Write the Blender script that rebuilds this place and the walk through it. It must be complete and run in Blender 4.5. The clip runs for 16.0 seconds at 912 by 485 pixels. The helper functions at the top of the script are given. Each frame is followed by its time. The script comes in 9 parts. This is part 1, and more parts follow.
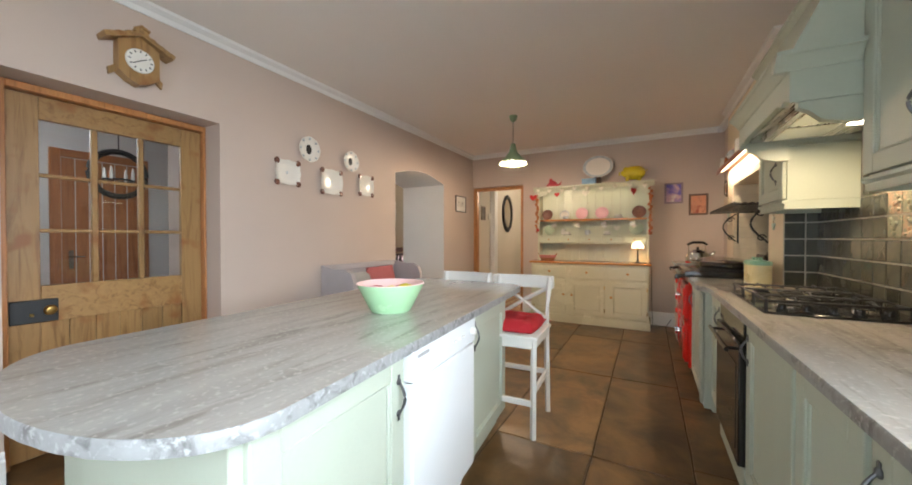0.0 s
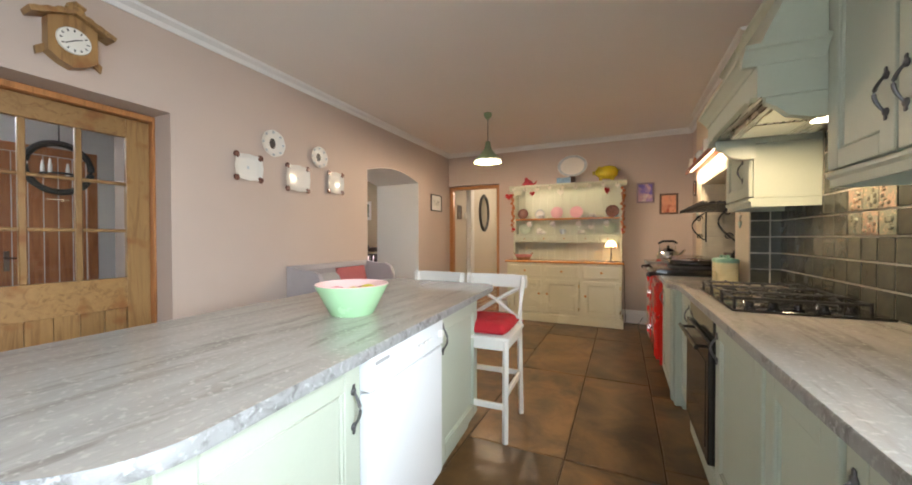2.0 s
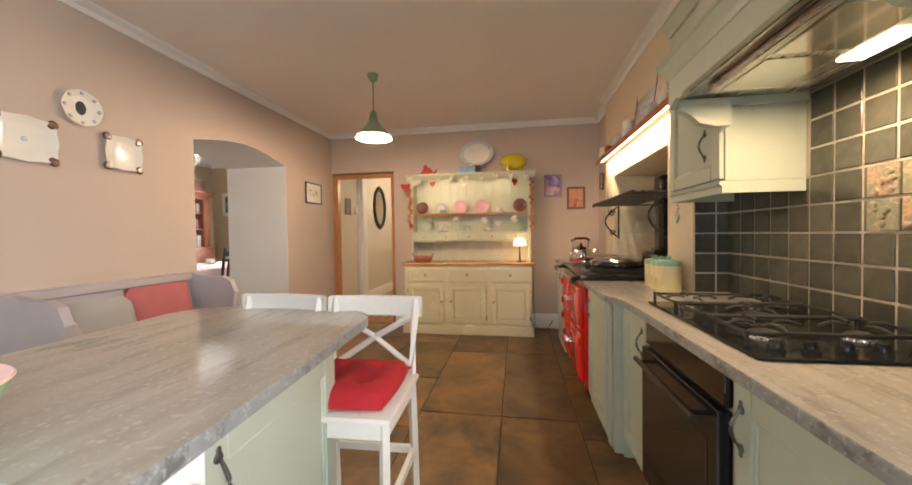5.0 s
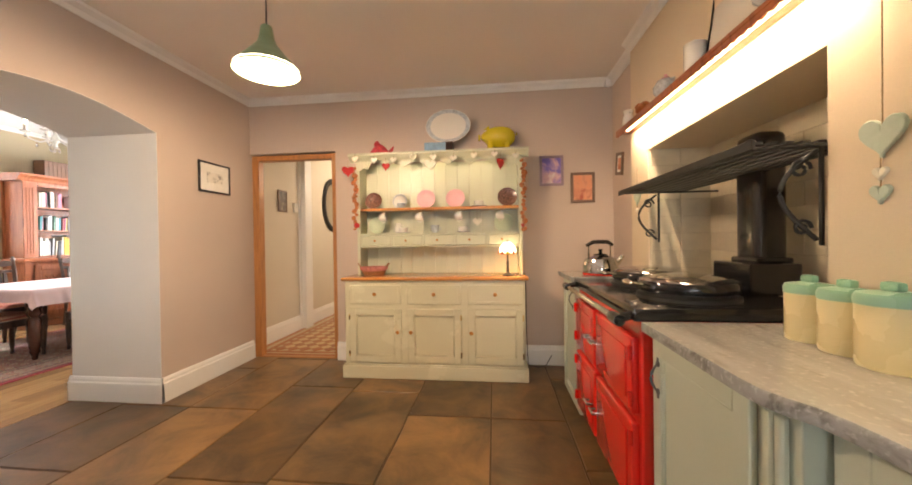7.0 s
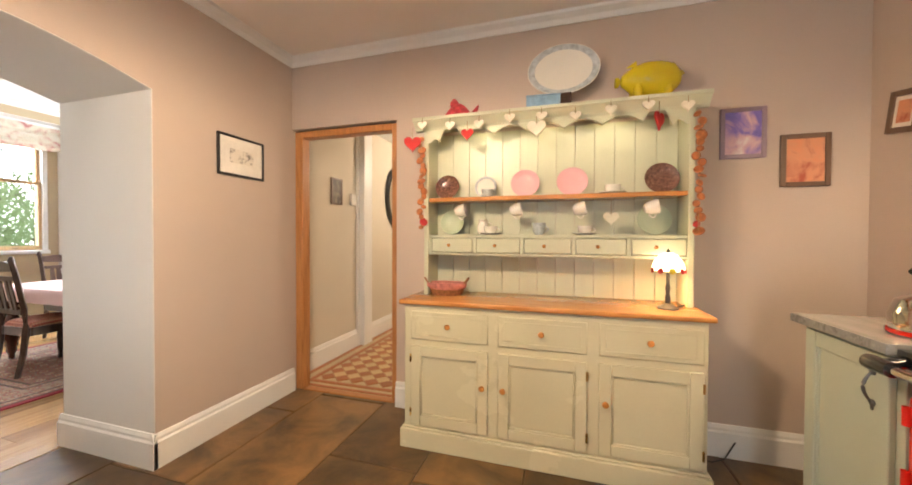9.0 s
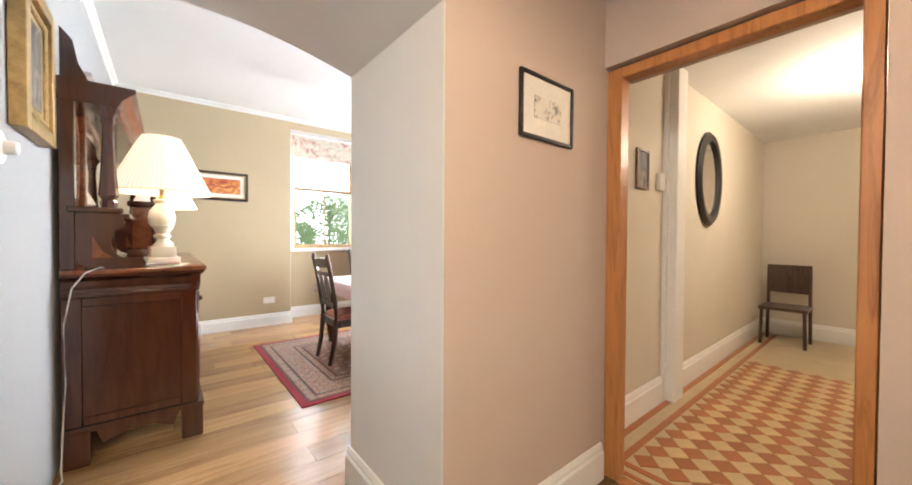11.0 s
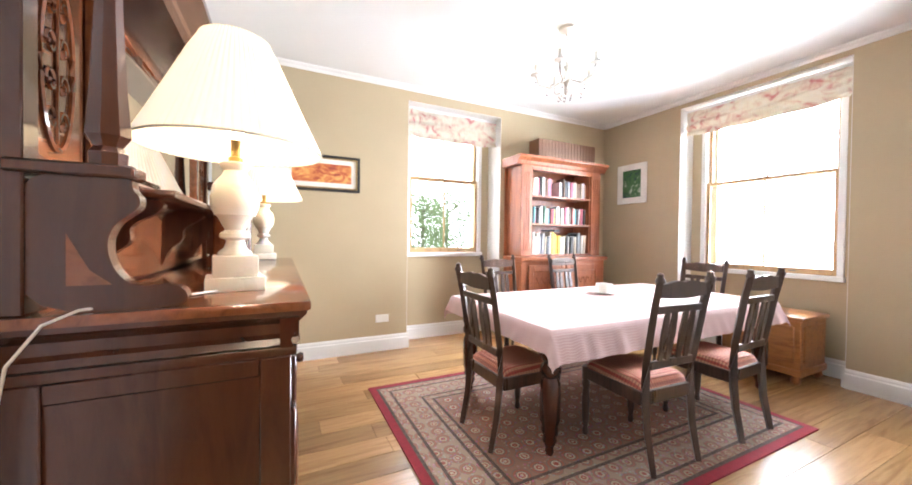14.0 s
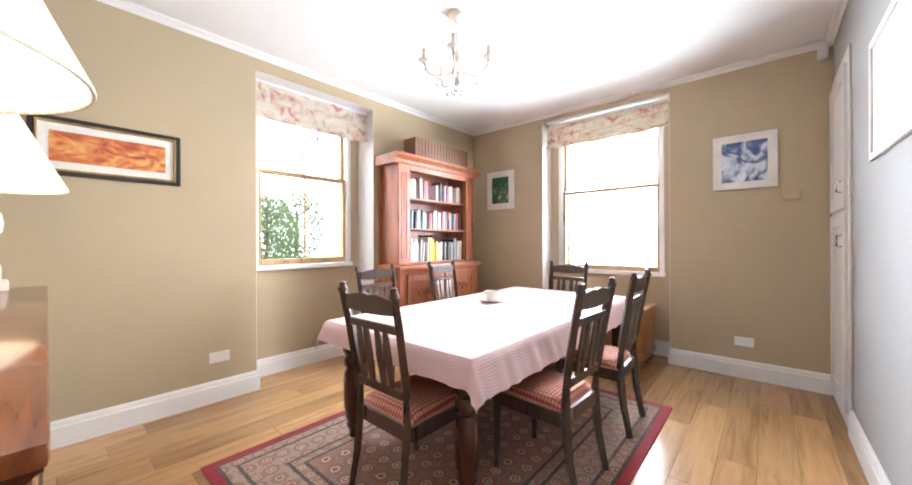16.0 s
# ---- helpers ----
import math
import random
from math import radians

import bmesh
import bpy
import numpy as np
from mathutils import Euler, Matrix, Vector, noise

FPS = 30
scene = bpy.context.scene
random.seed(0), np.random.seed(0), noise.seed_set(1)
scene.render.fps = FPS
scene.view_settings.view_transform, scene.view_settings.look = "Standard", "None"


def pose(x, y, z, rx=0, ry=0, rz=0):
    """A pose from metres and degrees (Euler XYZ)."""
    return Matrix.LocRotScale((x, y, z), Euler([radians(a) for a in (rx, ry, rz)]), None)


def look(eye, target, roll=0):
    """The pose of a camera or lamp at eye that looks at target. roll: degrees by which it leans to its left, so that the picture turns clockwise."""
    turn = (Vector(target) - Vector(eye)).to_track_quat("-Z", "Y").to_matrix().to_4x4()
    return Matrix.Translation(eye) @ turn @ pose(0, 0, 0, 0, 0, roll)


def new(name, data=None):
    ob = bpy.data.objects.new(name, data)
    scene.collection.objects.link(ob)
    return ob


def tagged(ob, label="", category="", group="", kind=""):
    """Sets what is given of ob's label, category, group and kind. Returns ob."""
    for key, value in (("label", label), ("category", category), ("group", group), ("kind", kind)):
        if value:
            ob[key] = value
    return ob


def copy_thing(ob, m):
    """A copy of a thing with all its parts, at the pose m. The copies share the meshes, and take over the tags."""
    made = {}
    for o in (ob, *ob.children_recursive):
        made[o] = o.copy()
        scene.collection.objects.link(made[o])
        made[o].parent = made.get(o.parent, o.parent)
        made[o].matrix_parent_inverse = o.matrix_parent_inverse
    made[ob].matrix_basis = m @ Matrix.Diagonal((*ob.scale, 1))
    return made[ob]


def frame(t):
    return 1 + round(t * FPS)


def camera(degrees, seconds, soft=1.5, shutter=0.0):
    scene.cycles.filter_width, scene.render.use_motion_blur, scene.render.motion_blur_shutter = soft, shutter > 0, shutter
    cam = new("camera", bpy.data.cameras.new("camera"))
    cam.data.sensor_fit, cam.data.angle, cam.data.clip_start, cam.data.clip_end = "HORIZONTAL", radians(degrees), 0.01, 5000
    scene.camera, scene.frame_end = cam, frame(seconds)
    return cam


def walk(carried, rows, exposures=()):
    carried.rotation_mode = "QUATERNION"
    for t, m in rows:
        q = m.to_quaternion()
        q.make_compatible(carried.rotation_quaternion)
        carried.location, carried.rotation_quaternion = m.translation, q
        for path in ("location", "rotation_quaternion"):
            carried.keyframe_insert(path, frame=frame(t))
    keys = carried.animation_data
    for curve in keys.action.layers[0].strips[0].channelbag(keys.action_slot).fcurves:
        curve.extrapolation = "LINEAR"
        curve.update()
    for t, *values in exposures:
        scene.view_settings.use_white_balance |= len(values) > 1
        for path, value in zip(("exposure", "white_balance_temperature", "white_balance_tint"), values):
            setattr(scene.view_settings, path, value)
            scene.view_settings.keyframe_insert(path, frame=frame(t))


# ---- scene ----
cam = camera(104.0, 16.0, soft=1.8)
PATH = [
    (0, (0.119, 0.146, 1.254), (-0.829, 1.906, 1.229), 0.0),
    (0.5, (0.126, 0.154, 1.248), (-0.79, 1.932, 1.226), 0.0),
    (1, (0.132, 0.164, 1.246), (-0.753, 1.957, 1.227), 0.0),
    (1.5, (0.136, 0.193, 1.247), (-0.728, 1.996, 1.224), -0.0),
    (2, (0.13, 0.25, 1.243), (-0.713, 2.063, 1.218), -0.1),
    (2.5, (0.128, 0.321, 1.242), (-0.653, 2.162, 1.218), -0.1),
    (3, (0.115, 0.402, 1.246), (-0.582, 2.277, 1.22), -0.1),
    (3.5, (0.08, 0.538, 1.248), (-0.5, 2.451, 1.215), -0.1),
    (4, (0.033, 0.711, 1.246), (-0.424, 2.658, 1.209), -0.1),
    (4.2, (0.009, 0.787, 1.261), (-0.404, 2.744, 1.216), -0.4),
    (6.3, (-0.093, 2.032, 1.233), (-0.342, 4.016, 1.2), -0.7),
    (6.5, (-0.101, 2.178, 1.223), (-0.323, 4.166, 1.202), -0.8),
    (7, (-0.12, 2.488, 1.232), (-0.336, 4.476, 1.216), -0.8),
    (7.5, (-0.143, 2.793, 1.26), (-0.363, 4.78, 1.237), -0.6),
    (8, (-0.225, 3.079, 1.263), (-0.46, 5.065, 1.243), -0.4),
    (8.5, (-0.369, 3.344, 1.276), (-0.731, 5.311, 1.255), -0.2),
    (9, (-0.547, 3.583, 1.285), (-1.122, 5.498, 1.254), 0.2),
    (9.5, (-0.792, 3.805, 1.292), (-1.634, 5.619, 1.256), 0.5),
    (10, (-1.096, 3.96, 1.31), (-2.196, 5.63, 1.252), 0.3),
    (10.2, (-1.223, 4.032, 1.307), (-2.419, 5.634, 1.251), 0.5),
    (12.3, (-2.51, 4.337, 1.244), (-4.331, 5.165, 1.223), 0.2),
    (12.5, (-2.622, 4.324, 1.265), (-4.445, 5.147, 1.236), 0.5),
    (13, (-2.882, 4.325, 1.271), (-4.703, 5.151, 1.244), 0.6),
    (13.5, (-3.154, 4.346, 1.275), (-4.973, 5.178, 1.247), 0.6),
    (14, (-3.403, 4.364, 1.27), (-5.2, 5.241, 1.244), 0.7),
    (14.5, (-3.602, 4.385, 1.271), (-5.308, 5.429, 1.25), 0.6),
    (15, (-3.765, 4.406, 1.281), (-5.286, 5.703, 1.269), 0.3),
    (15.5, (-3.862, 4.423, 1.288), (-5.21, 5.9, 1.284), -0.1),
    (16, (-3.916, 4.438, 1.296), (-5.23, 5.946, 1.298), -0.2),
]

EXPOSURES = [(0, -0.29, 5950, 8), (2.0, -0.25, 6080, 9), (3.5, -0.28, 6350, 12), (4.2, -0.22, 6400, 12), (6.5, 0.15, 6720, 13), (10.0, 0.40, 6200, 10), (12.3, 0.33, 6000, 10), (13.5, 0.47, 6050, 13), (15.0, 0.44, 6050, 13), (16.0, 0.22, 6050, 13)]
walk(cam, [(t, look(eye, target, roll)) for t, eye, target, roll in PATH], EXPOSURES)

# ---- world and light ----
world = bpy.data.worlds.new("world")
scene.world = world
world.use_nodes = True
wn = world.node_tree
sky = wn.nodes.new("ShaderNodeTexSky")
sky.sky_type = "NISHITA"
sky.sun_disc = False
sky.sun_elevation, sky.sun_rotation = radians(55), radians(143)
sky.dust_density = 3.0
wn.links.new(sky.outputs["Color"], wn.nodes["Background"].inputs["Color"])
wn.nodes["Background"].inputs["Strength"].default_value = 0.15


def lamp(name, kind, m, energy, color=(1, 1, 1), **more):
    data = bpy.data.lights.new(name, kind)
    data.energy, data.color = energy, color
    if kind == "AREA":
        data.shape = "RECTANGLE"
        data.size, data.size_y = more["size"]
        data.spread = radians(more.get("spread", 180))
    elif kind == "SUN":
        data.angle = radians(more["angle"])
    else:
        data.shadow_soft_size = more.get("radius", 0.04)
    ob = new(name, data)
    ob.matrix_world = m
    return ob


# hazy high sun from the south-east
lamp("sun", "SUN", look((6, -8, 14.3), (0, 0, 0)), 5.0, (1.0, 0.95, 0.88), angle=4)
WARM = (1.0, 0.62, 0.30)
SKYC = (0.90, 0.96, 1.0)
# area lamps standing in for daylight; the west one hangs outside above its window
lamp("daylight_dining_west", "AREA", look((-8.75, 6.27, 3.75), (-6.6, 6.27, 0.9)), 440, SKYC, size=(1.8, 1.3))
lamp("daylight_dining_north", "AREA", look((-5.425, 9.30, 1.85), (-5.425, 6, 1.85)), 220, SKYC, size=(1.14, 1.8), spread=125)
lamp("daylight_kitchen", "AREA", look((1.10, -0.05, 1.64), (-0.8, 0.55, 0.6)), 70, SKYC, size=(1.9, 1.1), spread=112)
lamp("daylight_garden_door", "AREA", look((-0.50, -1.78, 1.15), (-0.50, 0, 1.15)), 26, SKYC, size=(0.95, 2.0), spread=150)
# lit lamps of the place; the hall's is unseen, the porch fill is added
lamp("pendant_bulb", "POINT", pose(-1.33, 4.30, 2.14), 112, (1.0, 0.75, 0.50), radius=0.05)
lamp("hood_bulb", "AREA", look((0.86, 2.42, 1.772), (0.86, 2.42, 1)), 12, (1.0, 0.72, 0.42), size=(0.10, 0.16))
lamp("shelf_strip", "AREA", look((0.885, 4.45, 2.02), (1.1, 4.45, 1.5)), 19, (1.0, 0.77, 0.50), size=(1.7, 0.03))
lamp("dresser_strip", "AREA", look((-0.66, 5.88, 1.985), (-0.66, 5.96, 1.4)), 1.0, (1.0, 0.82, 0.58), size=(1.2, 0.05))
lamp("dresser_lamp_bulb", "POINT", pose(-0.02, 5.74, 1.17), 4, (1.0, 0.66, 0.34), radius=0.03)
lamp("sideboard_bulb_a", "POINT", pose(-4.83, 4.22, 1.68), 4.5, (1.0, 0.82, 0.62), radius=0.05)
lamp("sideboard_bulb_b", "POINT", pose(-6.56, 4.24, 1.68), 4.5, (1.0, 0.82, 0.62), radius=0.05)
lamp("hall_bulb", "POINT", pose(-1.7, 8.4, 2.3), 62, (1.0, 0.80, 0.58), radius=0.10)
# fill added to brighten the porch room, no lamp hangs here
lamp("porch_bulb", "POINT", pose(-4.3, 0.6, 2.2), 22, (0.95, 0.97, 1.0), radius=0.10)

# ---- materials ----
def mat(name, base, rough=0.6, metal=0.0, dark=0.85, light=1.1, scale=6.0, detail=5.0, bump=0.05, bscale=60.0, spec=0.5,
        stretch=(1, 1, 1), coat=0.0, vary=0.0, emit=None, rough_var=0.08, trans=0.0, sub=0.0):
    """A surface with slow stains and fine grain; vary: how far pieces differ from each other."""
    m = bpy.data.materials.new(name)
    m.use_nodes = True
    nt = m.node_tree
    b = nt.nodes["Principled BSDF"]
    N, L = nt.nodes.new, nt.links.new
    tc = N("ShaderNodeTexCoord")
    mp = N("ShaderNodeMapping")
    mp.inputs["Scale"].default_value = stretch
    L(tc.outputs["Object"], mp.inputs["Vector"])
    n1 = N("ShaderNodeTexNoise")
    n1.inputs["Scale"].default_value, n1.inputs["Detail"].default_value = scale, detail
    L(mp.outputs["Vector"], n1.inputs["Vector"])
    n2 = N("ShaderNodeTexNoise")
    n2.inputs["Scale"].default_value, n2.inputs["Detail"].default_value = bscale, 3
    L(mp.outputs["Vector"], n2.inputs["Vector"])
    ramp = N("ShaderNodeValToRGB")
    ramp.color_ramp.elements[0].position, ramp.color_ramp.elements[1].position = 0.30, 0.72
    ramp.color_ramp.elements[0].color = (*[min(1, c * dark) for c in base], 1)
    ramp.color_ramp.elements[1].color = (*[min(1, c * light) for c in base], 1)
    mix = N("ShaderNodeMath")
    mix.operation = "MULTIPLY_ADD"
    L(n2.outputs["Fac"], mix.inputs[0])
    mix.inputs[1].default_value = 0.25
    add = N("ShaderNodeMath")
    add.operation = "MULTIPLY"
    add.inputs[1].default_value = 0.78
    L(n1.outputs["Fac"], add.inputs[0])
    L(add.outputs[0], mix.inputs[2])
    L(mix.outputs[0], ramp.inputs["Fac"])
    col = ramp.outputs["Color"]
    if vary:
        info = N("ShaderNodeObjectInfo")
        hs = N("ShaderNodeHueSaturation")
        mr = N("ShaderNodeMapRange")
        mr.inputs["To Min"].default_value, mr.inputs["To Max"].default_value = 1 - vary, 1 + vary
        L(info.outputs["Random"], mr.inputs["Value"])
        L(mr.outputs["Result"], hs.inputs["Value"])
        L(col, hs.inputs["Color"])
        col = hs.outputs["Color"]
    L(col, b.inputs["Base Color"])
    rr = N("ShaderNodeMapRange")
    rr.inputs["To Min"].default_value, rr.inputs["To Max"].default_value = max(0.02, rough - rough_var), min(1, rough + rough_var)
    L(n1.outputs["Fac"], rr.inputs["Value"])
    L(rr.outputs["Result"], b.inputs["Roughness"])
    b.inputs["Metallic"].default_value = metal
    b.inputs["Specular IOR Level"].default_value = spec
    b.inputs["Coat Weight"].default_value = coat
    b.inputs["Coat Roughness"].default_value = 0.08
    b.inputs["Transmission Weight"].default_value = trans
    b.inputs["Subsurface Weight"].default_value = sub
    if bump:
        bp = N("ShaderNodeBump")
        bp.inputs["Strength"].default_value, bp.inputs["Distance"].default_value = min(1, bump * 4), 0.003
        L(mix.outputs[0], bp.inputs["Height"])
        L(bp.outputs["Normal"], b.inputs["Normal"])
    if emit:
        b.inputs["Emission Color"].default_value = (*emit[:3], 1)
        b.inputs["Emission Strength"].default_value = emit[3]
    return m


def layered(name, base, streak, scale, stretch, rough, lo=0.45, hi=0.62, distort=1.5, bump=0.03, vary=0.0, coat=0.0, fine=None, fscale=90.0, spec=0.5):
    """Two colours in streaks (wood grain, granite veins, slate), with fine specks over them."""
    m = mat(name, base, rough, scale=scale * 2, stretch=stretch, bump=bump, vary=0, coat=coat, spec=spec)
    nt = m.node_tree
    b = nt.nodes["Principled BSDF"]
    N, L = nt.nodes.new, nt.links.new
    was = b.inputs["Base Color"].links[0].from_socket
    mp = [n for n in nt.nodes if n.type == "MAPPING"][0]
    w = N("ShaderNodeTexNoise")
    w.inputs["Scale"].default_value, w.inputs["Detail"].default_value, w.inputs["Distortion"].default_value = scale, 8, distort
    w.inputs["Roughness"].default_value = 0.62
    vec = mp.outputs["Vector"]
    if vary:
        info = N("ShaderNodeObjectInfo")
        off = N("ShaderNodeVectorMath")
        off.operation = "MULTIPLY_ADD"
        L(info.outputs["Random"], off.inputs[0])
        off.inputs[1].default_value = (37.0, 91.0, 13.0)
        L(mp.outputs["Vector"], off.inputs[2])
        vec = off.outputs["Vector"]
    L(vec, w.inputs["Vector"])
    r = N("ShaderNodeMapRange")
    r.inputs["From Min"].default_value, r.inputs["From Max"].default_value = lo, hi
    L(w.outputs["Fac"], r.inputs["Value"])
    mx = N("ShaderNodeMix")
    mx.data_type = "RGBA"
    L(r.outputs["Result"], mx.inputs["Factor"])
    L(was, mx.inputs["A"])
    mx.inputs["B"].default_value = (*streak, 1)
    col = mx.outputs["Result"]
    if fine:
        sp = N("ShaderNodeTexNoise")
        sp.inputs["Scale"].default_value, sp.inputs["Detail"].default_value = fscale, 2
        tc = [n for n in nt.nodes if n.type == "TEX_COORD"][0]
        L(tc.outputs["Object"], sp.inputs["Vector"])
        r2 = N("ShaderNodeMapRange")
        r2.inputs["From Min"].default_value, r2.inputs["From Max"].default_value = 0.56, 0.70
        L(sp.outputs["Fac"], r2.inputs["Value"])
        m2 = N("ShaderNodeMix")
        m2.data_type = "RGBA"
        L(r2.outputs["Result"], m2.inputs["Factor"])
        L(col, m2.inputs["A"])
        m2.inputs["B"].default_value = (*fine, 1)
        col = m2.outputs["Result"]
    if vary:
        hs = N("ShaderNodeHueSaturation")
        mr = N("ShaderNodeMapRange")
        mr.inputs["To Min"].default_value, mr.inputs["To Max"].default_value = 1 - vary, 1 + vary
        L(info.outputs["Random"], mr.inputs["Value"])
        L(mr.outputs["Result"], hs.inputs["Value"])
        L(col, hs.inputs["Color"])
        col = hs.outputs["Color"]
    L(col, b.inputs["Base Color"])
    return m


def glass(name, color=(1, 1, 1), rough=0.0, ior=1.45):
    m = bpy.data.materials.new(name)
    m.use_nodes = True
    nt = m.node_tree
    b = nt.nodes["Principled BSDF"]
    b.inputs["Base Color"].default_value = (*color, 1)
    b.inputs["Roughness"].default_value, b.inputs["IOR"].default_value = rough, ior
    b.inputs["Transmission Weight"].default_value = 1.0
    return m


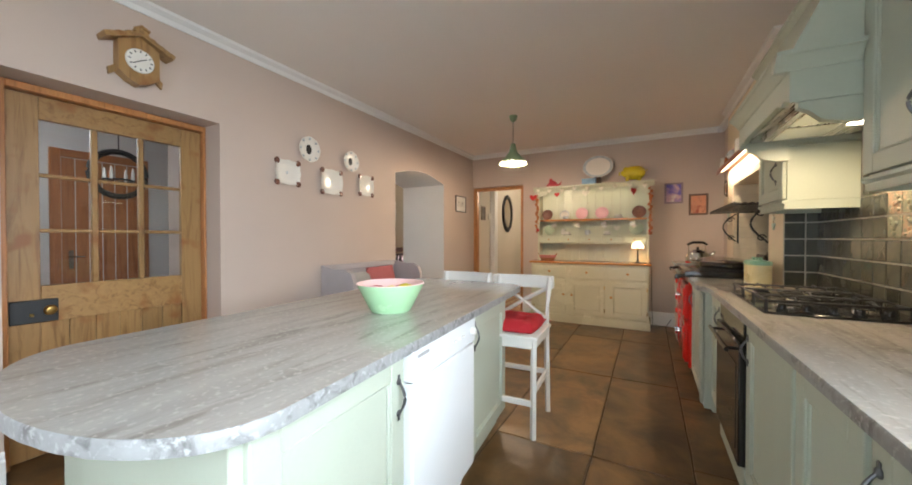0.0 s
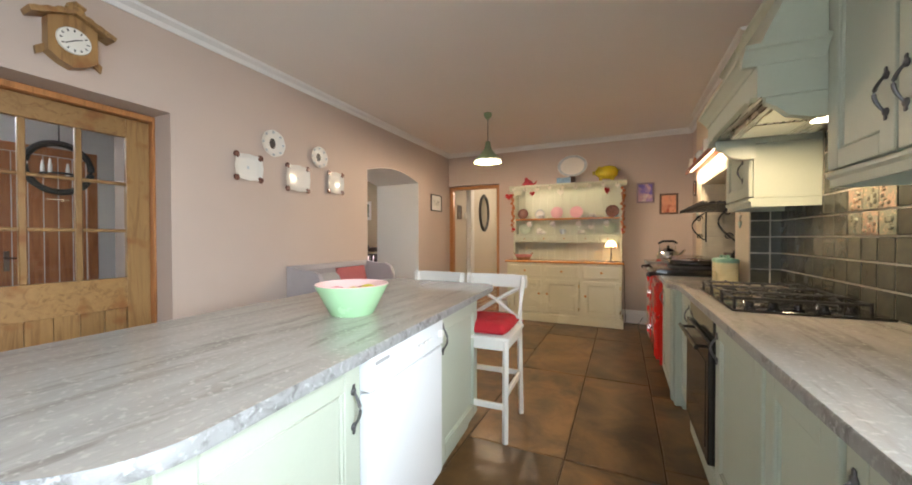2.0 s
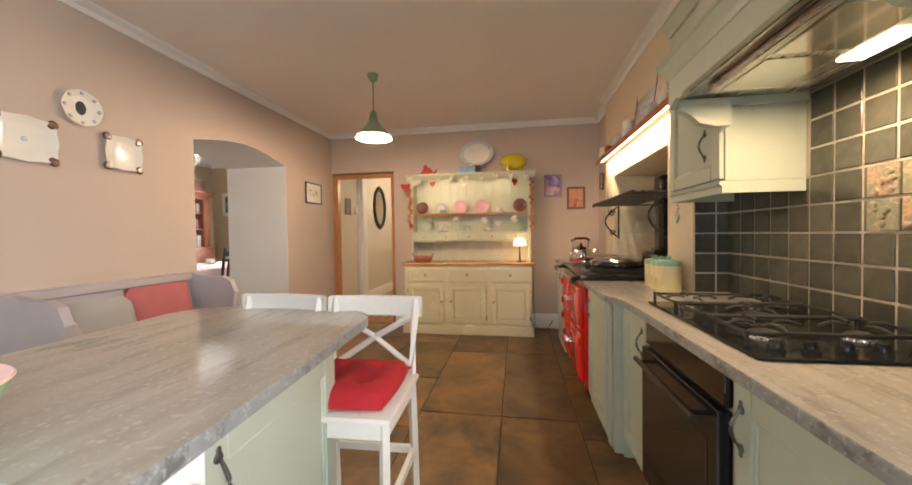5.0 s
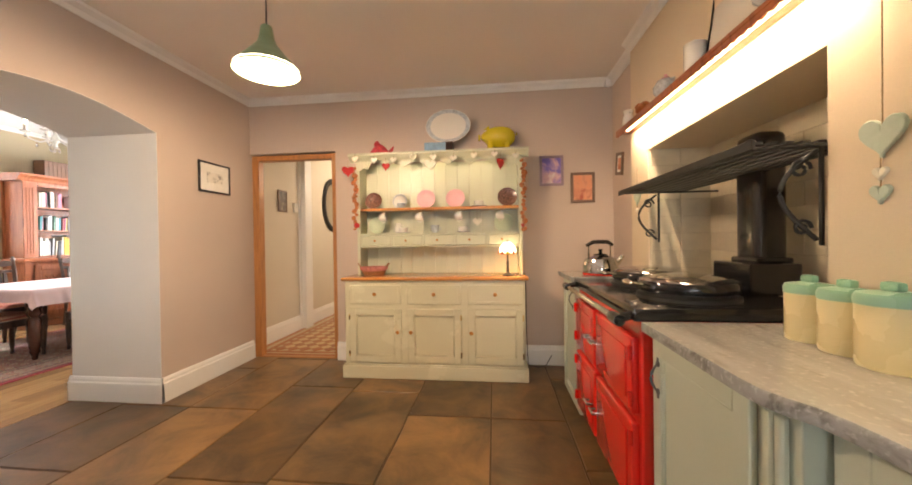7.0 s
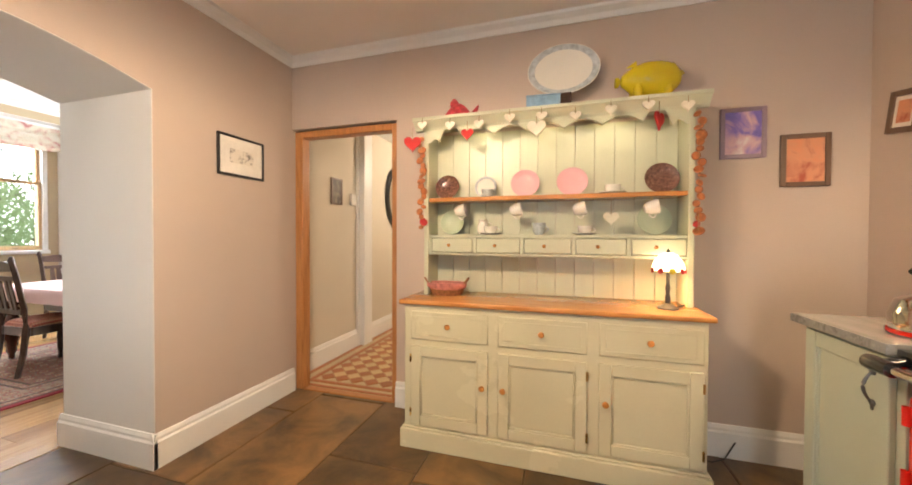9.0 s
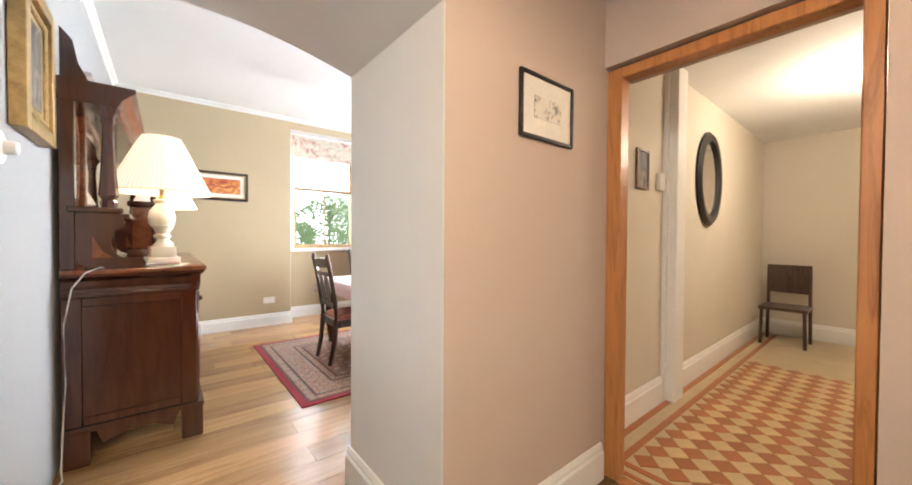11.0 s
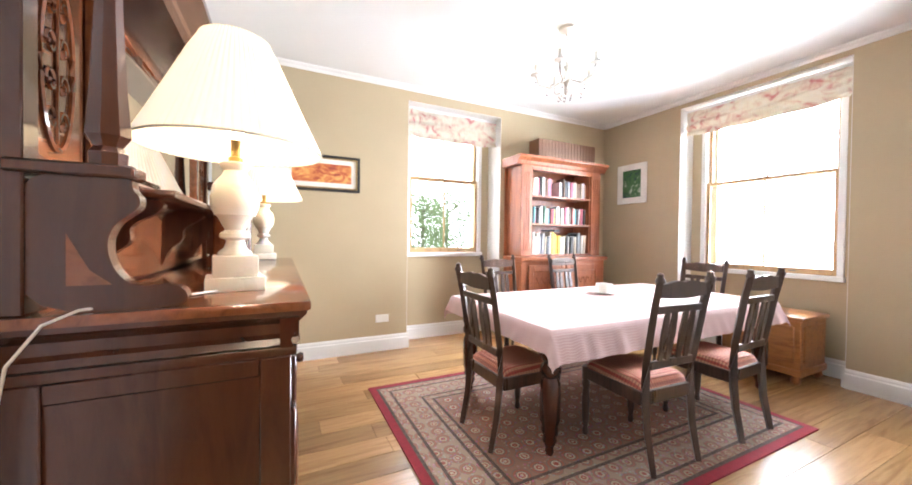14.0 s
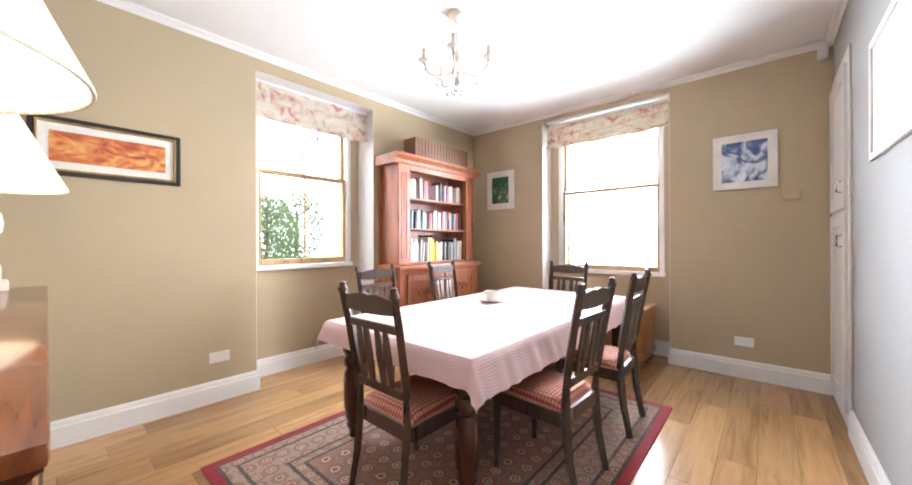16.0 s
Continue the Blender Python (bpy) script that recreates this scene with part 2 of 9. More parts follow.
M = dict(
    wall_k=mat("kitchen_wall_paint", (0.53, 0.43, 0.36), 0.85, dark=0.95, light=1.04, scale=1.3, bump=0.02, bscale=140),
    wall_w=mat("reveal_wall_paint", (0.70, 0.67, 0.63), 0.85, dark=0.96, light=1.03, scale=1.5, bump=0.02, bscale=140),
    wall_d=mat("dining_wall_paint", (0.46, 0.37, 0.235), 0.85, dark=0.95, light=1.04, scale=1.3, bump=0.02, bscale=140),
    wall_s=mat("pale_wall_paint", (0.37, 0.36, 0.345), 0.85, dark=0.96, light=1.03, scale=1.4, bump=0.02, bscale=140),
    wall_h=mat("hall_wall_paint", (0.62, 0.56, 0.46), 0.85, dark=0.95, light=1.04, scale=1.3, bump=0.02, bscale=140),
    wall_c=mat("chimney_wall_paint", (0.66, 0.55, 0.40), 0.85, dark=0.94, light=1.05, scale=1.6, bump=0.03, bscale=120),
    ceil_k=mat("kitchen_ceiling_paint", (0.85, 0.80, 0.745), 0.9, dark=0.97, light=1.02, scale=1.0, bump=0.015, bscale=160),
    ceil=mat("white_ceiling_paint", (0.82, 0.82, 0.80), 0.9, dark=0.97, light=1.02, scale=1.0, bump=0.015, bscale=160),
    white=mat("white_gloss_paint", (0.80, 0.79, 0.76), 0.35, dark=0.95, light=1.03, scale=3, bump=0.01),
    sash_w=mat("white_window_paint", (0.80, 0.80, 0.78), 0.4, dark=0.95, light=1.03, scale=3, bump=0.01),
    green=mat("sage_cabinet_paint", (0.44, 0.475, 0.385), 0.42, dark=0.94, light=1.04, scale=2.5, bump=0.015, bscale=90),
    cream=mat("cream_dresser_paint", (0.60, 0.56, 0.39), 0.26, dark=0.93, light=1.04, scale=2.5, bump=0.02, bscale=90),
    dgreen=mat("pale_green_dresser_paint", (0.55, 0.56, 0.41), 0.36, dark=0.93, light=1.04, scale=2.5, bump=0.02, bscale=90),
    granite=layered("granite_top", (0.40, 0.375, 0.345), (0.19, 0.165, 0.145), 1.5, (6, 0.8, 3), 0.10, 0.53, 0.80, 1.8, 0.004, fine=(0.47, 0.44, 0.40), fscale=60),
    granite_edge=layered("granite_rough_edge", (0.27, 0.27, 0.265), (0.12, 0.115, 0.11), 14, (1, 1, 1), 0.35, 0.5, 0.66, 1.0, 0.10, fine=(0.36, 0.36, 0.355), fscale=70),
    pine=layered("old_pine", (0.33, 0.19, 0.07), (0.19, 0.095, 0.033), 2.2, (8, 8, 0.7), 0.40, 0.50, 0.68, 1.6, 0.03, vary=0.10, fine=(0.24, 0.10, 0.03), fscale=7),
    pine_h=layered("pine_cross_grain", (0.33, 0.19, 0.07), (0.19, 0.095, 0.033), 2.2, (8, 0.7, 8), 0.40, 0.50, 0.68, 1.6, 0.03, vary=0.10, fine=(0.24, 0.10, 0.03), fscale=7),
    oakframe=layered("stained_door_frame", (0.46, 0.20, 0.065), (0.28, 0.11, 0.032), 2.4, (9, 9, 0.7), 0.38, 0.50, 0.68, 1.6, 0.03),
    shelfpine=layered("varnished_pine_top", (0.56, 0.25, 0.07), (0.38, 0.14, 0.035), 2.4, (0.8, 9, 9), 0.22, 0.50, 0.70, 1.5, 0.02, coat=0.3),
    redwood=layered("red_stained_pine", (0.36, 0.115, 0.045), (0.20, 0.055, 0.02), 2.2, (8, 8, 0.8), 0.33, 0.48, 0.68, 1.5, 0.02),
    chestwood=layered("amber_pine", (0.46, 0.19, 0.06), (0.27, 0.09, 0.03), 2.2, (0.9, 8, 8), 0.36, 0.48, 0.68, 1.5, 0.02),
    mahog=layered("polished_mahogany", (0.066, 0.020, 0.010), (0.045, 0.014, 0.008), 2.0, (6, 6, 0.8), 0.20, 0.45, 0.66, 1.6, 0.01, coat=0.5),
    # lighter than mahog: lamp light reflected in the top is put into its colour
    mahog_bright=layered("brightened_mahogany", (0.21, 0.066, 0.025), (0.12, 0.038, 0.016), 2.0, (0.7, 7, 6), 0.13, 0.45, 0.66, 1.6, 0.01, coat=0.6),
    dark=layered("dark_stained_wood", (0.072, 0.040, 0.027), (0.034, 0.019, 0.014), 2.2, (7, 7, 0.9), 0.30, 0.45, 0.66, 1.6, 0.02, coat=0.2),
    stone=layered("flagstone", (0.205, 0.112, 0.042), (0.052, 0.031, 0.014), 3.0, (1, 1, 1), 0.26, 0.36, 0.66, 0.5, 0.15, vary=0.32),
    joint=mat("stone_joint_mortar", (0.075, 0.048, 0.028), 0.9, bump=0.1),
    oak=layered("oak_floorboard", (0.43, 0.245, 0.105), (0.28, 0.145, 0.058), 1.8, (9, 0.7, 5), 0.22, 0.48, 0.70, 1.2, 0.02, vary=0.26),
    oakgap=mat("floorboard_gap", (0.09, 0.05, 0.025), 0.8),
    tile_g=layered("green_glazed_tile", (0.080, 0.077, 0.058), (0.050, 0.054, 0.044), 9.0, (1, 1, 1), 0.22, 0.42, 0.68, 0.6, 0.05, vary=0.22),
    grout=mat("tile_grout", (0.50, 0.45, 0.36), 0.9, bump=0.1, bscale=200),
    tile_c=mat("cream_glazed_tile", (0.64, 0.57, 0.43), 0.12, dark=0.9, light=1.06, scale=7, bump=0.03, bscale=25, vary=0.07),
    grout_c=mat("cream_grout", (0.52, 0.45, 0.33), 0.9),
    iron=mat("black_enamel", (0.012, 0.012, 0.013), 0.16, dark=0.8, light=1.2, bump=0.01, coat=0.3),
    cast=mat("black_cast_iron", (0.02, 0.02, 0.02), 0.55, bump=0.1, bscale=180),
    pewter=mat("pewter_handle", (0.14, 0.14, 0.145), 0.38, metal=0.9, bump=0.06, bscale=120),
    chrome=mat("polished_chrome", (0.62, 0.60, 0.58), 0.10, metal=1.0, bump=0.0, rough_var=0.04),
    steel=mat("brushed_steel", (0.50, 0.48, 0.45), 0.28, metal=1.0, stretch=(1, 20, 1), bump=0.02),
    brass=mat("aged_brass", (0.55, 0.36, 0.12), 0.28, metal=1.0, bump=0.03),
    gold=mat("gilt_frame", (0.40, 0.27, 0.11), 0.38, metal=0.55, dark=0.6, light=1.2, scale=25, bump=0.12, bscale=90),
    red=mat("red_stove_enamel", (0.66, 0.018, 0.012), 0.12, dark=0.95, light=1.04, scale=2, bump=0.005, coat=0.4),
    redcloth=mat("red_cushion_cloth", (0.42, 0.014, 0.022), 0.9, dark=0.8, light=1.15, bump=0.2, bscale=220),
    whitewood=mat("white_painted_wood", (0.74, 0.72, 0.67), 0.42, dark=0.94, light=1.04, scale=4, bump=0.02),
    appliance=mat("white_appliance", (0.80, 0.82, 0.83), 0.25, dark=0.98, light=1.01, scale=2, bump=0.0),
    plastic=mat("white_plastic", (0.80, 0.79, 0.76), 0.35, dark=0.98, light=1.01, bump=0.0),
    grey=mat("grey_plastic", (0.33, 0.33, 0.33), 0.4, bump=0.0),
    bowlg=mat("mint_enamel", (0.42, 0.68, 0.39), 0.25, dark=0.97, light=1.02, bump=0.0, coat=0.3),
    bowlp=mat("pale_pink_enamel", (0.78, 0.52, 0.48), 0.3, dark=0.97, light=1.02, bump=0.0),
    lemon=mat("lemon_skin", (0.72, 0.58, 0.03), 0.4, bump=0.12, bscale=160),
    apple=mat("apple_skin", (0.50, 0.05, 0.04), 0.3, dark=0.6, light=1.2, scale=14, bump=0.01),
    lampgreen=mat("green_enamel_shade", (0.27, 0.37, 0.22), 0.32, bump=0.01),
    china=mat("white_china", (0.78, 0.75, 0.68), 0.18, dark=0.97, light=1.02, bump=0.0, coat=0.3),
    chinab=mat("blue_white_china", (0.50, 0.54, 0.56), 0.2, dark=0.7, light=1.25, scale=38, bump=0.0),
    pink=mat("pink_china", (0.74, 0.42, 0.45), 0.2, dark=0.95, light=1.03, bump=0.0),
    brownplate=mat("brown_transfer_china", (0.16, 0.075, 0.055), 0.25, dark=0.5, light=1.6, scale=60, bump=0.0),
    celadon=mat("pale_green_china", (0.48, 0.55, 0.40), 0.2, dark=0.95, light=1.04, bump=0.0),
    blue=mat("blue_painted_tin", (0.22, 0.36, 0.52), 0.4, dark=0.7, light=1.2, scale=22, bump=0.0),
    yellow=mat("yellow_glazed_pottery", (0.56, 0.45, 0.015), 0.14, dark=0.92, light=1.05, bump=0.0, coat=0.5),
    checkred=mat("red_gingham_cloth", (0.40, 0.04, 0.05), 0.85, dark=0.45, light=1.5, scale=30, bump=0.1),
    gingham=mat("pink_gingham_cloth", (0.46, 0.18, 0.16), 0.85, dark=0.6, light=1.5, scale=34, bump=0.1),
    wicker=mat("wicker", (0.28, 0.12, 0.05), 0.7, dark=0.5, light=1.4, scale=60, bump=0.4, bscale=120),
    heartred=mat("red_felt", (0.46, 0.03, 0.03), 0.9, bump=0.1),
    heartwhite=mat("white_painted_heart", (0.72, 0.68, 0.56), 0.7, bump=0.05),
    heartgreen=mat("pale_green_heart", (0.42, 0.50, 0.42), 0.7, dark=0.85, light=1.1, bump=0.08),
    garland=mat("dried_citrus_garland", (0.36, 0.12, 0.035), 0.7, dark=0.5, light=1.6, scale=40, bump=0.3),
    canister=mat("cream_canister_enamel", (0.74, 0.64, 0.36), 0.28, dark=0.96, light=1.03, bump=0.0),
    mint=mat("mint_lid", (0.30, 0.52, 0.36), 0.28, dark=0.97, light=1.03, bump=0.0),
    shade=mat("pleated_lamp_shade", (0.86, 0.80, 0.66), 0.8, dark=0.96, light=1.03, bump=0.03, emit=(1.0, 0.84, 0.60, 0.55)),
    alabaster=mat("cream_alabaster", (0.80, 0.73, 0.60), 0.28, dark=0.94, light=1.05, scale=9, bump=0.0, sub=0.1),
    bulb=mat("lit_bulb", (1, 0.9, 0.7), 0.4, bump=0.0, emit=(1.0, 0.80, 0.52, 14.0)),
    strip=mat("lit_strip", (1, 0.9, 0.7), 0.4, bump=0.0, emit=(1.0, 0.76, 0.44, 9.0)),
    shadelit=mat("lit_small_shade", (0.9, 0.7, 0.45), 0.7, bump=0.0, emit=(1.0, 0.74, 0.42, 6.5)),
    cloth=mat("pale_pink_tablecloth", (0.74, 0.58, 0.54), 0.85, dark=0.93, light=1.04, scale=5, bump=0.06, bscale=260),
    tile_base=mat("hall_tile_bed", (0.50, 0.40, 0.25), 0.5, bump=0.05),
    tile_t=mat("terracotta_tile", (0.34, 0.115, 0.035), 0.4, vary=0.12, bump=0.05),
    tile_y=mat("buff_tile", (0.56, 0.42, 0.22), 0.4, vary=0.08, bump=0.05),
    rugred=mat("rug_red_border", (0.26, 0.018, 0.03), 0.95, dark=0.8, light=1.15, scale=30, bump=0.25, bscale=300),
    paper=mat("book_paper", (0.70, 0.64, 0.52), 0.8, bump=0.05),
    mount=mat("cream_mount_card", (0.78, 0.75, 0.68), 0.8, bump=0.0),
    blackframe=mat("black_frame", (0.015, 0.013, 0.012), 0.35, bump=0.02),
    whiteframe=mat("white_frame", (0.76, 0.73, 0.68), 0.5, bump=0.02),
    mauve=mat("mauve_frame", (0.30, 0.22, 0.27), 0.5, bump=0.03),
    brownframe=mat("brown_frame", (0.14, 0.08, 0.05), 0.45, bump=0.03),
    lilac=mat("lilac_painted_wood", (0.44, 0.40, 0.40), 0.6, dark=0.93, light=1.05, bump=0.03),
    pinkcush=mat("rose_cushion", (0.42, 0.12, 0.12), 0.9, bump=0.15, bscale=200),
    cord=mat("white_cord", (0.70, 0.67, 0.60), 0.5, bump=0.0),
    twine=mat("twine", (0.30, 0.21, 0.11), 0.9, bump=0.1),
    blackglass=mat("black_oven_glass", (0.010, 0.010, 0.011), 0.06, bump=0.0, coat=0.5),
    grass=mat("lawn", (0.09, 0.15, 0.04), 0.9, dark=0.7, light=1.3, scale=0.5, bump=0.3, bscale=20),
    gravel=mat("pale_gravel", (0.55, 0.53, 0.48), 0.95, dark=0.8, light=1.15, scale=2, bump=0.4, bscale=60),
    bark=mat("tree_bark", (0.11, 0.085, 0.06), 0.9, dark=0.6, light=1.3, scale=9, bump=0.5, bscale=30),
    leaf=mat("leaves", (0.17, 0.23, 0.11), 0.5, dark=0.9, light=1.5, scale=3, bump=0.0, vary=0.2),
    glass=glass("window_glass"),
    mirror=mat("mirror_glass", (0.86, 0.86, 0.84), 0.02, metal=1.0, bump=0.0, rough_var=0.01),
)

# worn stone is polished in places and dull in others
worn = M["stone"].node_tree.nodes["Principled BSDF"].inputs["Roughness"].links[0].from_node
worn.inputs["To Min"].default_value, worn.inputs["To Max"].default_value = 0.25, 0.44
# thin leaves let light through
lt = M["leaf"].node_tree
leaf_b, leaf_t, leaf_m = lt.nodes["Principled BSDF"], lt.nodes.new("ShaderNodeBsdfTranslucent"), lt.nodes.new("ShaderNodeMixShader")
lt.links.new(leaf_b.inputs["Base Color"].links[0].from_socket, leaf_t.inputs["Color"])
leaf_m.inputs[0].default_value = 0.5
lt.links.new(leaf_b.outputs[0], leaf_m.inputs[1])
lt.links.new(leaf_t.outputs[0], leaf_m.inputs[2])
lt.links.new(leaf_m.outputs[0], lt.nodes["Material Output"].inputs["Surface"])

# ---- building helpers ----
def bm_new():
    return bmesh.new()


def box(bm, x0, x1, y0, y1, z0, z1, bevel=0.0, segs=1):
    """A block, with its edges rounded off by bevel."""
    r = bmesh.ops.create_cube(bm, size=1)
    vs = r["verts"]
    for v in vs:
        v.co = Vector(((x0 + x1) / 2 + v.co.x * (x1 - x0), (y0 + y1) / 2 + v.co.y * (y1 - y0), (z0 + z1) / 2 + v.co.z * (z1 - z0)))
    if bevel:
        es = list({e for v in vs for e in v.link_edges})
        bmesh.ops.bevel(bm, geom=es, offset=bevel, segments=segs, affect="EDGES", profile=0.6)
    return bm


def lathe(bm, profile, segs=24, center=(0, 0, 0), axis="z", sx=1.0, sy=1.0, cap=True):
    """A turned shape from (radius, height) pairs."""
    cx, cy, cz = center
    rings = []
    for r, h in profile:
        ring = []
        for i in range(segs):
            a = 2 * math.pi * i / segs
            u, v = r * math.cos(a) * sx, r * math.sin(a) * sy
            if axis == "z":
                p = (cx + u, cy + v, cz + h)
            elif axis == "x":
                p = (cx + h, cy + u, cz + v)
            else:
                p = (cx + u, cy + h, cz + v)
            ring.append(bm.verts.new(p))
        rings.append(ring)
    for a, b in zip(rings, rings[1:]):
        for i in range(segs):
            bm.faces.new((a[i], a[(i + 1) % segs], b[(i + 1) % segs], b[i]))
    for ring, r in ((rings[0], profile[0][0]), (rings[-1], profile[-1][0])):
        if r > 1e-5 and cap:
            bm.faces.new(ring)
    bmesh.ops.remove_doubles(bm, verts=[v for ring in (rings[0], rings[-1]) for v in ring], dist=1e-6)
    bmesh.ops.recalc_face_normals(bm, faces=bm.faces)
    return bm


def prism(bm, pts, axis, a, b):
    """A flat outline swept along an axis from a to b."""
    def at(p, d):
        return {"x": (d, p[0], p[1]), "y": (p[0], d, p[1]), "z": (p[0], p[1], d)}[axis]
    lo = [bm.verts.new(at(p, a)) for p in pts]
    hi = [bm.verts.new(at(p, b)) for p in pts]
    n = len(pts)
    bm.faces.new(lo)
    bm.faces.new(hi)
    for i in range(n):
        bm.faces.new((lo[i], lo[(i + 1) % n], hi[(i + 1) % n], hi[i]))
    bmesh.ops.recalc_face_normals(bm, faces=bm.faces)
    return bm


def tube(bm, pts, r, segs=8, closed=False):
    """A round bar along a line of points; r is one radius or one for each point."""
    pts = [Vector(p) for p in pts]
    rings = []
    n = len(pts)
    up0 = Vector((0, 0, 1))
    for i, p in enumerate(pts):
        q, s = (pts[(i + 1) % n], pts[i - 1]) if closed else (pts[min(i + 1, n - 1)], pts[max(i - 1, 0)])
        d = (q - s).normalized()
        u = d.cross(up0)
        u = u.normalized() if u.length > 0.05 else d.cross(Vector((0, 1, 0))).normalized()
        w = d.cross(u).normalized()
        rad = r[i] if isinstance(r, (list, tuple)) else r
        rings.append([bm.verts.new(p + rad * (math.cos(2 * math.pi * k / segs) * u + math.sin(2 * math.pi * k / segs) * w)) for k in range(segs)])
    pairs = list(zip(rings, rings[1:])) + ([(rings[-1], rings[0])] if closed else [])
    for a, b in pairs:
        for i in range(segs):
            bm.faces.new((a[i], a[(i + 1) % segs], b[(i + 1) % segs], b[i]))
    if not closed:
        bm.faces.new(rings[0])
        bm.faces.new(rings[-1])
    bmesh.ops.recalc_face_normals(bm, faces=bm.faces)
    return bm


def part(name, bm, material, parent=None, label="", smooth=False):
    me = bpy.data.meshes.new(name)
    bm.to_mesh(me)
    bm.free()
    me.materials.append(M[material] if isinstance(material, str) else material)
    if smooth:
        me.shade_smooth()
        me.set_sharp_from_angle(angle=radians(40))
    ob = new(name, me)
    if parent is not None:
        ob.parent = parent
    if label:
        tagged(ob, label)
    return ob


def thing(name, label, category, x=0, y=0, z=0, rz=0, group="", kind=""):
    ob = new(name)
    ob.matrix_world = pose(x, y, z, 0, 0, rz)
    ob.empty_display_size = 0.1
    return tagged(ob, label, category, group, kind)


def boxpart(name, dims, material, parent=None, bevel=0.003, label="", segs=1):
    return part(name, box(bm_new(), *dims, bevel=bevel, segs=segs), material, parent, label, smooth=bevel > 0)


def structure(name, bm, material, label, smooth=False):
    return tagged(part(name, bm, material, None, smooth=smooth), label, kind="structure")


def piece(name, mesh, parent, m):
    ob = bpy.data.objects.new(name, mesh)
    scene.collection.objects.link(ob)
    ob.parent = parent
    ob.matrix_local = m
    return ob


def mesh_of(name, bm, material):
    me = bpy.data.meshes.new(name)
    bm.to_mesh(me)
    bm.free()
    me.materials.append(M[material] if isinstance(material, str) else material)
    return me

# ---- the large structure ----
KX0, KX1, KY0, KY1, KZ = -2.70, 1.13, -1.60, 6.03, 2.735      # kitchen
DX0, DX1, DY0, DY1, DZ = -7.34, -3.48, 3.78, 8.80, 3.00      # dining room
TH = 0.30

# thick wall between kitchen and dining room, with the door recess and the arch
bm = bm_new()
box(bm, DX1, KX0, KY0 - TH, 0.63, 0, KZ)
box(bm, DX1, KX0, 0.63, 1.66, 2.11, KZ)
box(bm, DX1, KX0, 1.66, 3.76, 0, KZ)
box(bm, DX1, KX0, 4.98, KY1 + 0.11, 0, KZ)
structure("wall_west", bm, "wall_k", "beige painted thick stone wall with door recess")
arc = [(3.76 + 1.22 * i / 24, 2.088 + 0.10 * math.sin(math.pi * i / 24)) for i in range(25)]
bm = prism(bm_new(), arc + [(4.98, KZ), (3.76, KZ)], "x", DX1, KX0)
structure("arch", bm, "wall_k", "beige painted wall over a shallow arched opening")
# pale lining of the arch
bm = bm_new()
prism(bm, arc + [(y, z - 0.004) for y, z in reversed(arc)], "x", DX1 - 0.003, KX0 - 0.002)
structure("trim", bm, "wall_w", "off-white plaster soffit of the arch")
bm = bm_new()
box(bm, DX1 - 0.003, KX0 - 0.002, 4.976, 4.98, 0, 2.088)
structure("trim", bm, "wall_w", "off-white plaster reveal of the arch")
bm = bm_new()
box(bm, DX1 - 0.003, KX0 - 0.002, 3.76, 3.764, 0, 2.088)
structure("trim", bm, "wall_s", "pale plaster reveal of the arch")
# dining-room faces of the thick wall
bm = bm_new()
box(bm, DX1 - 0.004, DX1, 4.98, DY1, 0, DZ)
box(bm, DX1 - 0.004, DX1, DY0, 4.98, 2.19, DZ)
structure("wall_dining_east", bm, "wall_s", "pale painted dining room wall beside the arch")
bm = box(bm_new(), DX1, DX1 + 0.3, KY0, DY1 + TH, KZ, DZ + 0.1)
structure("wall_upper", bm, "wall_d", "upper dining room wall")
bm = box(bm_new(), DX1, DX1 + 0.3, KY1 + 0.11, DY1 + TH, 0, KZ)
structure("wall_dining_east", bm, "wall_d", "dining room wall beside the hall")

# kitchen north wall with the hall doorway
bm = bm_new()
box(bm, KX0, -1.75, KY1, KY1 + TH, 2.165, KZ)
box(bm, -1.75, 1.5, KY1, KY1 + TH, 0, KZ)
structure("wall_north", bm, "wall_k", "beige painted kitchen end wall with doorway")
# kitchen south wall behind the walk's start
bm = bm_new()
box(bm, KX0, -1.05, KY0 - TH, KY0, 0, KZ)
box(bm, 0.05, KX1 + TH, KY0 - TH, KY0, 0, KZ)
box(bm, -1.05, 0.05, KY0 - TH, KY0, 2.2, KZ)
box(bm, -1.05, 0.05, KY0 - TH, KY0, 0, 0.06)
structure("wall_south", bm, "wall_k", "beige painted kitchen wall with a tall glazed opening")
# kitchen east side: tiled recess, chimney breast with the stove alcove, end stretch
bm = bm_new()
box(bm, KX1, KX1 + TH, KY0, -1.10, 0, KZ)
box(bm, KX1, KX1 + TH, 1.00, 3.41, 0, KZ)
box(bm, KX1, KX1 + TH, -1.10, 1.00, 0, 1.02)
box(bm, KX1, KX1 + TH, -1.10, 1.00, 2.25, KZ)
structure("wall_east", bm, "wall_k", "beige painted wall behind the worktop with a window")
bm = bm_new()
box(bm, 0.95, 1.36, 3.41, 3.76, 0, KZ)
box(bm, 0.95, 1.36, 5.11, 5.41, 0, KZ)
box(bm, 0.95, 1.36, 3.76, 5.11, 1.84, KZ)
box(bm, 1.36, 1.50, 3.41, 5.41, 0, KZ)
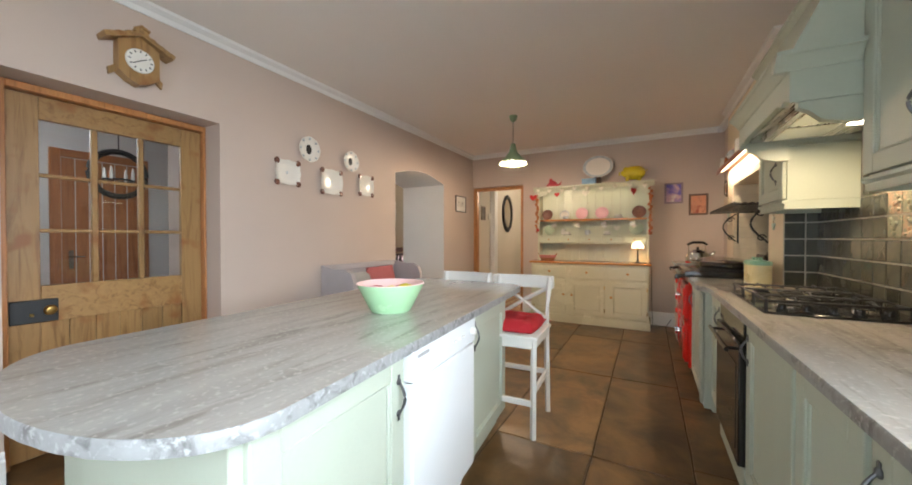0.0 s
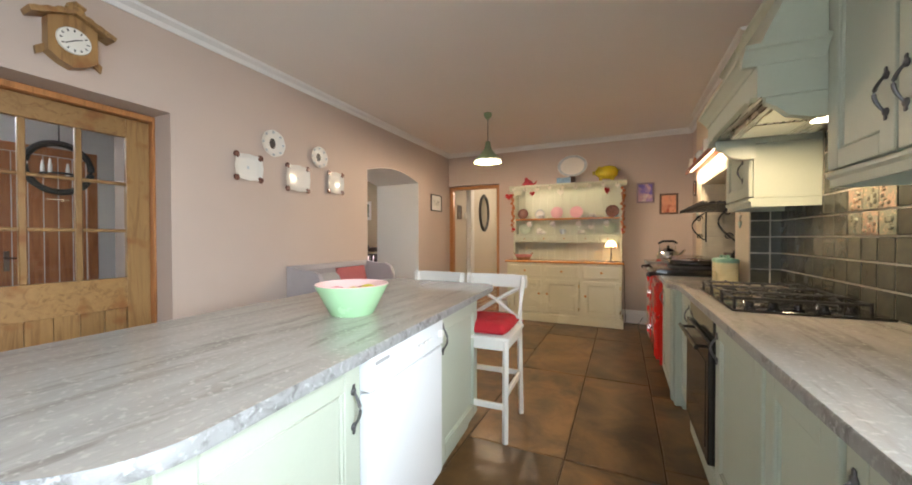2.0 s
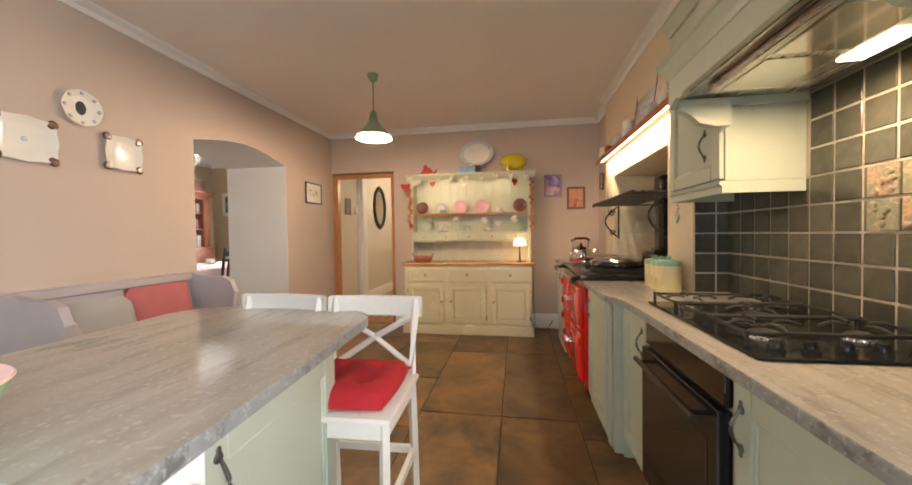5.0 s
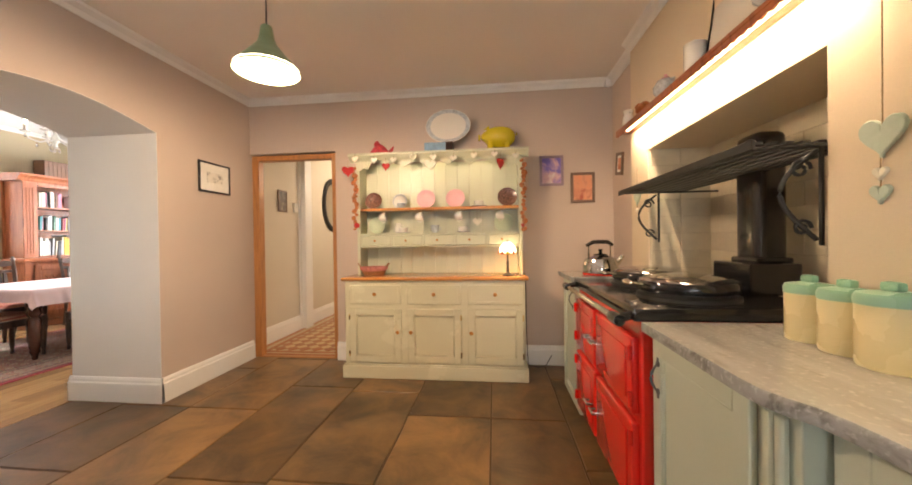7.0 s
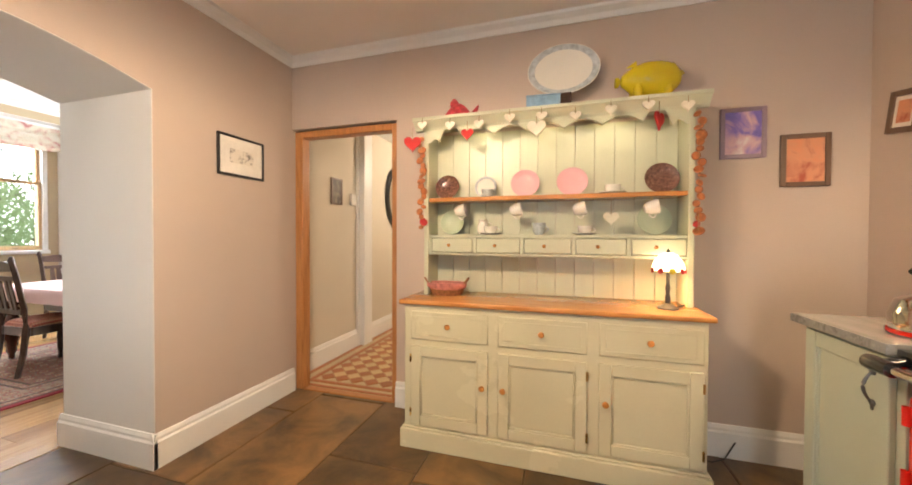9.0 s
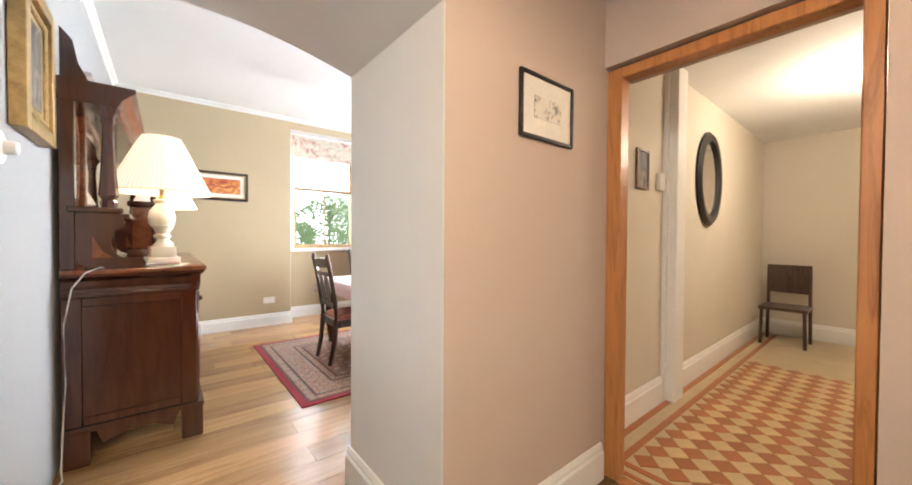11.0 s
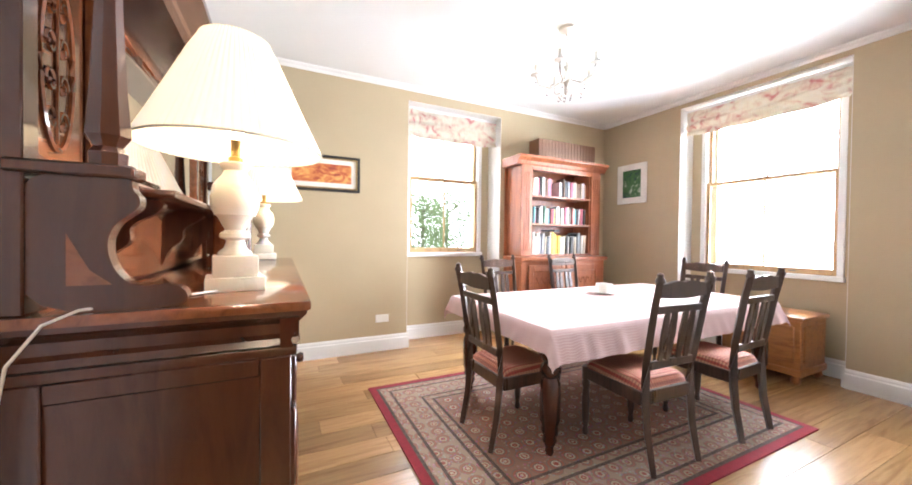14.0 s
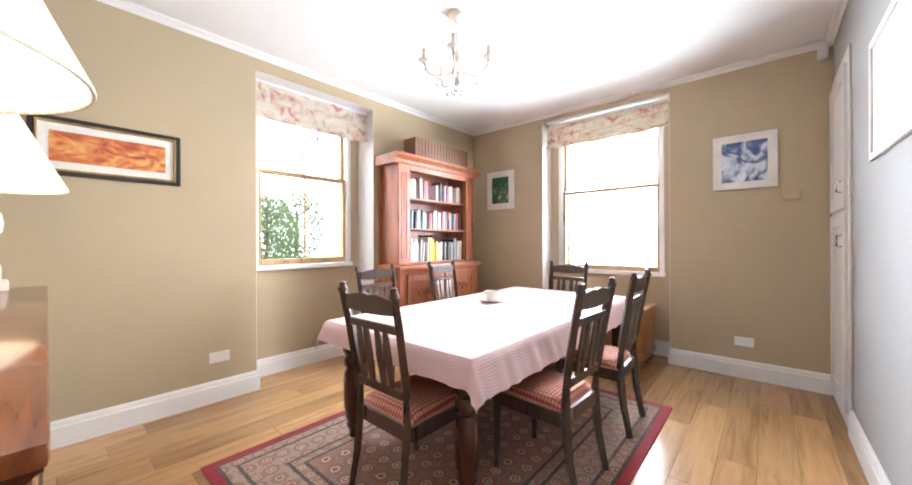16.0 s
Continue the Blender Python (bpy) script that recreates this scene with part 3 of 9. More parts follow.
structure("chimney_breast", bm, "wall_c", "cream painted chimney breast with stove alcove")
bm = box(bm_new(), 1.01, 1.5, 5.41, KY1, 0, KZ)
structure("wall_east", bm, "wall_k", "beige painted wall beside the chimney breast")
bm = box(bm_new(), DX1, 1.6, KY0 - TH, KY1 + TH, KZ, KZ + 0.15)
structure("ceiling", bm, "ceil_k", "plain painted kitchen ceiling")


def cornice(bm, axis, a, b, wall, side, z, size=0.065):
    """A quarter-round strip under the ceiling, along an axis; side: to which hand of the wall it projects."""
    prof = [(wall, z), (wall + side * size, z), (wall + side * size * 0.9, z - size * 0.25), (wall + side * size * 0.35, z - size * 0.55),
            (wall + side * size * 0.15, z - size), (wall, z - size)]
    prism(bm, prof, axis, a, b)


bm = bm_new()
cornice(bm, "y", KY0, KY1, KX0, 1, KZ)
cornice(bm, "x", KX0, 1.01, KY1, -1, KZ)
cornice(bm, "y", 3.41, 5.41, 0.95, -1, KZ)
cornice(bm, "y", 5.41, KY1, 1.01, -1, KZ)
cornice(bm, "y", KY0, 3.41, KX1, -1, KZ)
structure("trim", bm, "white", "white painted ceiling cornice of the kitchen")


def skirting(bm, axis, a, b, wall, side, h=0.19):
    prof = [(wall, 0), (wall + side * 0.024, 0), (wall + side * 0.024, h - 0.045), (wall + side * 0.016, h - 0.035), (wall + side * 0.016, h - 0.02),
            (wall + side * 0.008, h), (wall, h)]
    prism(bm, prof, axis, a, b)


bm = bm_new()
skirting(bm, "y", 1.66, 3.76, KX0, 1)
skirting(bm, "y", 4.956, KY1, KX0, 1)
skirting(bm, "x", DX1 - 0.02, KX0 + 0.024, 4.976, -1)
skirting(bm, "x", -1.75, 1.01, KY1, -1)
skirting(bm, "y", KY0, 0.63, KX0, 1)
structure("baseboard", bm, "white", "white moulded skirting board of the kitchen")

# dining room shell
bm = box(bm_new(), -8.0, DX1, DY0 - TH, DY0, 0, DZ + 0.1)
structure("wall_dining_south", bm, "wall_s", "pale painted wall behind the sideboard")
W1 = (5.66, 6.92)     # west recess, y
S1 = (5.735, 6.80, 1.03, 2.80)    # west window opening, y0 y1 z0 z1
bm = bm_new()
box(bm, -7.94, DX0, DY0, W1[0], 0, DZ + 0.1)
box(bm, -7.94, DX0, W1[1], DY1 + 0.6, 0, DZ + 0.1)
box(bm, -7.94, DX0, W1[0], W1[1], 2.84, DZ + 0.1)
box(bm, -7.94, -7.64, W1[0], W1[1], 0, S1[2])
box(bm, -7.94, -7.64, W1[0], S1[0], S1[2], 2.84)
box(bm, -7.94, -7.64, S1[1], W1[1], S1[2], 2.84)
structure("wall_dining_west", bm, "wall_d", "khaki painted dining room wall with window recess")
W2 = (-6.18, -4.69)
S2 = (-6.06, -4.79, 0.90, 2.84)
bm = bm_new()
box(bm, DX0, W2[0], DY1, DY1 + 0.6, 0, DZ + 0.1)
box(bm, W2[1], DX1 + 0.3, DY1, DY1 + 0.6, 0, DZ + 0.1)
box(bm, W2[0], W2[1], DY1, DY1 + 0.6, 2.90, DZ + 0.1)
box(bm, W2[0], W2[1], 9.06, 9.40, 0, S2[2])
box(bm, W2[0], S2[0], 9.06, 9.40, S2[2], 2.90)
box(bm, S2[1], W2[1], 9.06, 9.40, S2[2], 2.90)
box(bm, S2[0], S2[1], 9.06, 9.40, S2[3], 2.90)
structure("wall_dining_north", bm, "wall_d", "khaki painted dining room wall with tall window recess")
# pale reveals of the recesses
bm = bm_new()
box(bm, -7.64, DX0, W1[1] - 0.004, W1[1], 0.19, 2.84)
box(bm, -7.64, DX0, W1[0], W1[0] + 0.004, 0.19, 2.84)
box(bm, -7.64, DX0, W1[0], W1[1], 2.836, 2.84)
structure("trim", bm, "wall_w", "off-white window reveal of the west recess")
bm = bm_new()
box(bm, W2[0], W2[0] + 0.004, DY1, 9.06, 0.19, 2.90)
box(bm, W2[1] - 0.004, W2[1], DY1, 9.06, 0.19, 2.90)
box(bm, W2[0], W2[1], DY1, 9.06, 2.896, 2.90)
structure("trim", bm, "wall_w", "off-white window reveal of the tall recess")
bm = box(bm_new(), -8.0, DX1, DY0 - TH, 9.4, DZ, DZ + 0.15)
structure("ceiling", bm, "ceil", "white painted dining room ceiling")
bm = bm_new()
cornice(bm, "y", DY0, DY1, DX0, 1, DZ, 0.05)
cornice(bm, "x", DX0, DX1, DY1, -1, DZ, 0.05)
cornice(bm, "y", DY0, DY1, DX1 - 0.004, -1, DZ, 0.05)
cornice(bm, "x", DX0, DX1, DY0, 1, DZ, 0.05)
structure("trim", bm, "white", "white ceiling cornice of the dining room")
bm = bm_new()
skirting(bm, "y", DY0, W1[0] + 0.02, DX0, 1, 0.17)
skirting(bm, "y", W1[1] - 0.02, DY1, DX0, 1, 0.17)
skirting(bm, "y", W1[0], W1[1], -7.64, 1, 0.17)
skirting(bm, "x", -7.64, DX0 + 0.02, W1[0], 1, 0.17)
skirting(bm, "x", DX0, W2[0], DY1, -1, 0.17)
skirting(bm, "x", W2[1], DX1, DY1, -1, 0.17)
skirting(bm, "x", W2[0], W2[1], 9.06, -1, 0.17)
skirting(bm, "y", 8.79, 9.06, W2[1], -1, 0.17)
skirting(bm, "y", 4.98, 7.96, DX1 - 0.004, -1, 0.17)
skirting(bm, "x", DX0, -6.70, DY0, 1, 0.17)
structure("baseboard", bm, "white", "white moulded skirting board of the dining room")

# hall beyond the kitchen doorway
structure("wall_hall_west", box(bm_new(), -3.0, -2.87, KY1 + 0.11, 10.6, 0, 2.7), "wall_h", "cream painted hall wall")
bm = bm_new()
box(bm, -2.87, -2.78, 7.28, 7.46, 0, 2.6, 0.004)
box(bm, -2.87, -2.84, 7.24, 7.28, 0, 2.6, 0.004)
structure("trim", bm, "white", "white painted pilaster in the hall")
structure("wall_hall_end", box(bm_new(), -3.0, 0.4, 10.6, 10.8, 0, 2.7), "wall_h", "cream painted hall end wall")
structure("wall_hall_east", box(bm_new(), 0.2, 0.4, KY1 + TH, 10.6, 0, 2.7), "wall_h", "cream painted hall wall")
structure("ceiling", box(bm_new(), -3.0, 0.4, KY1 + TH, 10.8, 2.6, 2.75), "ceil", "white hall ceiling")
bm = bm_new()
skirting(bm, "y", KY1 + 0.11, 7.24, -2.87, 1, 0.20)
skirting(bm, "y", 7.46, 10.6, -2.87, 1, 0.20)
skirting(bm, "x", -2.87, 0.2, 10.6, -1, 0.20)
structure("baseboard", bm, "white", "white hall skirting board")
# porch room behind the part-glazed door
structure("wall_porch_far", box(bm_new(), -5.6, -5.4, -1.9, 3.48, 0, 2.7), "wall_w", "white porch wall")
structure("wall_porch_south", box(bm_new(), -5.4, DX1, -1.9, -1.7, 0, 2.7), "wall_w", "white porch side wall")
structure("ceiling", box(bm_new(), -5.6, DX1, -1.9, 3.48, 2.6, 2.75), "ceil", "white porch ceiling")

# floor beds
structure("floor", box(bm_new(), DX1 + 0.02, 1.6, KY0 - TH, KY1 + 0.1, -0.12, -0.006), "joint", "brown flagstone kitchen floor")
structure("floor_dining", box(bm_new(), -7.95, DX1 + 0.02, DY0 - TH, 9.4, -0.12, -0.003), "oakgap", "oak board dining room floor")
structure("floor_hall", box(bm_new(), -3.0, 0.4, KY1 + 0.1, 10.8, -0.12, 0.0), "tile_base", "cream and terracotta tiled hall floor")
structure("floor_porch", box(bm_new(), -5.6, DX1, -1.9, 3.48, -0.12, 0.0), "stone", "stone porch floor")
structure("ground", box(bm_new(), -900, 900, -900, 900, -0.9, -0.7), "grass", "green lawn to the horizon")

# ---- kitchen furniture ----
def panel_door(name, parent, x0, x1, z0, z1, y, material, stile=0.062, boards=4, label="", th=0.02):
    """A framed door with a sunk boarded panel; front towards -y at y."""
    b, i = 0.003, 0.010
    bm = bm_new()
    w = (x1 - x0 - 2 * stile - 2 * i) / boards
    for k in range(boards):
        box(bm, x0 + stile + i + k * w, x0 + stile + i + (k + 1) * w, y + 0.012, y + th, z0 + stile + i, z1 - stile - i, 0.0025)
    door = part(name, bm, material, parent, label, smooth=True)
    for xa, xb in ((x0, x0 + stile), (x1 - stile, x1)):
        boxpart("stile", (xa, xb, y, y + th, z0, z1), material, door, b)
    for za, zb in ((z0, z0 + stile), (z1 - stile, z1)):
        boxpart("rail", (x0 + stile, x1 - stile, y, y + th, za, zb), material, door, b)
    bm = bm_new()
    for a in ((x0 + stile, x0 + stile + i, z0 + stile, z1 - stile), (x1 - stile - i, x1 - stile, z0 + stile, z1 - stile),
              (x0 + stile + i, x1 - stile - i, z0 + stile, z0 + stile + i), (x0 + stile + i, x1 - stile - i, z1 - stile - i, z1 - stile)):
        box(bm, a[0], a[1], y + 0.005, y + th, a[2], a[3], 0.004)
    part("inner_moulding", bm, material, door, smooth=True)
    return door


def bow_handle(parent, x, z, y, h=0.10, material="pewter"):
    """A curved pull with a rosette at each end."""
    bm = bm_new()
    pts = [(x, y - 0.004 - 0.022 * math.sin(math.pi * i / 10), z - h / 2 + h * i / 10) for i in range(11)]
    tube(bm, pts, [0.0034 + 0.002 * math.sin(math.pi * i / 10) for i in range(11)], 8)
    for s in (-1, 1):
        lathe(bm, [(0.0, -0.008), (0.008, -0.007), (0.012, -0.003), (0.012, 0.0)], 12, (x, y, z + s * h / 2), "y")
        box(bm, x - 0.007, x + 0.007, y - 0.005, y, z + s * h / 2 - 0.002 + (0 if s > 0 else -0.022), z + s * h / 2 + 0.002 + (0.022 if s > 0 else 0), 0.003)
    return part("handle", bm, material, parent, "dark pewter bow handle", smooth=True)


def knob(parent, x, z, y, material="shelfpine", r=0.017):
    bm = lathe(bm_new(), [(0.0, -0.030), (r * 0.8, -0.027), (r, -0.020), (r * 0.7, -0.012), (r * 0.45, -0.006), (r * 0.6, 0)], 16, (x, y, z), "y")
    return part("knob", bm, material, parent, "turned wooden knob", smooth=True)


def carcass(parent, w, d, h, material, z0=0.10, y0=0.02):
    bm = bm_new()
    box(bm, 0, w, y0, d, z0, h, 0.002)
    part("body", bm, material, parent)
    bm = box(bm_new(), 0.0, w, y0 + 0.05, d, 0, z0)
    part("plinth", bm, material, parent)


# island: axis turned a little against the room
IX, IY, IRZ = -0.585, 0.60, 94.0
def island_pose(s):
    a = radians(IRZ)
    return IX + s * math.cos(a), IY + s * math.sin(a)


x, y = island_pose(-0.056)
c = thing("base_cabinet", "sage green painted island cabinet with panelled door", "cabinet", x, y, 0, IRZ)
carcass(c, 0.606, 0.62, 0.868, "green")
d = panel_door("door", c, 0.03, 0.601, 0.13, 0.855, 0.0, "green", 0.075, 1)
bow_handle(d, 0.566, 0.715, 0.0, 0.108)
x, y = island_pose(0.560)
c = thing("dishwasher", "white dishwasher built under the granite island", "dishwasher", x, y, 0, IRZ)
boxpart("body", (0.0, 0.60, 0.02, 0.60, 0.09, 0.866), "appliance", c)
boxpart("door", (0.004, 0.596, -0.022, 0.02, 0.13, 0.735), "appliance", c, 0.006)
p = boxpart("control_panel", (0.004, 0.596, -0.028, 0.02, 0.742, 0.862), "appliance", c, 0.006)
bm = bm_new()
lathe(bm, [(0.018, 0), (0.018, -0.014), (0.015, -0.018), (0, -0.018)], 20, (0.55, -0.028, 0.80), "y")
part("dial", bm, "plastic", p, "white round dial", smooth=True)
for k in range(3):
    boxpart("button", (0.34 + 0.045 * k, 0.365 + 0.045 * k, -0.033, -0.026, 0.797, 0.807), "plastic", p, 0.002)
boxpart("nameplate", (0.03, 0.115, -0.0295, -0.027, 0.826, 0.838), "grey", p, 0)
boxpart("kickboard", (0.0, 0.60, 0.05, 0.07, 0.0, 0.10), "white", c, 0)
x, y = island_pose(1.165)
c = thing("base_cabinet", "sage green painted island cabinet with bow handle", "cabinet", x, y, 0, IRZ)
carcass(c, 0.64, 0.62, 0.868, "green")
d = panel_door("door", c, 0.005, 0.61, 0.13, 0.855, 0.0, "green", 0.075, 1)
bow_handle(d, 0.050, 0.745, 0.0, 0.112)
# rear half of the island
c = thing("base_cabinet", "sage green painted back panel of the island", "cabinet", -1.215, 0.56, 0, 94.0)
boxpart("body", (0.0, 1.80, 0.0, 0.28, 0.0, 0.868), "green", c, 0.003)


def smooth_loop(pts, n):
    """A rounded closed line through corner points (Chaikin)."""
    for _ in range(n):
        q = []
        for i in range(len(pts)):
            a, b = pts[i], pts[(i + 1) % len(pts)]
            q += [(a[0] * 0.75 + b[0] * 0.25, a[1] * 0.75 + b[1] * 0.25), (a[0] * 0.25 + b[0] * 0.75, a[1] * 0.25 + b[1] * 0.75)]
        pts = q
    return pts


def slab_top(name, outline, z0, z1, label, category):
    """A polished stone slab with a rough-cut edge."""
    t = thing(name, label, category, 0, 0, z0)
    bm = bm_new()
    n = len(outline)
    rings = []
    for off, zz in ((0.0, 0.0), (0.0, (z1 - z0) * 0.85), (0.004, z1 - z0)):
        ring = []
        for i, p in enumerate(outline):
            a, b = Vector(outline[i - 1]), Vector(outline[(i + 1) % n])
            d = (b - a).normalized()
            w = 0.0025 * noise.noise(Vector((p[0] * 30, p[1] * 30, zz * 40)))
            ring.append(bm.verts.new((p[0] - d.y * (off + w), p[1] + d.x * (off + w), zz)))
        rings.append(ring)
    for a, b in zip(rings, rings[1:]):
        for i in range(n):
            bm.faces.new((a[i], a[(i + 1) % n], b[(i + 1) % n], b[i]))
    bm.faces.new(list(reversed(rings[0])))
    part("edge", bm, "granite_edge", t, "rough-cut grey stone edge", smooth=True)
    bm = bm_new()
    vs = []
    for i, p in enumerate(outline):
        a, b = Vector(outline[i - 1]), Vector(outline[(i + 1) % n])
        d = (b - a).normalized()
        vs.append(bm.verts.new((p[0] - d.y * 0.003, p[1] + d.x * 0.003, z1 - z0 + 0.0005)))
    bm.faces.new(vs)
    bmesh.ops.recalc_face_normals(bm, faces=bm.faces)
    if bm.faces[:][0].normal.z < 0:
        bmesh.ops.reverse_faces(bm, faces=bm.faces)
    part("top", bm, "granite", t, "polished streaked granite surface")
    return t


outline = [(-1.04 - 0.51 * math.cos(math.pi * i / 40), 0.62 - 0.285 * math.sin(math.pi * i / 40) ** 0.85) for i in range(41)]
outline += [(-0.545, 0.80), (-0.60, 1.5), (-0.65, 2.2), (-0.672, 2.47)]
outline += [(-1.18 + 0.50 * math.cos(math.pi * i / 30), 2.53 + 0.30 * math.sin(math.pi * i / 30) ** 0.7) for i in range(1, 30)]
outline += [(-1.66, 2.40), (-1.60, 1.7), (-1.56, 0.9)]
slab_top("worktop", outline, 0.870, 0.905, "polished streaked grey granite island worktop with rounded ends", "worktop")

# right-hand run: fronts face west
CR = -90
def base_unit(y_top, w, kind, handle=None, front=0.525, label=""):
    c = thing("base_cabinet", label, "cabinet", front, y_top, 0, CR)
    carcass(c, w, 1.12 - front, 0.868, "green", 0.10)
    d = panel_door("door", c, 0.012, w - 0.012, 0.125, 0.855, 0.0, "green", 0.07, 1)
    if handle is not None:
        bow_handle(d, handle, 0.74, 0.0, 0.102)
    return c


base_unit(2.25, 0.62, 0, 0.045, label="sage green base cabinet beside the oven")
base_unit(1.625, 0.42, 0, None, label="sage green panelled base cabinet under granite")
base_unit(1.20, 0.52, 0, 0.045, label="sage green panelled base cabinet under granite")
base_unit(0.675, 0.60, 0, 0.045, label="sage green panelled base cabinet under granite")
base_unit(3.26, 0.355, 0, 0.31, label="narrow sage green base cabinet beside the oven")
c = thing("base_cabinet", "sage green base cabinet stepped forward beside the stove", "cabinet", 0.465, 3.925, 0, CR)
carcass(c, 0.66, 0.48, 0.868, "green", 0.02)
d = panel_door("door", c, 0.03, 0.54, 0.09, 0.855, 0.0, "green", 0.06, 1)
bow_handle(d, 0.075, 0.72, 0.0, 0.102)
bm = bm_new()
for k in range(2):
    box(bm, 0.580 + 0.03 * k, 0.604 + 0.03 * k, 0.0, 0.02, 0.04, 0.855, 0.006)
part("pilaster", bm, "green", c, smooth=True)
c = thing("base_cabinet", "sage green base cabinet beyond the red stove", "cabinet", 0.425, 5.45, 0, CR)
carcass(c, 0.46, 0.56, 0.930, "green", 0.02)
d = panel_door("door", c, 0.03, 0.43, 0.06, 0.915, 0.0, "green", 0.06, 1)
bow_handle(d, 0.37, 0.80, 0.0, 0.102)
slab_top("worktop", [(0.395, 5.465), (0.395, 4.99), (0.94, 4.99), (0.94, 5.465)], 0.932, 0.964, "small granite worktop beyond the stove", "worktop")

# oven
o = thing("oven", "black built-in electric oven under the worktop", "oven", 0.525, 2.89, 0, CR)
boxpart("body", (0.0, 0.62, 0.02, 0.58, 0.0, 0.868), "green", o, 0)
boxpart("control_panel", (0.005, 0.615, -0.004, 0.02, 0.76, 0.862), "blackglass", o, 0.003)
d = boxpart("door", (0.005, 0.615, -0.022, 0.02, 0.16, 0.75), "iron", o, 0.004)
boxpart("window", (0.06, 0.56, -0.0245, -0.02, 0.22, 0.64), "blackglass", d, 0.001)
bm = bm_new()
tube(bm, [(0.05, -0.062, 0.705), (0.57, -0.062, 0.705)], 0.011, 10)
for xx in (0.09, 0.53):
    tube(bm, [(xx, -0.022, 0.705), (xx, -0.062, 0.705)], 0.008, 8)
part("handle", bm, "iron", d, "black bar handle", smooth=True)
boxpart("drawer", (0.005, 0.615, 0.0, 0.02, 0.03, 0.15), "green", o, 0.003, "sage green drawer front")

# stone top of the long run, stepping forward towards the stove
edge = [(1.128, 3.405), (0.945, 3.405), (0.945, 3.766), (1.352, 3.766), (1.352, 3.928), (0.438, 3.928), (0.432, 3.36), (0.436, 3.31), (0.452, 3.27), (0.478, 3.225), (0.492, 3.17), (0.498, 3.10), (0.500, 2.9), (0.500, -0.45), (1.128, -0.45)]
slab_top("worktop", edge, 0.870, 0.905, "polished grey granite worktop along the tiled wall", "worktop")

# gas hob
h = thing("gas_hob", "black gas hob with five burners set in granite", "hob", 0.855, 2.655, 0.906)
HW, HD = 0.405, 0.267
boxpart("plate", (-HD, HD, -HW, HW, 0.0, 0.012), "iron", h, 0.005, "black enamel hob plate")
for bx, by, br in ((-0.125, -0.20, 0.045), (0.135, -0.20, 0.036), (-0.125, 0.29, 0.036), (0.135, 0.29, 0.045), (0.0, 0.05, 0.066)):
    part("burner_ring", lathe(bm_new(), [(br * 1.25, 0.012), (br * 1.2, 0.020), (br * 0.95, 0.024), (br * 0.9, 0.016)], 24, (bx, by, 0), cap=False), "chrome", h, "bright metal burner ring", smooth=True)
    part("burner", lathe(bm_new(), [(br, 0.014), (br, 0.026), (br * 0.85, 0.032), (br * 0.6, 0.036), (0, 0.037)], 20, (bx, by, 0)), "cast", h, smooth=True)
for k in (-1, 0, 1):
    bm = bm_new()
    cy = 0.05 + 0.240 * k
    y0, y1 = cy - 0.114, cy + 0.114
    tube(bm, [(-0.235, y0, 0.050), (-0.235, y1, 0.050), (0.235, y1, 0.050), (0.235, y0, 0.050)], 0.0062, 6, True)
    for px in (-0.125, 0.135) if k else (0.0,):
        for dx, dy, far in ((0, -1, 0.114), (0, 1, 0.114), (-1, 0, 0.105), (1, 0, 0.105)):
            ends = [(px + dx * r, cy + dy * r, z) for r, z in ((far, 0.050), (far * 0.72, 0.062), (far * 0.45, 0.062), (far * 0.26, 0.056))]
            tube(bm, ends, 0.0058, 6)
    for fx, fy in ((-0.235, y0), (-0.235, y1), (0.235, y0), (0.235, y1)):
        tube(bm, [(fx, fy, 0.010), (fx, fy, 0.058)], 0.0068, 6)
    part("pan_support", bm, "cast", h, smooth=True)
for k in range(5):
    bm = lathe(bm_new(), [(0.022, 0.012), (0.022, 0.020), (0.017, 0.022), (0.016, 0.040), (0.013, 0.044), (0, 0.044)], 18, (-0.19 + 0.085 * k, -0.352, 0))
    part("knob", bm, "iron", h, "black control knob", smooth=True)

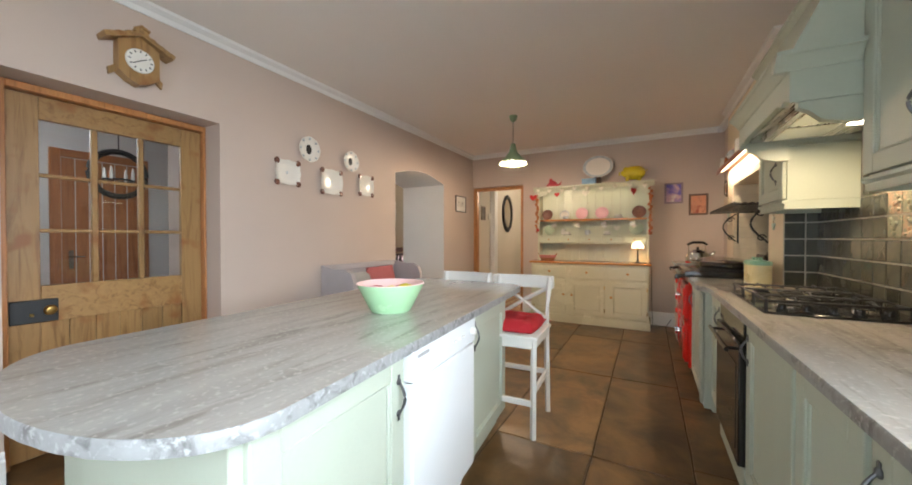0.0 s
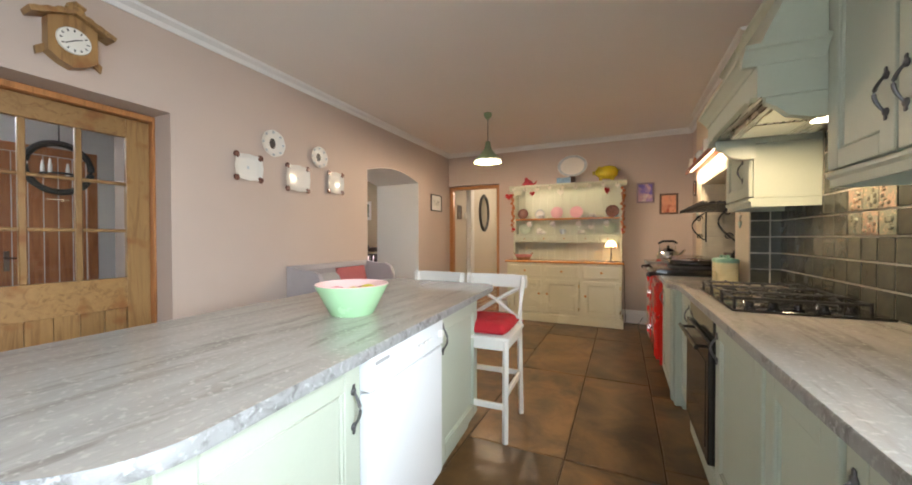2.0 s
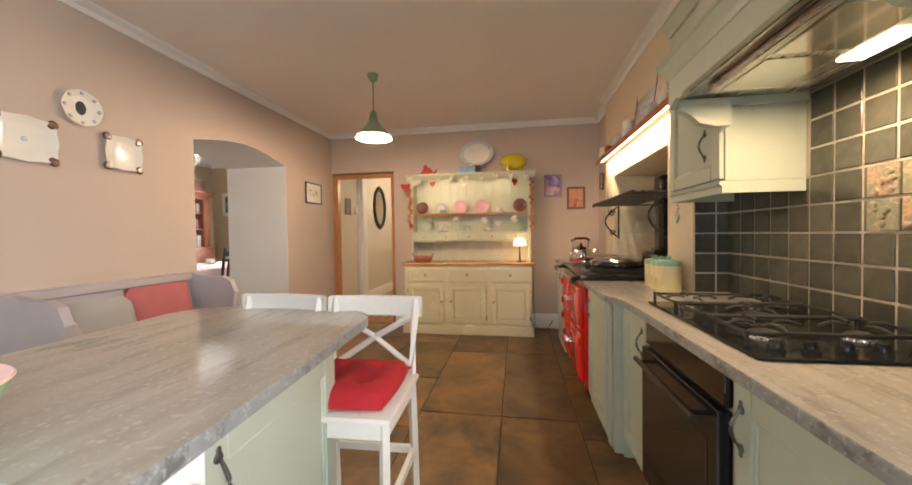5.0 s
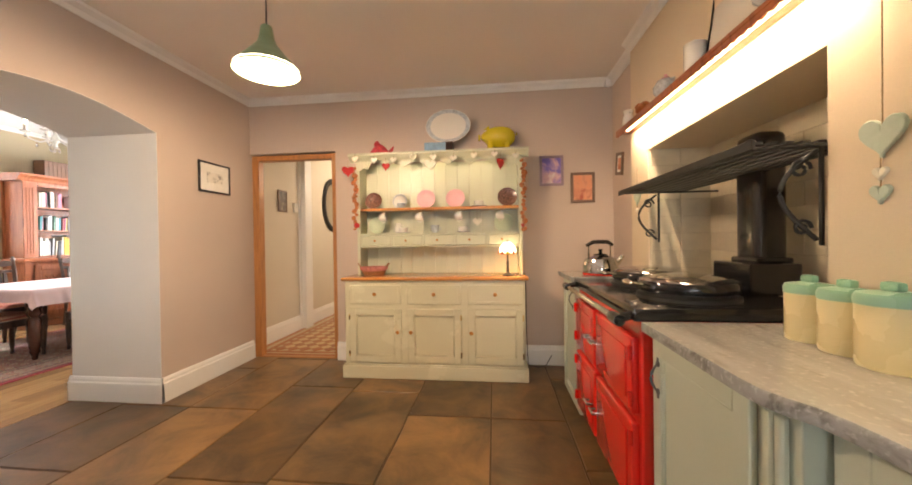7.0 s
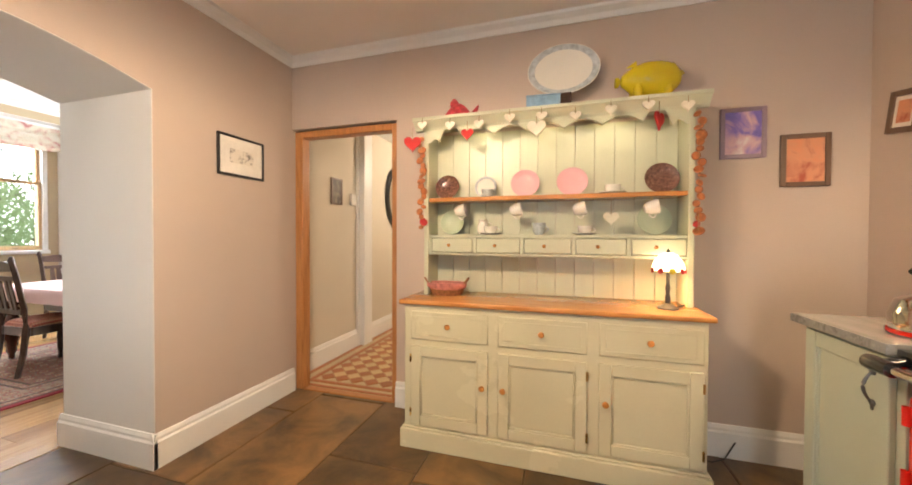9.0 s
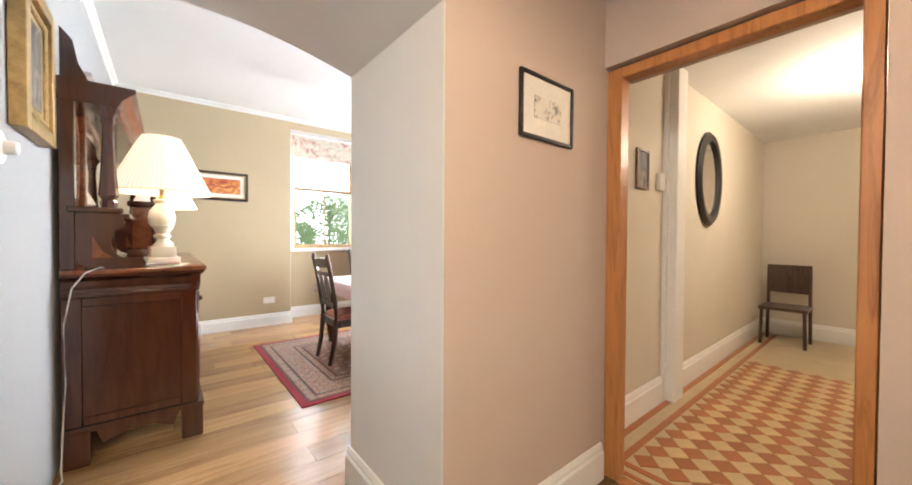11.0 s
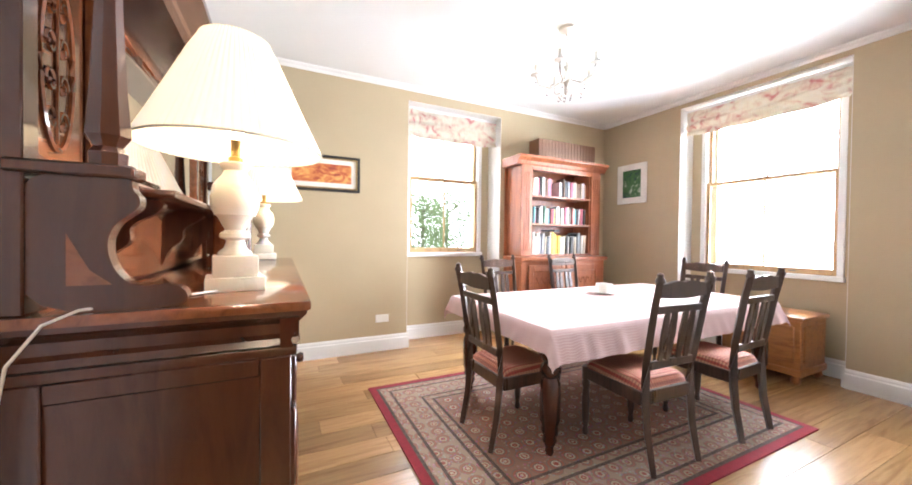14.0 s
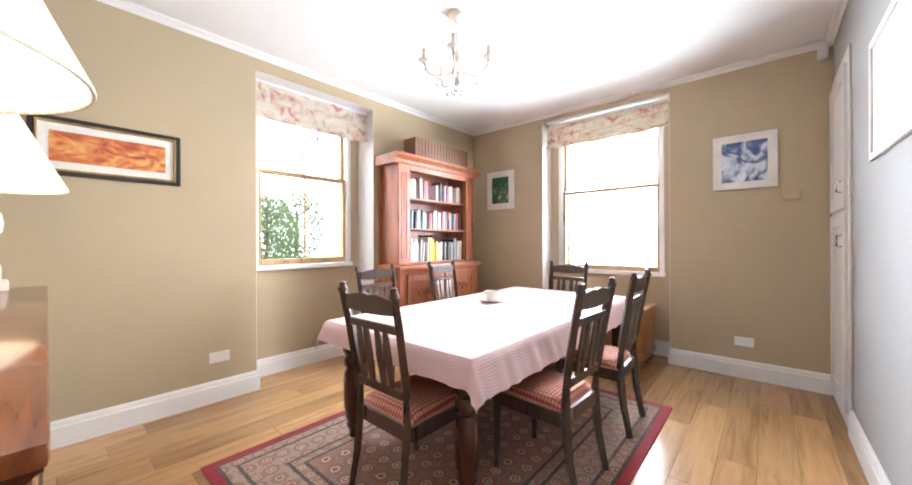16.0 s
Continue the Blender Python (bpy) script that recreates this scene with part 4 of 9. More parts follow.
# wall cabinets and cooker hood
def wall_unit(y_top, w, doors, label, z0=1.47, z1=2.33, front=0.80):
    c = thing("wall_cabinet", label, "cabinet", front, y_top, z0, CR)
    d = 1.12 - front
    boxpart("body", (0, w, 0.02, d, 0, z1 - z0), "green", c, 0.002)
    dw = w / doors
    for k in range(doors):
        dr = panel_door("door", c, k * dw + 0.006, (k + 1) * dw - 0.006, 0.01, z1 - z0 - 0.01, 0.0, "green", 0.065, 1)
        hx = ((k + 1) * dw - 0.04) if k % 2 == 0 and doors > 1 else k * dw + 0.04
        if doors == 1:
            hx = w - 0.12
        bow_handle(dr, hx, 0.175, 0.0, 0.102)
    bm = bm_new()
    prof = [(0.022, 0.0), (-0.002, 0.0), (-0.002, -0.012), (0.010, -0.022), (0.010, -0.05), (0.022, -0.05)]
    prism(bm, prof, "x", 0.0, w)
    box(bm, 0.0, 0.018, 0.022, d, -0.05, 0)
    box(bm, w - 0.018, w, 0.022, d, -0.05, 0)
    part("pelmet", bm, "green", c)
    bm = bm_new()
    t = z1 - z0
    prof = [(0.02, t), (-0.004, t), (-0.012, t + 0.02), (-0.035, t + 0.045), (-0.045, t + 0.05), (-0.045, t + 0.065), (0.02, t + 0.065)]
    prism(bm, prof, "x", 0.0, w)
    part("crown", bm, "green", c)
    return c


wall_unit(3.355, 0.505, 1, "sage green wall cabinet between hood and chimney breast")
wall_unit(1.985, 0.72, 2, "sage green wall cabinet with two panelled doors")
hd = thing("cooker_hood", "sage green mantel cooker hood with lit underside", "cooker hood", 0.60, 2.848, 1.78, CR)
HL = 0.862
bm = bm_new()
# front beam with a shaped lower edge
low = [(0.0, 0.0)] + [(HL * i / 24, 0.028 * (1 - math.cos(2 * math.pi * min(1, min(i, 24 - i) / 4))) / 2 + (0.03 if 3 < i < 21 else 0.0)) for i in range(1, 24)] + [(HL, 0.0)]
prism(bm, [(p[0], p[1]) for p in low] + [(HL, 0.145), (0, 0.145)], "y", 0.0, 0.024)
box(bm, 0.0, 0.024, 0.024, 0.51, 0.0, 0.186)
box(bm, HL - 0.024, HL, 0.024, 0.51, 0.0, 0.186)
part("beam", bm, "green", hd, "shaped painted mantel beam")
bm = bm_new()
prof = [(0.02, 0.12), (-0.006, 0.12), (-0.014, 0.135), (-0.04, 0.165), (-0.05, 0.17), (-0.05, 0.185), (0.02, 0.185)]
prism(bm, prof, "x", 0.0, HL)
prism(bm, [(HL - d, z) for d, z in prof], "y", -0.05, 0.196)
part("moulding", bm, "green", hd)
bm = bm_new()
prism(bm, [(-0.0, 0.185), (0.20, 0.62), (0.52, 0.62), (0.52, 0.185)], "x", 0.0, HL)
part("canopy", bm, "green", hd, "sloping painted canopy")
bm = prism(bm_new(), [(0.22, 0.55), (0.19, 0.55), (0.18, 0.57), (0.155, 0.595), (0.15, 0.615), (0.22, 0.615)], "x", 0.0, HL)
part("crown", bm, "green", hd)
boxpart("underside", (0.03, HL - 0.03, 0.03, 0.51, 0.03, 0.04), "steel", hd, 0)
boxpart("extractor", (0.17, HL - 0.13, 0.07, 0.42, 0.0, 0.03), "steel", hd, 0.004, "steel extractor plate")
for k in range(2):
    boxpart("filter", (0.20 + 0.27 * k, 0.44 + 0.27 * k, 0.10, 0.30, -0.004, 0.002), "chrome", hd, 0.002, "metal mesh filter")
boxpart("light", (0.38, 0.56, 0.325, 0.40, -0.006, 0.003), "bulb", hd, 0.006, "lit lamp of the hood")
for xx in (0.012, HL - 0.05):
    bm = prism(bm_new(), [(0.03, 0.02), (0.03, -0.02), (0.06, -0.035), (0.10, -0.075), (0.16, -0.09), (0.215, -0.09), (0.215, 0.02)], "x", xx, xx + 0.038)
    part("corbel", bm, "green", hd)

# range stove
st = thing("range_stove", "red enamel range stove with black hot plate top", "stove", 0.415, 4.975, 0, CR)
st.scale = (1.0, 1.0, 1.04)
SW, SD = 1.03, 0.70
boxpart("body", (0.0, SW, 0.03, SD, 0.08, 0.868), "red", st, 0.008)
boxpart("plinth", (0.01, SW - 0.01, 0.07, SD, 0.0, 0.08), "iron", st, 0.002)
boxpart("top_plate", (-0.01, SW + 0.01, 0.0, SD + 0.05, 0.868, 0.918), "iron", st, 0.006, "black enamel top plate", 2)
for (x0, x1, z0, z1, nm) in ((0.03, 0.45, 0.50, 0.80, "door"), (0.03, 0.45, 0.12, 0.47, "door"), (0.49, 1.0, 0.50, 0.80, "door"), (0.49, 1.0, 0.12, 0.47, "door")):
    d = boxpart(nm, (x0, x1, 0.0, 0.034, z0, z1), "red", st, 0.014, "red enamel oven door", 3)
    boxpart("raised_panel", (x0 + 0.05, x1 - 0.05, -0.007, 0.004, z0 + 0.05, z1 - 0.05), "red", d, 0.005, segs=2)
    bm = bm_new()
    hx = x1 - 0.035 if x0 < 0.3 else x0 + 0.035
    tube(bm, [(hx - 0.03, -0.004, (z0 + z1) / 2), (hx - 0.03, -0.036, (z0 + z1) / 2), (hx + 0.03, -0.036, (z0 + z1) / 2), (hx + 0.03, -0.004, (z0 + z1) / 2)], 0.008, 8)
    part("latch", bm, "chrome", d, "chrome door latch", smooth=True)
    hx = x0 + 0.004 if x0 < 0.3 else x1 - 0.004
    for zz in (z0 + 0.06, z1 - 0.06):
        part("hinge", lathe(bm_new(), [(0.0, -0.03), (0.010, -0.027), (0.010, 0.027), (0.0, 0.03)], 10, (hx, -0.004, zz)), "red", d, smooth=True)
bm = lathe(bm_new(), [(0.045, 0.0), (0.043, -0.005), (0.03, -0.007), (0, -0.007)], 24, (0.24, -0.007, 0.65), "y", 1.0, 0.6)
part("badge", bm, "red", st, smooth=True)
bm = bm_new()
tube(bm, [(-0.02, -0.055, 0.872), (SW - 0.06, -0.055, 0.872)], 0.013, 12)
part("towel_rail", bm, "chrome", st, "chrome towel rail", smooth=True)
for xx in (0.0, SW - 0.05):
    bm = bm_new()
    lathe(bm, [(0, -0.03), (0.022, -0.026), (0.024, 0.0), (0.022, 0.06), (0, 0.065)], 14, (xx, -0.055, 0.872), "x")
    tube(bm, [(xx + 0.02, -0.055, 0.872), (xx + 0.02, 0.0, 0.885), (xx + 0.02, 0.03, 0.89)], 0.018, 10)
    part("rail_bracket", bm, "iron", st, "black rail bracket", smooth=True)
for k, (cx, cy) in enumerate(((0.30, 0.36), (0.76, 0.33))):
    bm = lathe(bm_new(), [(0.205, 0.918), (0.205, 0.932), (0.19, 0.94), (0.19, 0.95)], 40, (cx, cy, 0))
    part("hot_plate", bm, "cast", st, smooth=True)
    bm = lathe(bm_new(), [(0.195, 0.950), (0.20, 0.958), (0.20, 0.985), (0.192, 0.995)], 40, (cx, cy, 0))
    ld = part("lid", bm, "iron", st, "round lid with black rim", smooth=True)
    bm = lathe(bm_new(), [(0.193, 0.994), (0.17, 1.006), (0.08, 1.020), (0, 1.024)], 40, (cx, cy, 0))
    part("dome", bm, "chrome", ld, "polished chrome dome", smooth=True)
    bm = bm_new()
    lathe(bm, [(0.0, -0.05), (0.010, -0.045), (0.013, 0.0), (0.009, 0.045), (0, 0.05)], 12, (cx, cy - 0.255, 0.985), "x")
    tube(bm, [(cx - 0.03, cy - 0.255, 0.985), (cx - 0.03, cy - 0.19, 0.975)], 0.006, 8)
    tube(bm, [(cx + 0.03, cy - 0.255, 0.985), (cx + 0.03, cy - 0.19, 0.975)], 0.006, 8)
    part("lid_handle", bm, "chrome", ld, smooth=True)
bm = bm_new()
box(bm, 0.45, 0.73, 0.62, 0.84, 0.918, 1.06, 0.01, 2)
part("flue_box", bm, "iron", st, "black flue box")
bm = bm_new()
box(bm, 0.505, 0.675, 0.69, 0.83, 1.05, 1.66, 0.045, 4)
part("flue_pipe", bm, "iron", st, "black enamel flue duct with rounded shoulders", smooth=True)
boxpart("flue_collar", (0.495, 0.685, 0.68, 0.84, 1.055, 1.085), "iron", st, 0.012, segs=2)

# plate rack over the stove
rk = thing("plate_rack", "black iron slatted shelf on scrolled brackets over stove", "rack", 0.93, 4.42, 1.475)
for k in range(9):
    boxpart("slat", (-0.182 + 0.048 * k, -0.158 + 0.048 * k, -0.64, 0.64, 0.06, 0.068), "cast", rk, 0)
boxpart("front_bar", (-0.195, -0.185, -0.645, 0.645, 0.045, 0.075), "cast", rk, 0)
for s in (-0.60, 0.60):
    bm = bm_new()
    tube(bm, [(0.43, s, 0.055), (-0.18, s, 0.055)], 0.007, 6)
    tube(bm, [(0.05, s, 0.055), (0.05, s, -0.28)], 0.008, 6)
    pts = [(0.035 - 0.13 * math.sin(math.pi * i / 14) * (1 - 0.25 * i / 14), s, 0.04 - 0.30 * i / 14) for i in range(15)]
    tube(bm, pts, 0.008, 6)
    for cz, rr in ((-0.02, 0.035), (-0.22, 0.03)):
        sp = [((0.02 - rr * 1.0) + rr * (1 - i / 22) * math.cos(i * 0.5), s, cz + rr * (1 - i / 22) * math.sin(i * 0.5)) for i in range(20)]
        tube(bm, sp, 0.006, 6)
    part("bracket", bm, "cast", rk, "scrolled iron bracket", smooth=True)

# mantel shelf with its lit strip
ms = thing("mantel_shelf", "red-stained wooden mantel shelf with scalloped edge and light", "shelf", 0.95, 4.41, 2.035)
boxpart("board", (-0.115, 0.0, -1.0, 1.0, 0.0, 0.022), "redwood", ms, 0.003)
bm = bm_new()
sc = [(-1.0, 0.0)] + [(-1.0 + 2.0 * i / 160, -0.018 - 0.010 * abs(math.sin(i * math.pi / 4))) for i in range(161)] + [(1.0, 0.0)]
prism(bm, sc, "x", -0.113, -0.102)
part("scalloped_edge", bm, "redwood", ms)
boxpart("light_strip", (-0.085, -0.065, -0.88, 0.88, -0.010, -0.001), "strip", ms, 0.002, "lit strip lamp")

# ---- dresser ----
DXL, DXR, DYF = -1.475, 0.135, 5.585
dr = thing("dresser", "cream and pale green painted pine kitchen dresser", "dresser", 0, 0, 0)
boxpart("body", (DXL, DXR, DYF, 6.0, 0.10, 0.875), "cream", dr, 0.003)
bm = bm_new()
box(bm, DXL - 0.022, DXR + 0.022, DYF - 0.025, 6.0, 0.0, 0.115, 0.005)
box(bm, DXL - 0.014, DXR + 0.014, DYF - 0.015, 6.0, 0.115, 0.128, 0.005)
part("plinth", bm, "cream", dr, smooth=True)
boxpart("worktop", (DXL - 0.03, DXR + 0.03, DYF - 0.025, 6.005, 0.875, 0.903), "shelfpine", dr, 0.010, "varnished orange pine top", 3)
for k in range(3):
    x0 = DXL + 0.045 + 0.535 * k
    x1 = x0 + 0.475
    d = boxpart("drawer", (x0, x1, DYF - 0.010, DYF + 0.01, 0.665, 0.835), "cream", dr, 0.004)
    bm = bm_new()
    for a in ((x0 + 0.03, x1 - 0.03, 0.690, 0.694), (x0 + 0.03, x1 - 0.03, 0.806, 0.810), (x0 + 0.03, x0 + 0.034, 0.694, 0.806), (x1 - 0.034, x1 - 0.03, 0.694, 0.806)):
        box(bm, a[0], a[1], DYF - 0.0135, DYF - 0.008, a[2], a[3], 0.001)
    part("bead", bm, "cream", d)
    knob(d, (x0 + x1) / 2, 0.755, DYF - 0.010)
    d = panel_door("door", dr, x0, x1, 0.145, 0.625, DYF - 0.014, "cream", 0.06, 1)
    knob(d, x1 - 0.03 if k == 0 else x0 + 0.03, 0.42, DYF - 0.014)
    hx = x0 if k == 0 else x1
    for zz in (0.22, 0.55):
        boxpart("hinge", (hx - 0.006, hx + 0.006, DYF - 0.018, DYF - 0.004, zz - 0.025, zz + 0.025), "brass", d, 0.002)
# rack
RY = 5.80
for xs in (-1.435, 0.105):
    boxpart("upright", (xs, xs + 0.03, RY, 6.01, 0.903, 2.0), "dgreen", dr, 0.003)
for k in range(13):
    w = 1.51 / 13
    boxpart("back_board", (-1.405 + w * k, -1.405 + w * (k + 1) - 0.002, 5.992, 6.006, 0.903, 2.0), "dgreen", dr, 0.002)
boxpart("shelf", (-1.405, 0.105, RY + 0.01, 5.992, 1.517, 1.543), "shelfpine", dr, 0.003, "bare pine plate shelf")
boxpart("shelf", (-1.405, 0.105, RY + 0.01, 5.992, 1.280, 1.300), "dgreen", dr, 0.003)
boxpart("shelf", (-1.405, 0.105, RY + 0.01, 5.992, 1.166, 1.182), "dgreen", dr, 0.003)
for k in range(5):
    x0 = -1.405 + 0.302 * k
    boxpart("divider", (x0, x0 + 0.022, RY + 0.012, 5.99, 1.182, 1.280), "dgreen", dr, 0.002)
    d = boxpart("spice_drawer", (x0 + 0.025, x0 + 0.298, RY + 0.006, RY + 0.022, 1.186, 1.276), "dgreen", dr, 0.005)
    knob(d, x0 + 0.145, 1.231, RY + 0.006, r=0.011)
bm = bm_new()
cx0, cx1 = -1.435, 0.135
wave = []
for i in range(161):
    u = i / 160
    e = min(u, 1 - u)
    if e < 0.075:
        d = 0.118 - 0.012 * math.cos(e / 0.075 * math.pi * 3)
    elif e < 0.165:
        d = 0.106 - 0.075 * math.sin((e - 0.075) / 0.09 * math.pi) ** 0.7
    else:
        d = 0.106 - 0.048 * abs(math.sin((u - 0.165) / 0.67 * math.pi * 5)) ** 0.8
    wave.append((cx0 + (cx1 - cx0) * u, 2.035 - d))
prism(bm, wave + [(cx1, 2.0), (cx0, 2.0)], "y", RY - 0.004, RY + 0.014)
part("scalloped_frieze", bm, "dgreen", dr, "scalloped painted frieze")
bm = bm_new()
prof = [(RY + 0.02, 1.985), (RY - 0.006, 1.985), (RY - 0.012, 2.0), (RY - 0.05, 2.035), (RY - 0.062, 2.04), (RY - 0.062, 2.058), (RY + 0.02, 2.058)]
prism(bm, prof, "x", cx0 - 0.06, cx1 + 0.06)
box(bm, cx0 - 0.06, cx1 + 0.06, RY + 0.02, 6.015, 2.03, 2.058)
part("crown", bm, "dgreen", dr)
for k in range(3):
    boxpart("light", (-1.10 + 0.40 * k, -1.00 + 0.40 * k, RY + 0.10, RY + 0.13, 2.016, 2.030), "strip", dr, 0.003, "small lit strip lamp")


# ---- china and small things on the dresser ----
def plate_on_edge(name, x, y, z, r, material, label, lean=12, sx=1.0, rz=0, group="", cat="plate", rim=None):
    t = thing(name, label, cat, x, y, z, rz, group)
    t.matrix_world = pose(x, y, z, -lean, 0, rz)
    bm = lathe(bm_new(), [(0.0, 0.006), (r * 0.60, 0.006), (r * 0.72, 0.0), (r, -0.012), (r * 1.005, -0.008), (r * 0.70, 0.012), (r * 0.6, 0.014), (0, 0.014)], 32, (0, 0, r), "y", sx, 1.0)
    part("dish", bm, material, t, smooth=True)
    if rim:
        bm = lathe(bm_new(), [(r * 0.98, -0.0135), (r * 0.80, -0.0065), (r * 0.80, -0.004), (r * 0.98, -0.011)], 32, (0, 0, r), "y", sx, 1.0, cap=False)
        part("border", bm, rim, t, smooth=True)
    return t


def cup(name, x, y, z, r, h, material, label, hang=False, saucer=False, group=""):
    t = thing(name, label, "cup", x, y, z, 0, group)
    bm = lathe(bm_new(), [(r * 0.55, 0.0), (r * 0.62, 0.004), (r * 0.9, h * 0.4), (r, h), (r * 0.94, h), (r * 0.83, h * 0.4), (0, 0.008)], 20)
    if hang:
        bmesh.ops.transform(bm, matrix=pose(0, 0, 0, 0, 78, 0), verts=bm.verts)
    part("bowl", bm, material, t, smooth=True)
    bm = bm_new()
    pts = [(r * 0.85 + 0.022 * math.sin(math.pi * i / 8), 0, h * (0.2 + 0.6 * i / 8)) for i in range(9)]
    tube(bm, pts, 0.004, 6)
    if hang:
        bmesh.ops.transform(bm, matrix=pose(0, 0, 0, 0, 78, 0), verts=bm.verts)
    part("handle", bm, material, t, smooth=True)
    if saucer:
        part("saucer", lathe(bm_new(), [(0.035, -0.004), (0.075, 0.006), (0.075, 0.009), (0.035, 0.0), (0, 0.0)], 24), material, t, smooth=True)
        t.location.z += 0.004
    return t


PS = 1.544
plate_on_edge("plate", -1.315, 5.92, PS, 0.085, "brownplate", "brown transfer-printed plate standing on the dresser shelf", group="dresser plates")
plate_on_edge("plate", -1.045, 5.92, PS, 0.075, "china", "white ribbed china plate standing on the dresser shelf", group="dresser plates", rim="chinab")
plate_on_edge("plate", -0.785, 5.92, PS, 0.092, "pink", "plain pink plate standing on the dresser shelf", group="dresser plates")
plate_on_edge("plate", -0.495, 5.92, PS, 0.092, "pink", "plain pink plate standing on the dresser shelf", sx=1.02, group="dresser plates")
plate_on_edge("plate", 0.005, 5.92, PS, 0.092, "brownplate", "brown transfer-printed plate standing on the dresser shelf", group="dresser plates")
cup("teacup", -1.02, 5.87, PS, 0.04, 0.05, "chinab", "white and blue teacup on the dresser shelf", group="dresser cups")
cup("teacup", -0.265, 5.89, PS, 0.045, 0.05, "china", "white china teacup with saucer on the dresser shelf", saucer=True, group="dresser cups")
PS2 = 1.301
plate_on_edge("plate", -1.28, 5.93, PS2, 0.085, "celadon", "pale green plate standing behind the hanging cups", group="dresser plates")
plate_on_edge("plate", -0.03, 5.93, PS2, 0.092, "celadon", "pale green plate standing behind the hanging cups", group="dresser plates")
cup("teacup", -1.00, 5.88, PS2, 0.045, 0.05, "china", "white china teacup with saucer on the lower shelf", saucer=True, group="dresser cups")
cup("teacup", -0.42, 5.88, PS2, 0.045, 0.05, "china", "white china teacup with saucer on the lower shelf", saucer=True, group="dresser cups")
cup("mug", -0.695, 5.90, PS2, 0.042, 0.075, "chinab", "blue and white straight-sided mug", group="dresser cups")
for hx in (-1.225, -0.865, -0.49, -0.105):
    cup("mug", hx, 5.83, 1.448, 0.042, 0.07, "china", "white floral mug hanging from the shelf", hang=True, group="hanging mugs")
    bm = tube(bm_new(), [(hx + 0.035, 5.83, 1.517), (hx + 0.035, 5.83, 1.471)], 0.003, 6)
    tagged(part("hook", bm, "brass", None), "small brass cup hook under the shelf", "hook", "cup hooks")
# milk jug
j = thing("milk_jug", "small white jug on the dresser's lower shelf", "jug", -1.06, 5.92, PS2)
part("body", lathe(bm_new(), [(0.028, 0), (0.038, 0.02), (0.040, 0.05), (0.026, 0.085), (0.032, 0.10), (0.028, 0.10), (0, 0.03)], 18), "china", j, smooth=True)
part("handle", tube(bm_new(), [(0.03, 0, 0.085), (0.055, 0, 0.075), (0.055, 0, 0.04), (0.036, 0, 0.03)], 0.004, 6), "china", j, smooth=True)


def heart(name, x, y, z, s, material, label, rz=0, group="hanging hearts", string=0.0, ry=0):
    t = thing(name, label, "heart", x, y, z, rz, group)
    t.matrix_world = pose(x, y, z, 0, ry, rz)
    pts = []
    for i in range(28):
        a = 2 * math.pi * i / 28
        pts.append((s * 0.0625 * 16 * math.sin(a) ** 3 / 2, s * 0.0625 * (13 * math.cos(a) - 5 * math.cos(2 * a) - 2 * math.cos(3 * a) - math.cos(4 * a)) / 2))
    bm = prism(bm_new(), pts, "y", -0.006, 0.006)
    bmesh.ops.bevel(bm, geom=[e for e in bm.edges], offset=0.003, segments=1, affect="EDGES")
    part("body", bm, material, t, smooth=True)
    if string:
        part("string", tube(bm_new(), [(0, 0, s * 0.16), (0, 0, string)], 0.0018, 5), "twine", t)
    return t


for k in range(9):
    heart("heart", -1.42 + 0.187 * k, RY - 0.072, 1.99 + 0.012 * math.cos(k * 1.9), 0.065, "heartwhite", "small white wooden heart strung along the dresser", string=0.05)
heart("heart", -1.50, RY - 0.045, 1.90, 0.115, "heartred", "red felt heart hanging at the dresser corner", rz=15, string=0.10)
heart("heart", -1.12, RY - 0.075, 1.925, 0.08, "heartred", "red felt heart hanging from the dresser cornice", string=0.08)
heart("heart", -0.70, RY - 0.075, 1.925, 0.11, "heartwhite", "large white wooden heart on the dresser front", string=0.08)
heart("heart", -0.06, RY - 0.075, 1.915, 0.11, "heartred", "red felt heart turned edgewise on the dresser", rz=55, string=0.10)
heart("heart", -0.28, RY + 0.03, 1.40, 0.085, "heartwhite", "white heart hanging among the mugs", string=0.115)


def garland(x, y, z0, z1, seed):
    t = thing("garland", "dried orange slices and bows strung down the dresser", "garland", x, y, z1, 0, "dresser garlands")
    rng = random.Random(seed)
    n = 18
    for k in range(n):
        r = rng.uniform(0.018, 0.030)
        bm = lathe(bm_new(), [(0, -0.006), (r * 0.8, -0.006), (r, 0), (r * 0.8, 0.006), (0, 0.006)], 10)
        bmesh.ops.transform(bm, matrix=pose(rng.uniform(-0.016, 0.016), rng.uniform(-0.016, 0.008), -(z1 - z0) * k / n - 0.015, rng.uniform(20, 110), rng.uniform(-50, 50), 0), verts=bm.verts)
        part("slice", bm, "heartred" if k in (16,) else "garland", t, smooth=True)
    part("string", tube(bm_new(), [(0, 0, 0), (0, 0, z0 - z1)], 0.002, 5), "twine", t)


garland(-1.445, RY - 0.02, 1.33, 1.94, 3)
garland(0.145, RY - 0.02, 1.30, 1.96, 4)
